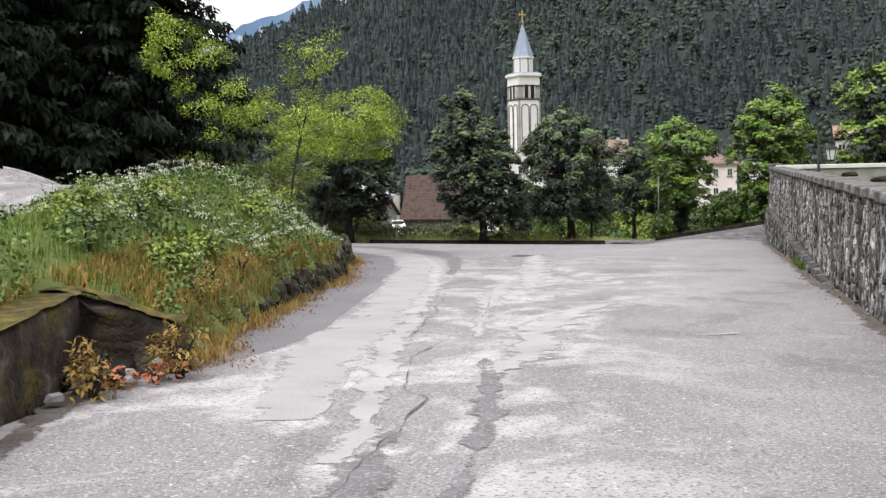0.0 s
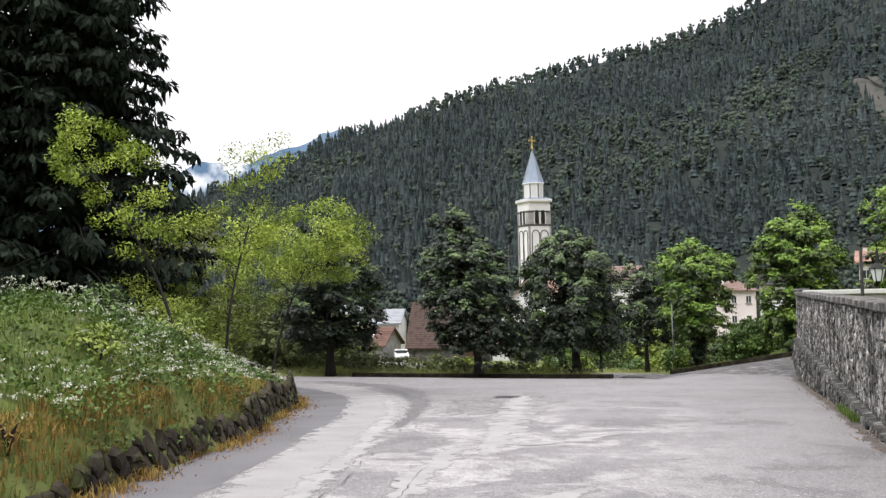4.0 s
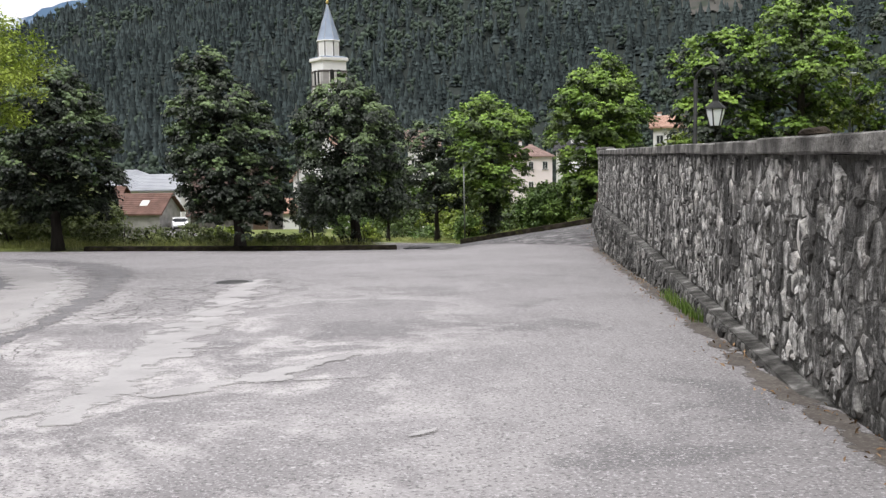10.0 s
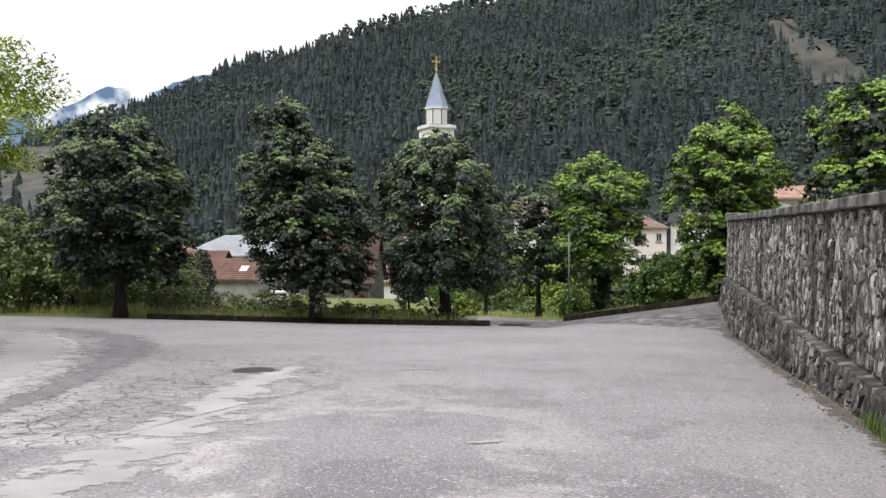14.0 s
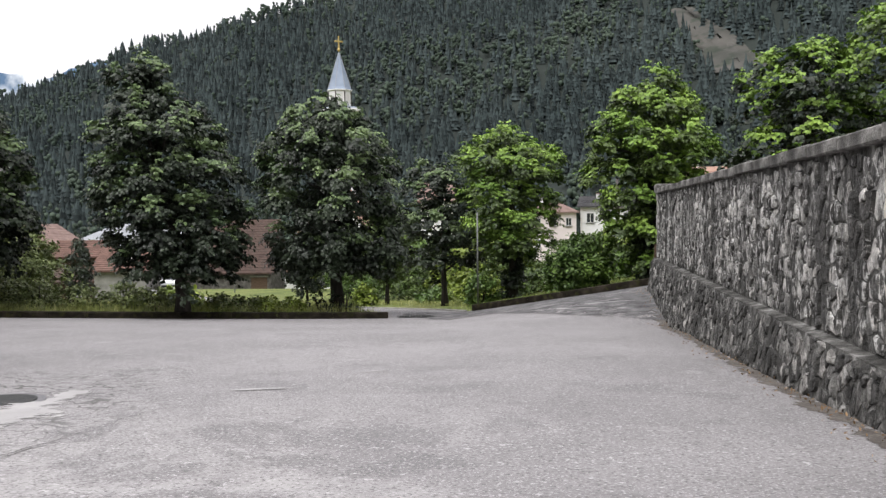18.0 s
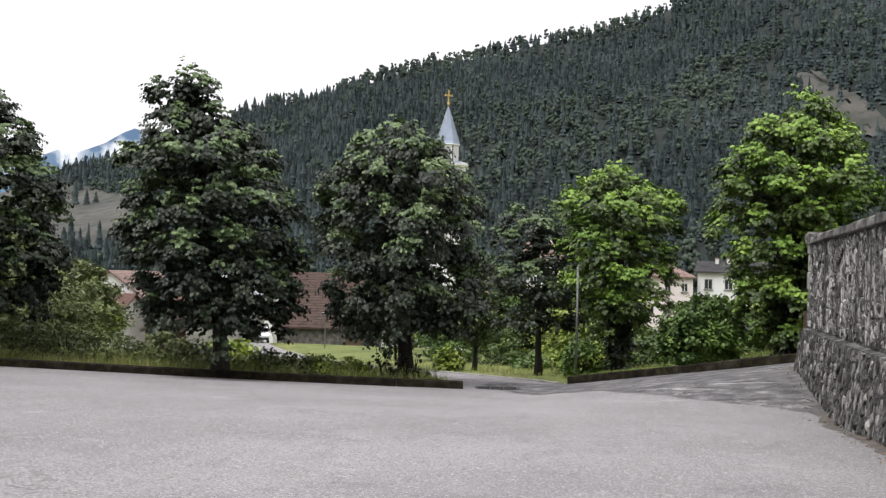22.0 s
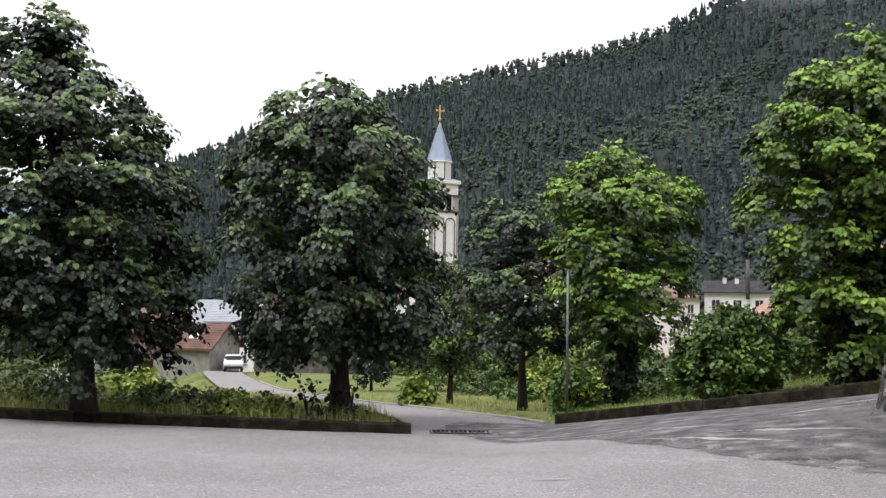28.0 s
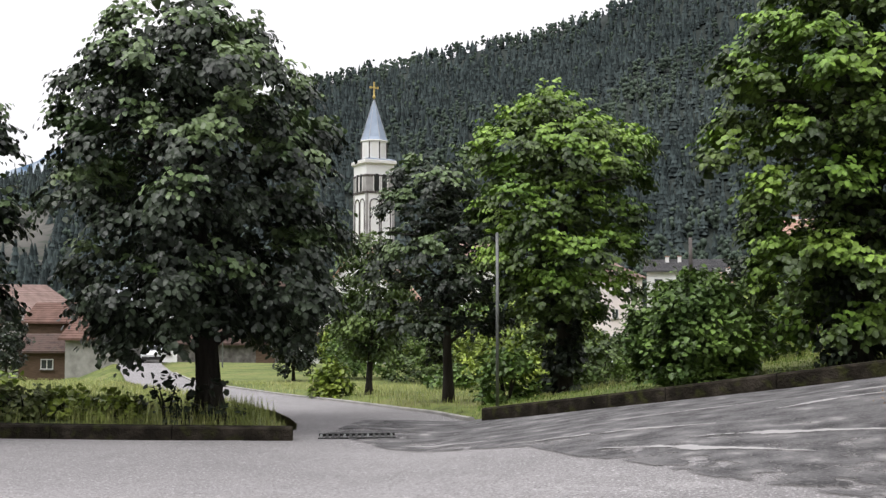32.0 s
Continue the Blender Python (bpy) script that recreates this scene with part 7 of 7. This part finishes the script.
def slope_r(az, el):
    """Distance at which the mountainside shows at that height angle."""
    for r in range(int(HILL_FOOT) + 4, int(HILL_TOP), 4):
        if math.degrees(math.atan2(hill_z(r * math.sin(radians(az)), r * math.cos(radians(az))) - 14, r)) > el:
            return r
    return HILL_TOP - 6


def slope_patch(name, cells, label):
    rows = []
    for line in cells:
        row = []
        for az, el in line:
            r = slope_r(az, el)
            x, y = r * math.sin(radians(az)), r * math.cos(radians(az))
            row.append((x, y, land(x, y) + 1.2))
        rows.append(row)
    tagged(new(name, mesh_from(name, *ground_strip(rows), M_SCREE, True)), label, "scree", kind="structure")


slope_patch("scree_slope", [[(8.7 + 3.3 * u + (v - 0.5) * (1.3 + 2.2 * u) + 0.4 * noise.noise((u * 5, v * 9, 0)), 10.9 - 3.6 * u) for v in np.linspace(0, 1, 9)] for u in np.linspace(0, 1, 20)], "bare grey scree scar on the wooded slope")
slope_patch("bare_cutting", [[(-37 + 9.8 * u, 0.9 + (3.4 - 0.9 * max(0, u - 0.7) / 0.3) * v + 0.3 * noise.noise((u * 5, v * 5, 2))) for v in np.linspace(0, 1, 6)] for u in np.linspace(0, 1, 12)], "bare grey earth cutting at the foot of the hills")

# ---- road surface: patches, cracks, manhole; then the wall stones ----
worn(M_LAYER_DARK, 0.5)
M_GRIT = M_DIRT.copy()
worn(M_GRIT, 0.5)
worn(M_LAYER_PALE, 0.5)
worn(M_ASPHALT_MID, 0.75)
layer("dark_strip", [(-4.85, 8.7), (-5.05, 10.4), (-5.9, 14.4), (-7.0, 19.4), (-8.05, 24), (-9.45, 28.6), (-11.3, 32.45), (-12.4, 34.2), (-14.2, 36.4), (-17.2, 38.8), (-22, 41)], [(0, 0.25), (0.06, 1.3), (0.4, 1.5), (0.6, 1.7), (0.8, 1.7), (1, 1.3)], 0.006, M_ASPHALT_DARK, "darker asphalt strip along the bank", seed=1, ragged=0.05)
layer("lane_band", [(-2.9, 6.5), (-3.9, 10), (-4.35, 13.6), (-5.45, 18.6), (-6.25, 21.75), (-6.85, 24.6), (-8.5, 30), (-9.9, 33), (-11.8, 36.2), (-13.3, 38), (-15, 39.6), (-18.5, 41.3), (-25, 43)], [(0, 0.5), (0.1, 1.1), (0.5, 1.6), (1, 2.2)], 0.008, M_ASPHALT_MID, "paler band of asphalt round the bend", seed=2)
layer("pale_edge", [(-2.1, 5.4), (-2.3, 6.6), (-2.75, 8.2), (-3.45, 11.2), (-3.95, 13.65), (-4.95, 18.58), (-5.75, 21.75), (-6.45, 24.6), (-7.4, 27.8), (-8.4, 30.6), (-9.4, 32.9), (-11.1, 36.2), (-12.2, 37.9), (-13.7, 39.3), (-15.4, 40.5)], [(0, 0.4), (0.15, 0.75), (0.6, 0.7), (1, 0.6)], 0.01, M_LAYER_PALE, "pale worn edge of the asphalt", seed=3, wander=0.08)
layer("dark_patch", [(-5.6, 22.5), (-6.0, 25), (-6.7, 27.7), (-7.2, 29.5), (-7.95, 31.7), (-9.8, 36.3), (-12.3, 39.8), (-15, 42)], [(0, 0.4), (0.2, 0.8), (0.4, 1.2), (0.6, 1.7), (0.8, 2.2), (1, 1.0)], 0.009, M_LAYER_DARK, "darker asphalt round the outside of the bend", seed=28, across=6)
layer("pale_patch", [(-2.5, 11.4), (-3.2, 15.5), (-3.65, 19.5)], [(0, 0.3), (0.5, 0.7), (1, 0.9)], 0.011, M_LAYER_PALE, "pale worn patch", seed=16, across=6)
layer("pale_patch", [(-1.85, 8.8), (-1.65, 10.2), (-1.8, 12), (-1.7, 14.2), (-1.2, 16)], [(0, 0.5), (0.3, 1.3), (0.7, 1.2), (1, 0.5)], 0.012, M_LAYER_PALE, "pale worn patch", seed=17, across=6)
layer("dark_patch", [(-1.75, 4.4), (-1.9, 5.3), (-2.0, 6.3)], [(0, 0.7), (0.6, 0.5), (1, 0.15)], 0.013, M_LAYER_DARK, "rough dark asphalt along the crack", seed=18, across=6)
layer("gutter_grit", gutter, [(0, 0.7), (0.8, 0.6), (1, 0.5)], 0.012, M_GRIT, "brown grit in the gutter", seed=23, across=6)
layer("wall_grit", [(wall_foot(gy) - 0.1, gy) for gy in range(6, 52, 3)], 0.5, 0.007, M_GRIT, "reddish grit washed against the wall", seed=19, across=6)
layer("pale_patch", [(-3.0, 19.0), (-3.5, 22.4), (-3.75, 24.8), (-4.2, 27.5), (-4.7, 30.2), (-5.0, 32.8)], [(0, 0.7), (0.25, 1.7), (0.6, 1.7), (0.85, 1.5), (1, 0.5)], 0.009, M_LAYER_PALE, "pale repaired patch before the manhole", seed=6, across=6)
layer("pale_streak", [(-2.7, 20.0), (-2.0, 21.0), (-1.3, 22.3)], [(0, 0.3), (0.5, 0.9), (1, 0.3)], 0.012, M_LAYER_PALE, "pale worn streak", seed=7)
rows = []
for jx in np.arange(-4.2, 24.1, 0.3):
    lo, hi = lerp_table(jx, [(-4.2, 55.4), (-2.6, 53.2), (-0.6, 51.3), (0.0, 49.8), (0.7, 48.8), (1.6, 47.8), (3.0, 46.6), (3.85, 46.0), (4.0, 51.4), (24, 49.5)]), (58.3 if jx < -1.8 else kerb_right(jx) - 0.01)
    lo += 0.35 * noise.noise((jx * 0.9, 0, 3))
    rows.append([(jx, lo + (hi - lo) * k / 14, paved_z(jx, lo + (hi - lo) * k / 14) + 0.016) for k in range(15)])
jv, jf = ground_strip(rows)
junction = mesh_from("junction_asphalt", jv, [q[::-1] for q in jf], M_STREAKY, True)
juv = junction.uv_layers.new(name="across")
for lp in junction.loops:
    juv.data[lp.index].uv = (0.5 * (lp.vertex_index % 15) / 14 * min(1, (lp.vertex_index // 15) * 0.3 / 3.0), 0)
worn(M_STREAKY, 0.8)
part("junction_asphalt", junction, M_STREAKY, road, "dark streaky asphalt where the road bends").visible_shadow = False
for k, (ax, ay, bx, by) in enumerate(((1.2, 50.4, 3.2, 49.6), (2.4, 51.7, 3.7, 51.9), (-0.8, 51.9, 1.6, 51.2), (0.2, 50.2, 2.2, 49.0), (3.0, 52.6, 5.2, 52.2), (0.6, 53.4, 2.6, 52.8), (-2.6, 53.6, -1.2, 53.0))):
    layer("pale_streak", [(ax, ay), ((ax + bx) / 2, (ay + by) / 2 + 0.1), (bx, by)], [(0, 0.05), (0.4, 0.4), (1, 0.05)], 0.024, M_LAYER_PALE, "pale worn streak", seed=70 + k, wander=0.1)
layer("tar_band", [(-1.15, 4.2), (-1.26, 5.3), (-1.38, 6.4), (-1.55, 7.4), (-1.75, 8.5), (-2.05, 9.7)], [(0, 0.25), (0.5, 0.42), (1, 0.22)], 0.012, M_LAYER_DARK, "dark tarred repair", seed=5)
for k, line in enumerate(([(-1.79, 4.4), (-1.94, 5.28), (-1.98, 6.5), (-2.12, 7.48), (-2.44, 7.97), (-2.82, 9.81), (-2.9, 10.58), (-3.28, 11.2), (-3.67, 13.65), (-4.65, 18.6)], [(-2.9, 13.6), (-3.2, 15.5), (-3.5, 17.5)],
                          [(-4.6, 24.5), (-3.9, 28.2), (-3.4, 31.6)], [(-6.9, 22.5), (-5.6, 26.5), (-5.9, 30)], [(1.3, 26.7), (1.5, 26.68), (1.72, 26.73)], [(2.25, 27.05), (2.5, 26.95), (2.72, 26.92)], [(-4.9, 33.4), (-4.4, 33.9), (-3.9, 34.6)])):
    part("crack", ribbon(line, [(0, 0.011), (0.5, 0.009), (1, 0.004)], paved_z, 0.014, 0.04, 0.014, 2, 20 + k, 0.09), M_CRACK, road, "dark open crack in the asphalt")
for k, (px_, py_, pl) in enumerate(((-2.95, 33.0, 0.8), (-0.85, 26.1, 0.45), (-1.9, 35.0, 0.35), (-1.2, 20.9, 0.9), (0.4, 12.1, 0.5), (-0.3, 18.8, 0.2), (-0.9, 46.0, 0.5))):
    layer("pale_mark", [(px_ - pl / 2, py_ - 0.12), (px_, py_), (px_ + pl / 2, py_ + 0.16)], [(0, 0.05), (0.5, 0.22), (1, 0.05)], 0.016, M_LAYER_PALE, "pale scuff on the asphalt", 0.08, 3, 40 + k)
part("crack", ribbon([(-8.4, 43.38), (-8.15, 43.46), (-7.95, 43.42), (-7.6, 43.57)], [(0, 0.03), (0.5, 0.055), (1, 0.03)], paved_z, 0.02, 0.04, 0.03, 3, 61, 0.05), M_CRACK, road, "dark open crack in the asphalt")
for ax, ay, bx, by in ((-10.06, 43.36, -9.83, 43.61), (-6.28, 39.94, -6.15, 40.16)):
    layer("pale_mark", [(ax, ay), ((ax + bx) / 2, (ay + by) / 2), (bx, by)], [(0, 0.04), (0.5, 0.16), (1, 0.04)], 0.02, M_LAYER_PALE, "pale scuff on the asphalt", 0.04, 3, 62)
grate = thing("drain_grate", -3.56, 54.97, road_z(-3.56, 54.97) + 0.024, "dark slotted iron channel grate across the mouth of the lane", "drain grate", rz=13)
for gy_ in (-0.24, 0.2):
    part("rail", box(-0.62, 0.62, gy_, gy_ + 0.04, -0.03, 0.012, 0.004), M_IRON, grate)
for k in range(13):
    part("bar", box(-0.6 + k * 0.095, -0.56 + k * 0.095, -0.198, 0.198, -0.03, 0.008), M_GALV if k % 4 == 0 else M_IRON, grate)
cov = thing("manhole_cover", -5.36, 31.85, paved_z(-5.36, 31.85) + 0.004, "dark iron manhole cover set in the asphalt", "manhole cover")
part("frame", tube([(0, 0, -0.05), (0, 0, 0.008)], [0.42, 0.42], 24), M_ASPHALT_DARK, cov)
part("lid", tube([(0, 0, -0.02), (0, 0, 0.016)], [0.34, 0.33], 24), M_IRON, cov)
far_geo = []
near = [w for w in wall_stones if 12.0 < w[0][0] < 26.0 and w[0][1] > -0.45]
near = near[:300]
chosen = {w[0] for w in near}
for w in near:
    part("stone", (w[1][0], w[1][1]), M_STONE, cemetery_wall)
for sname, smat, pick in (("stones", M_STONE_JOINED, lambda c: c[1] > LEDGE), ("plinth_stones", M_STONE_PLINTH, lambda c: c[1] <= LEDGE)):
    verts, faces = [], []
    for c, (v_, f_) in wall_stones:
        if pick(c) and c not in chosen:
            k = len(verts)
            verts += v_
            faces += [tuple(i + k for i in q) for q in f_]
    tagged(part(sname, (verts, faces), smat, cemetery_wall), kind="stuff")
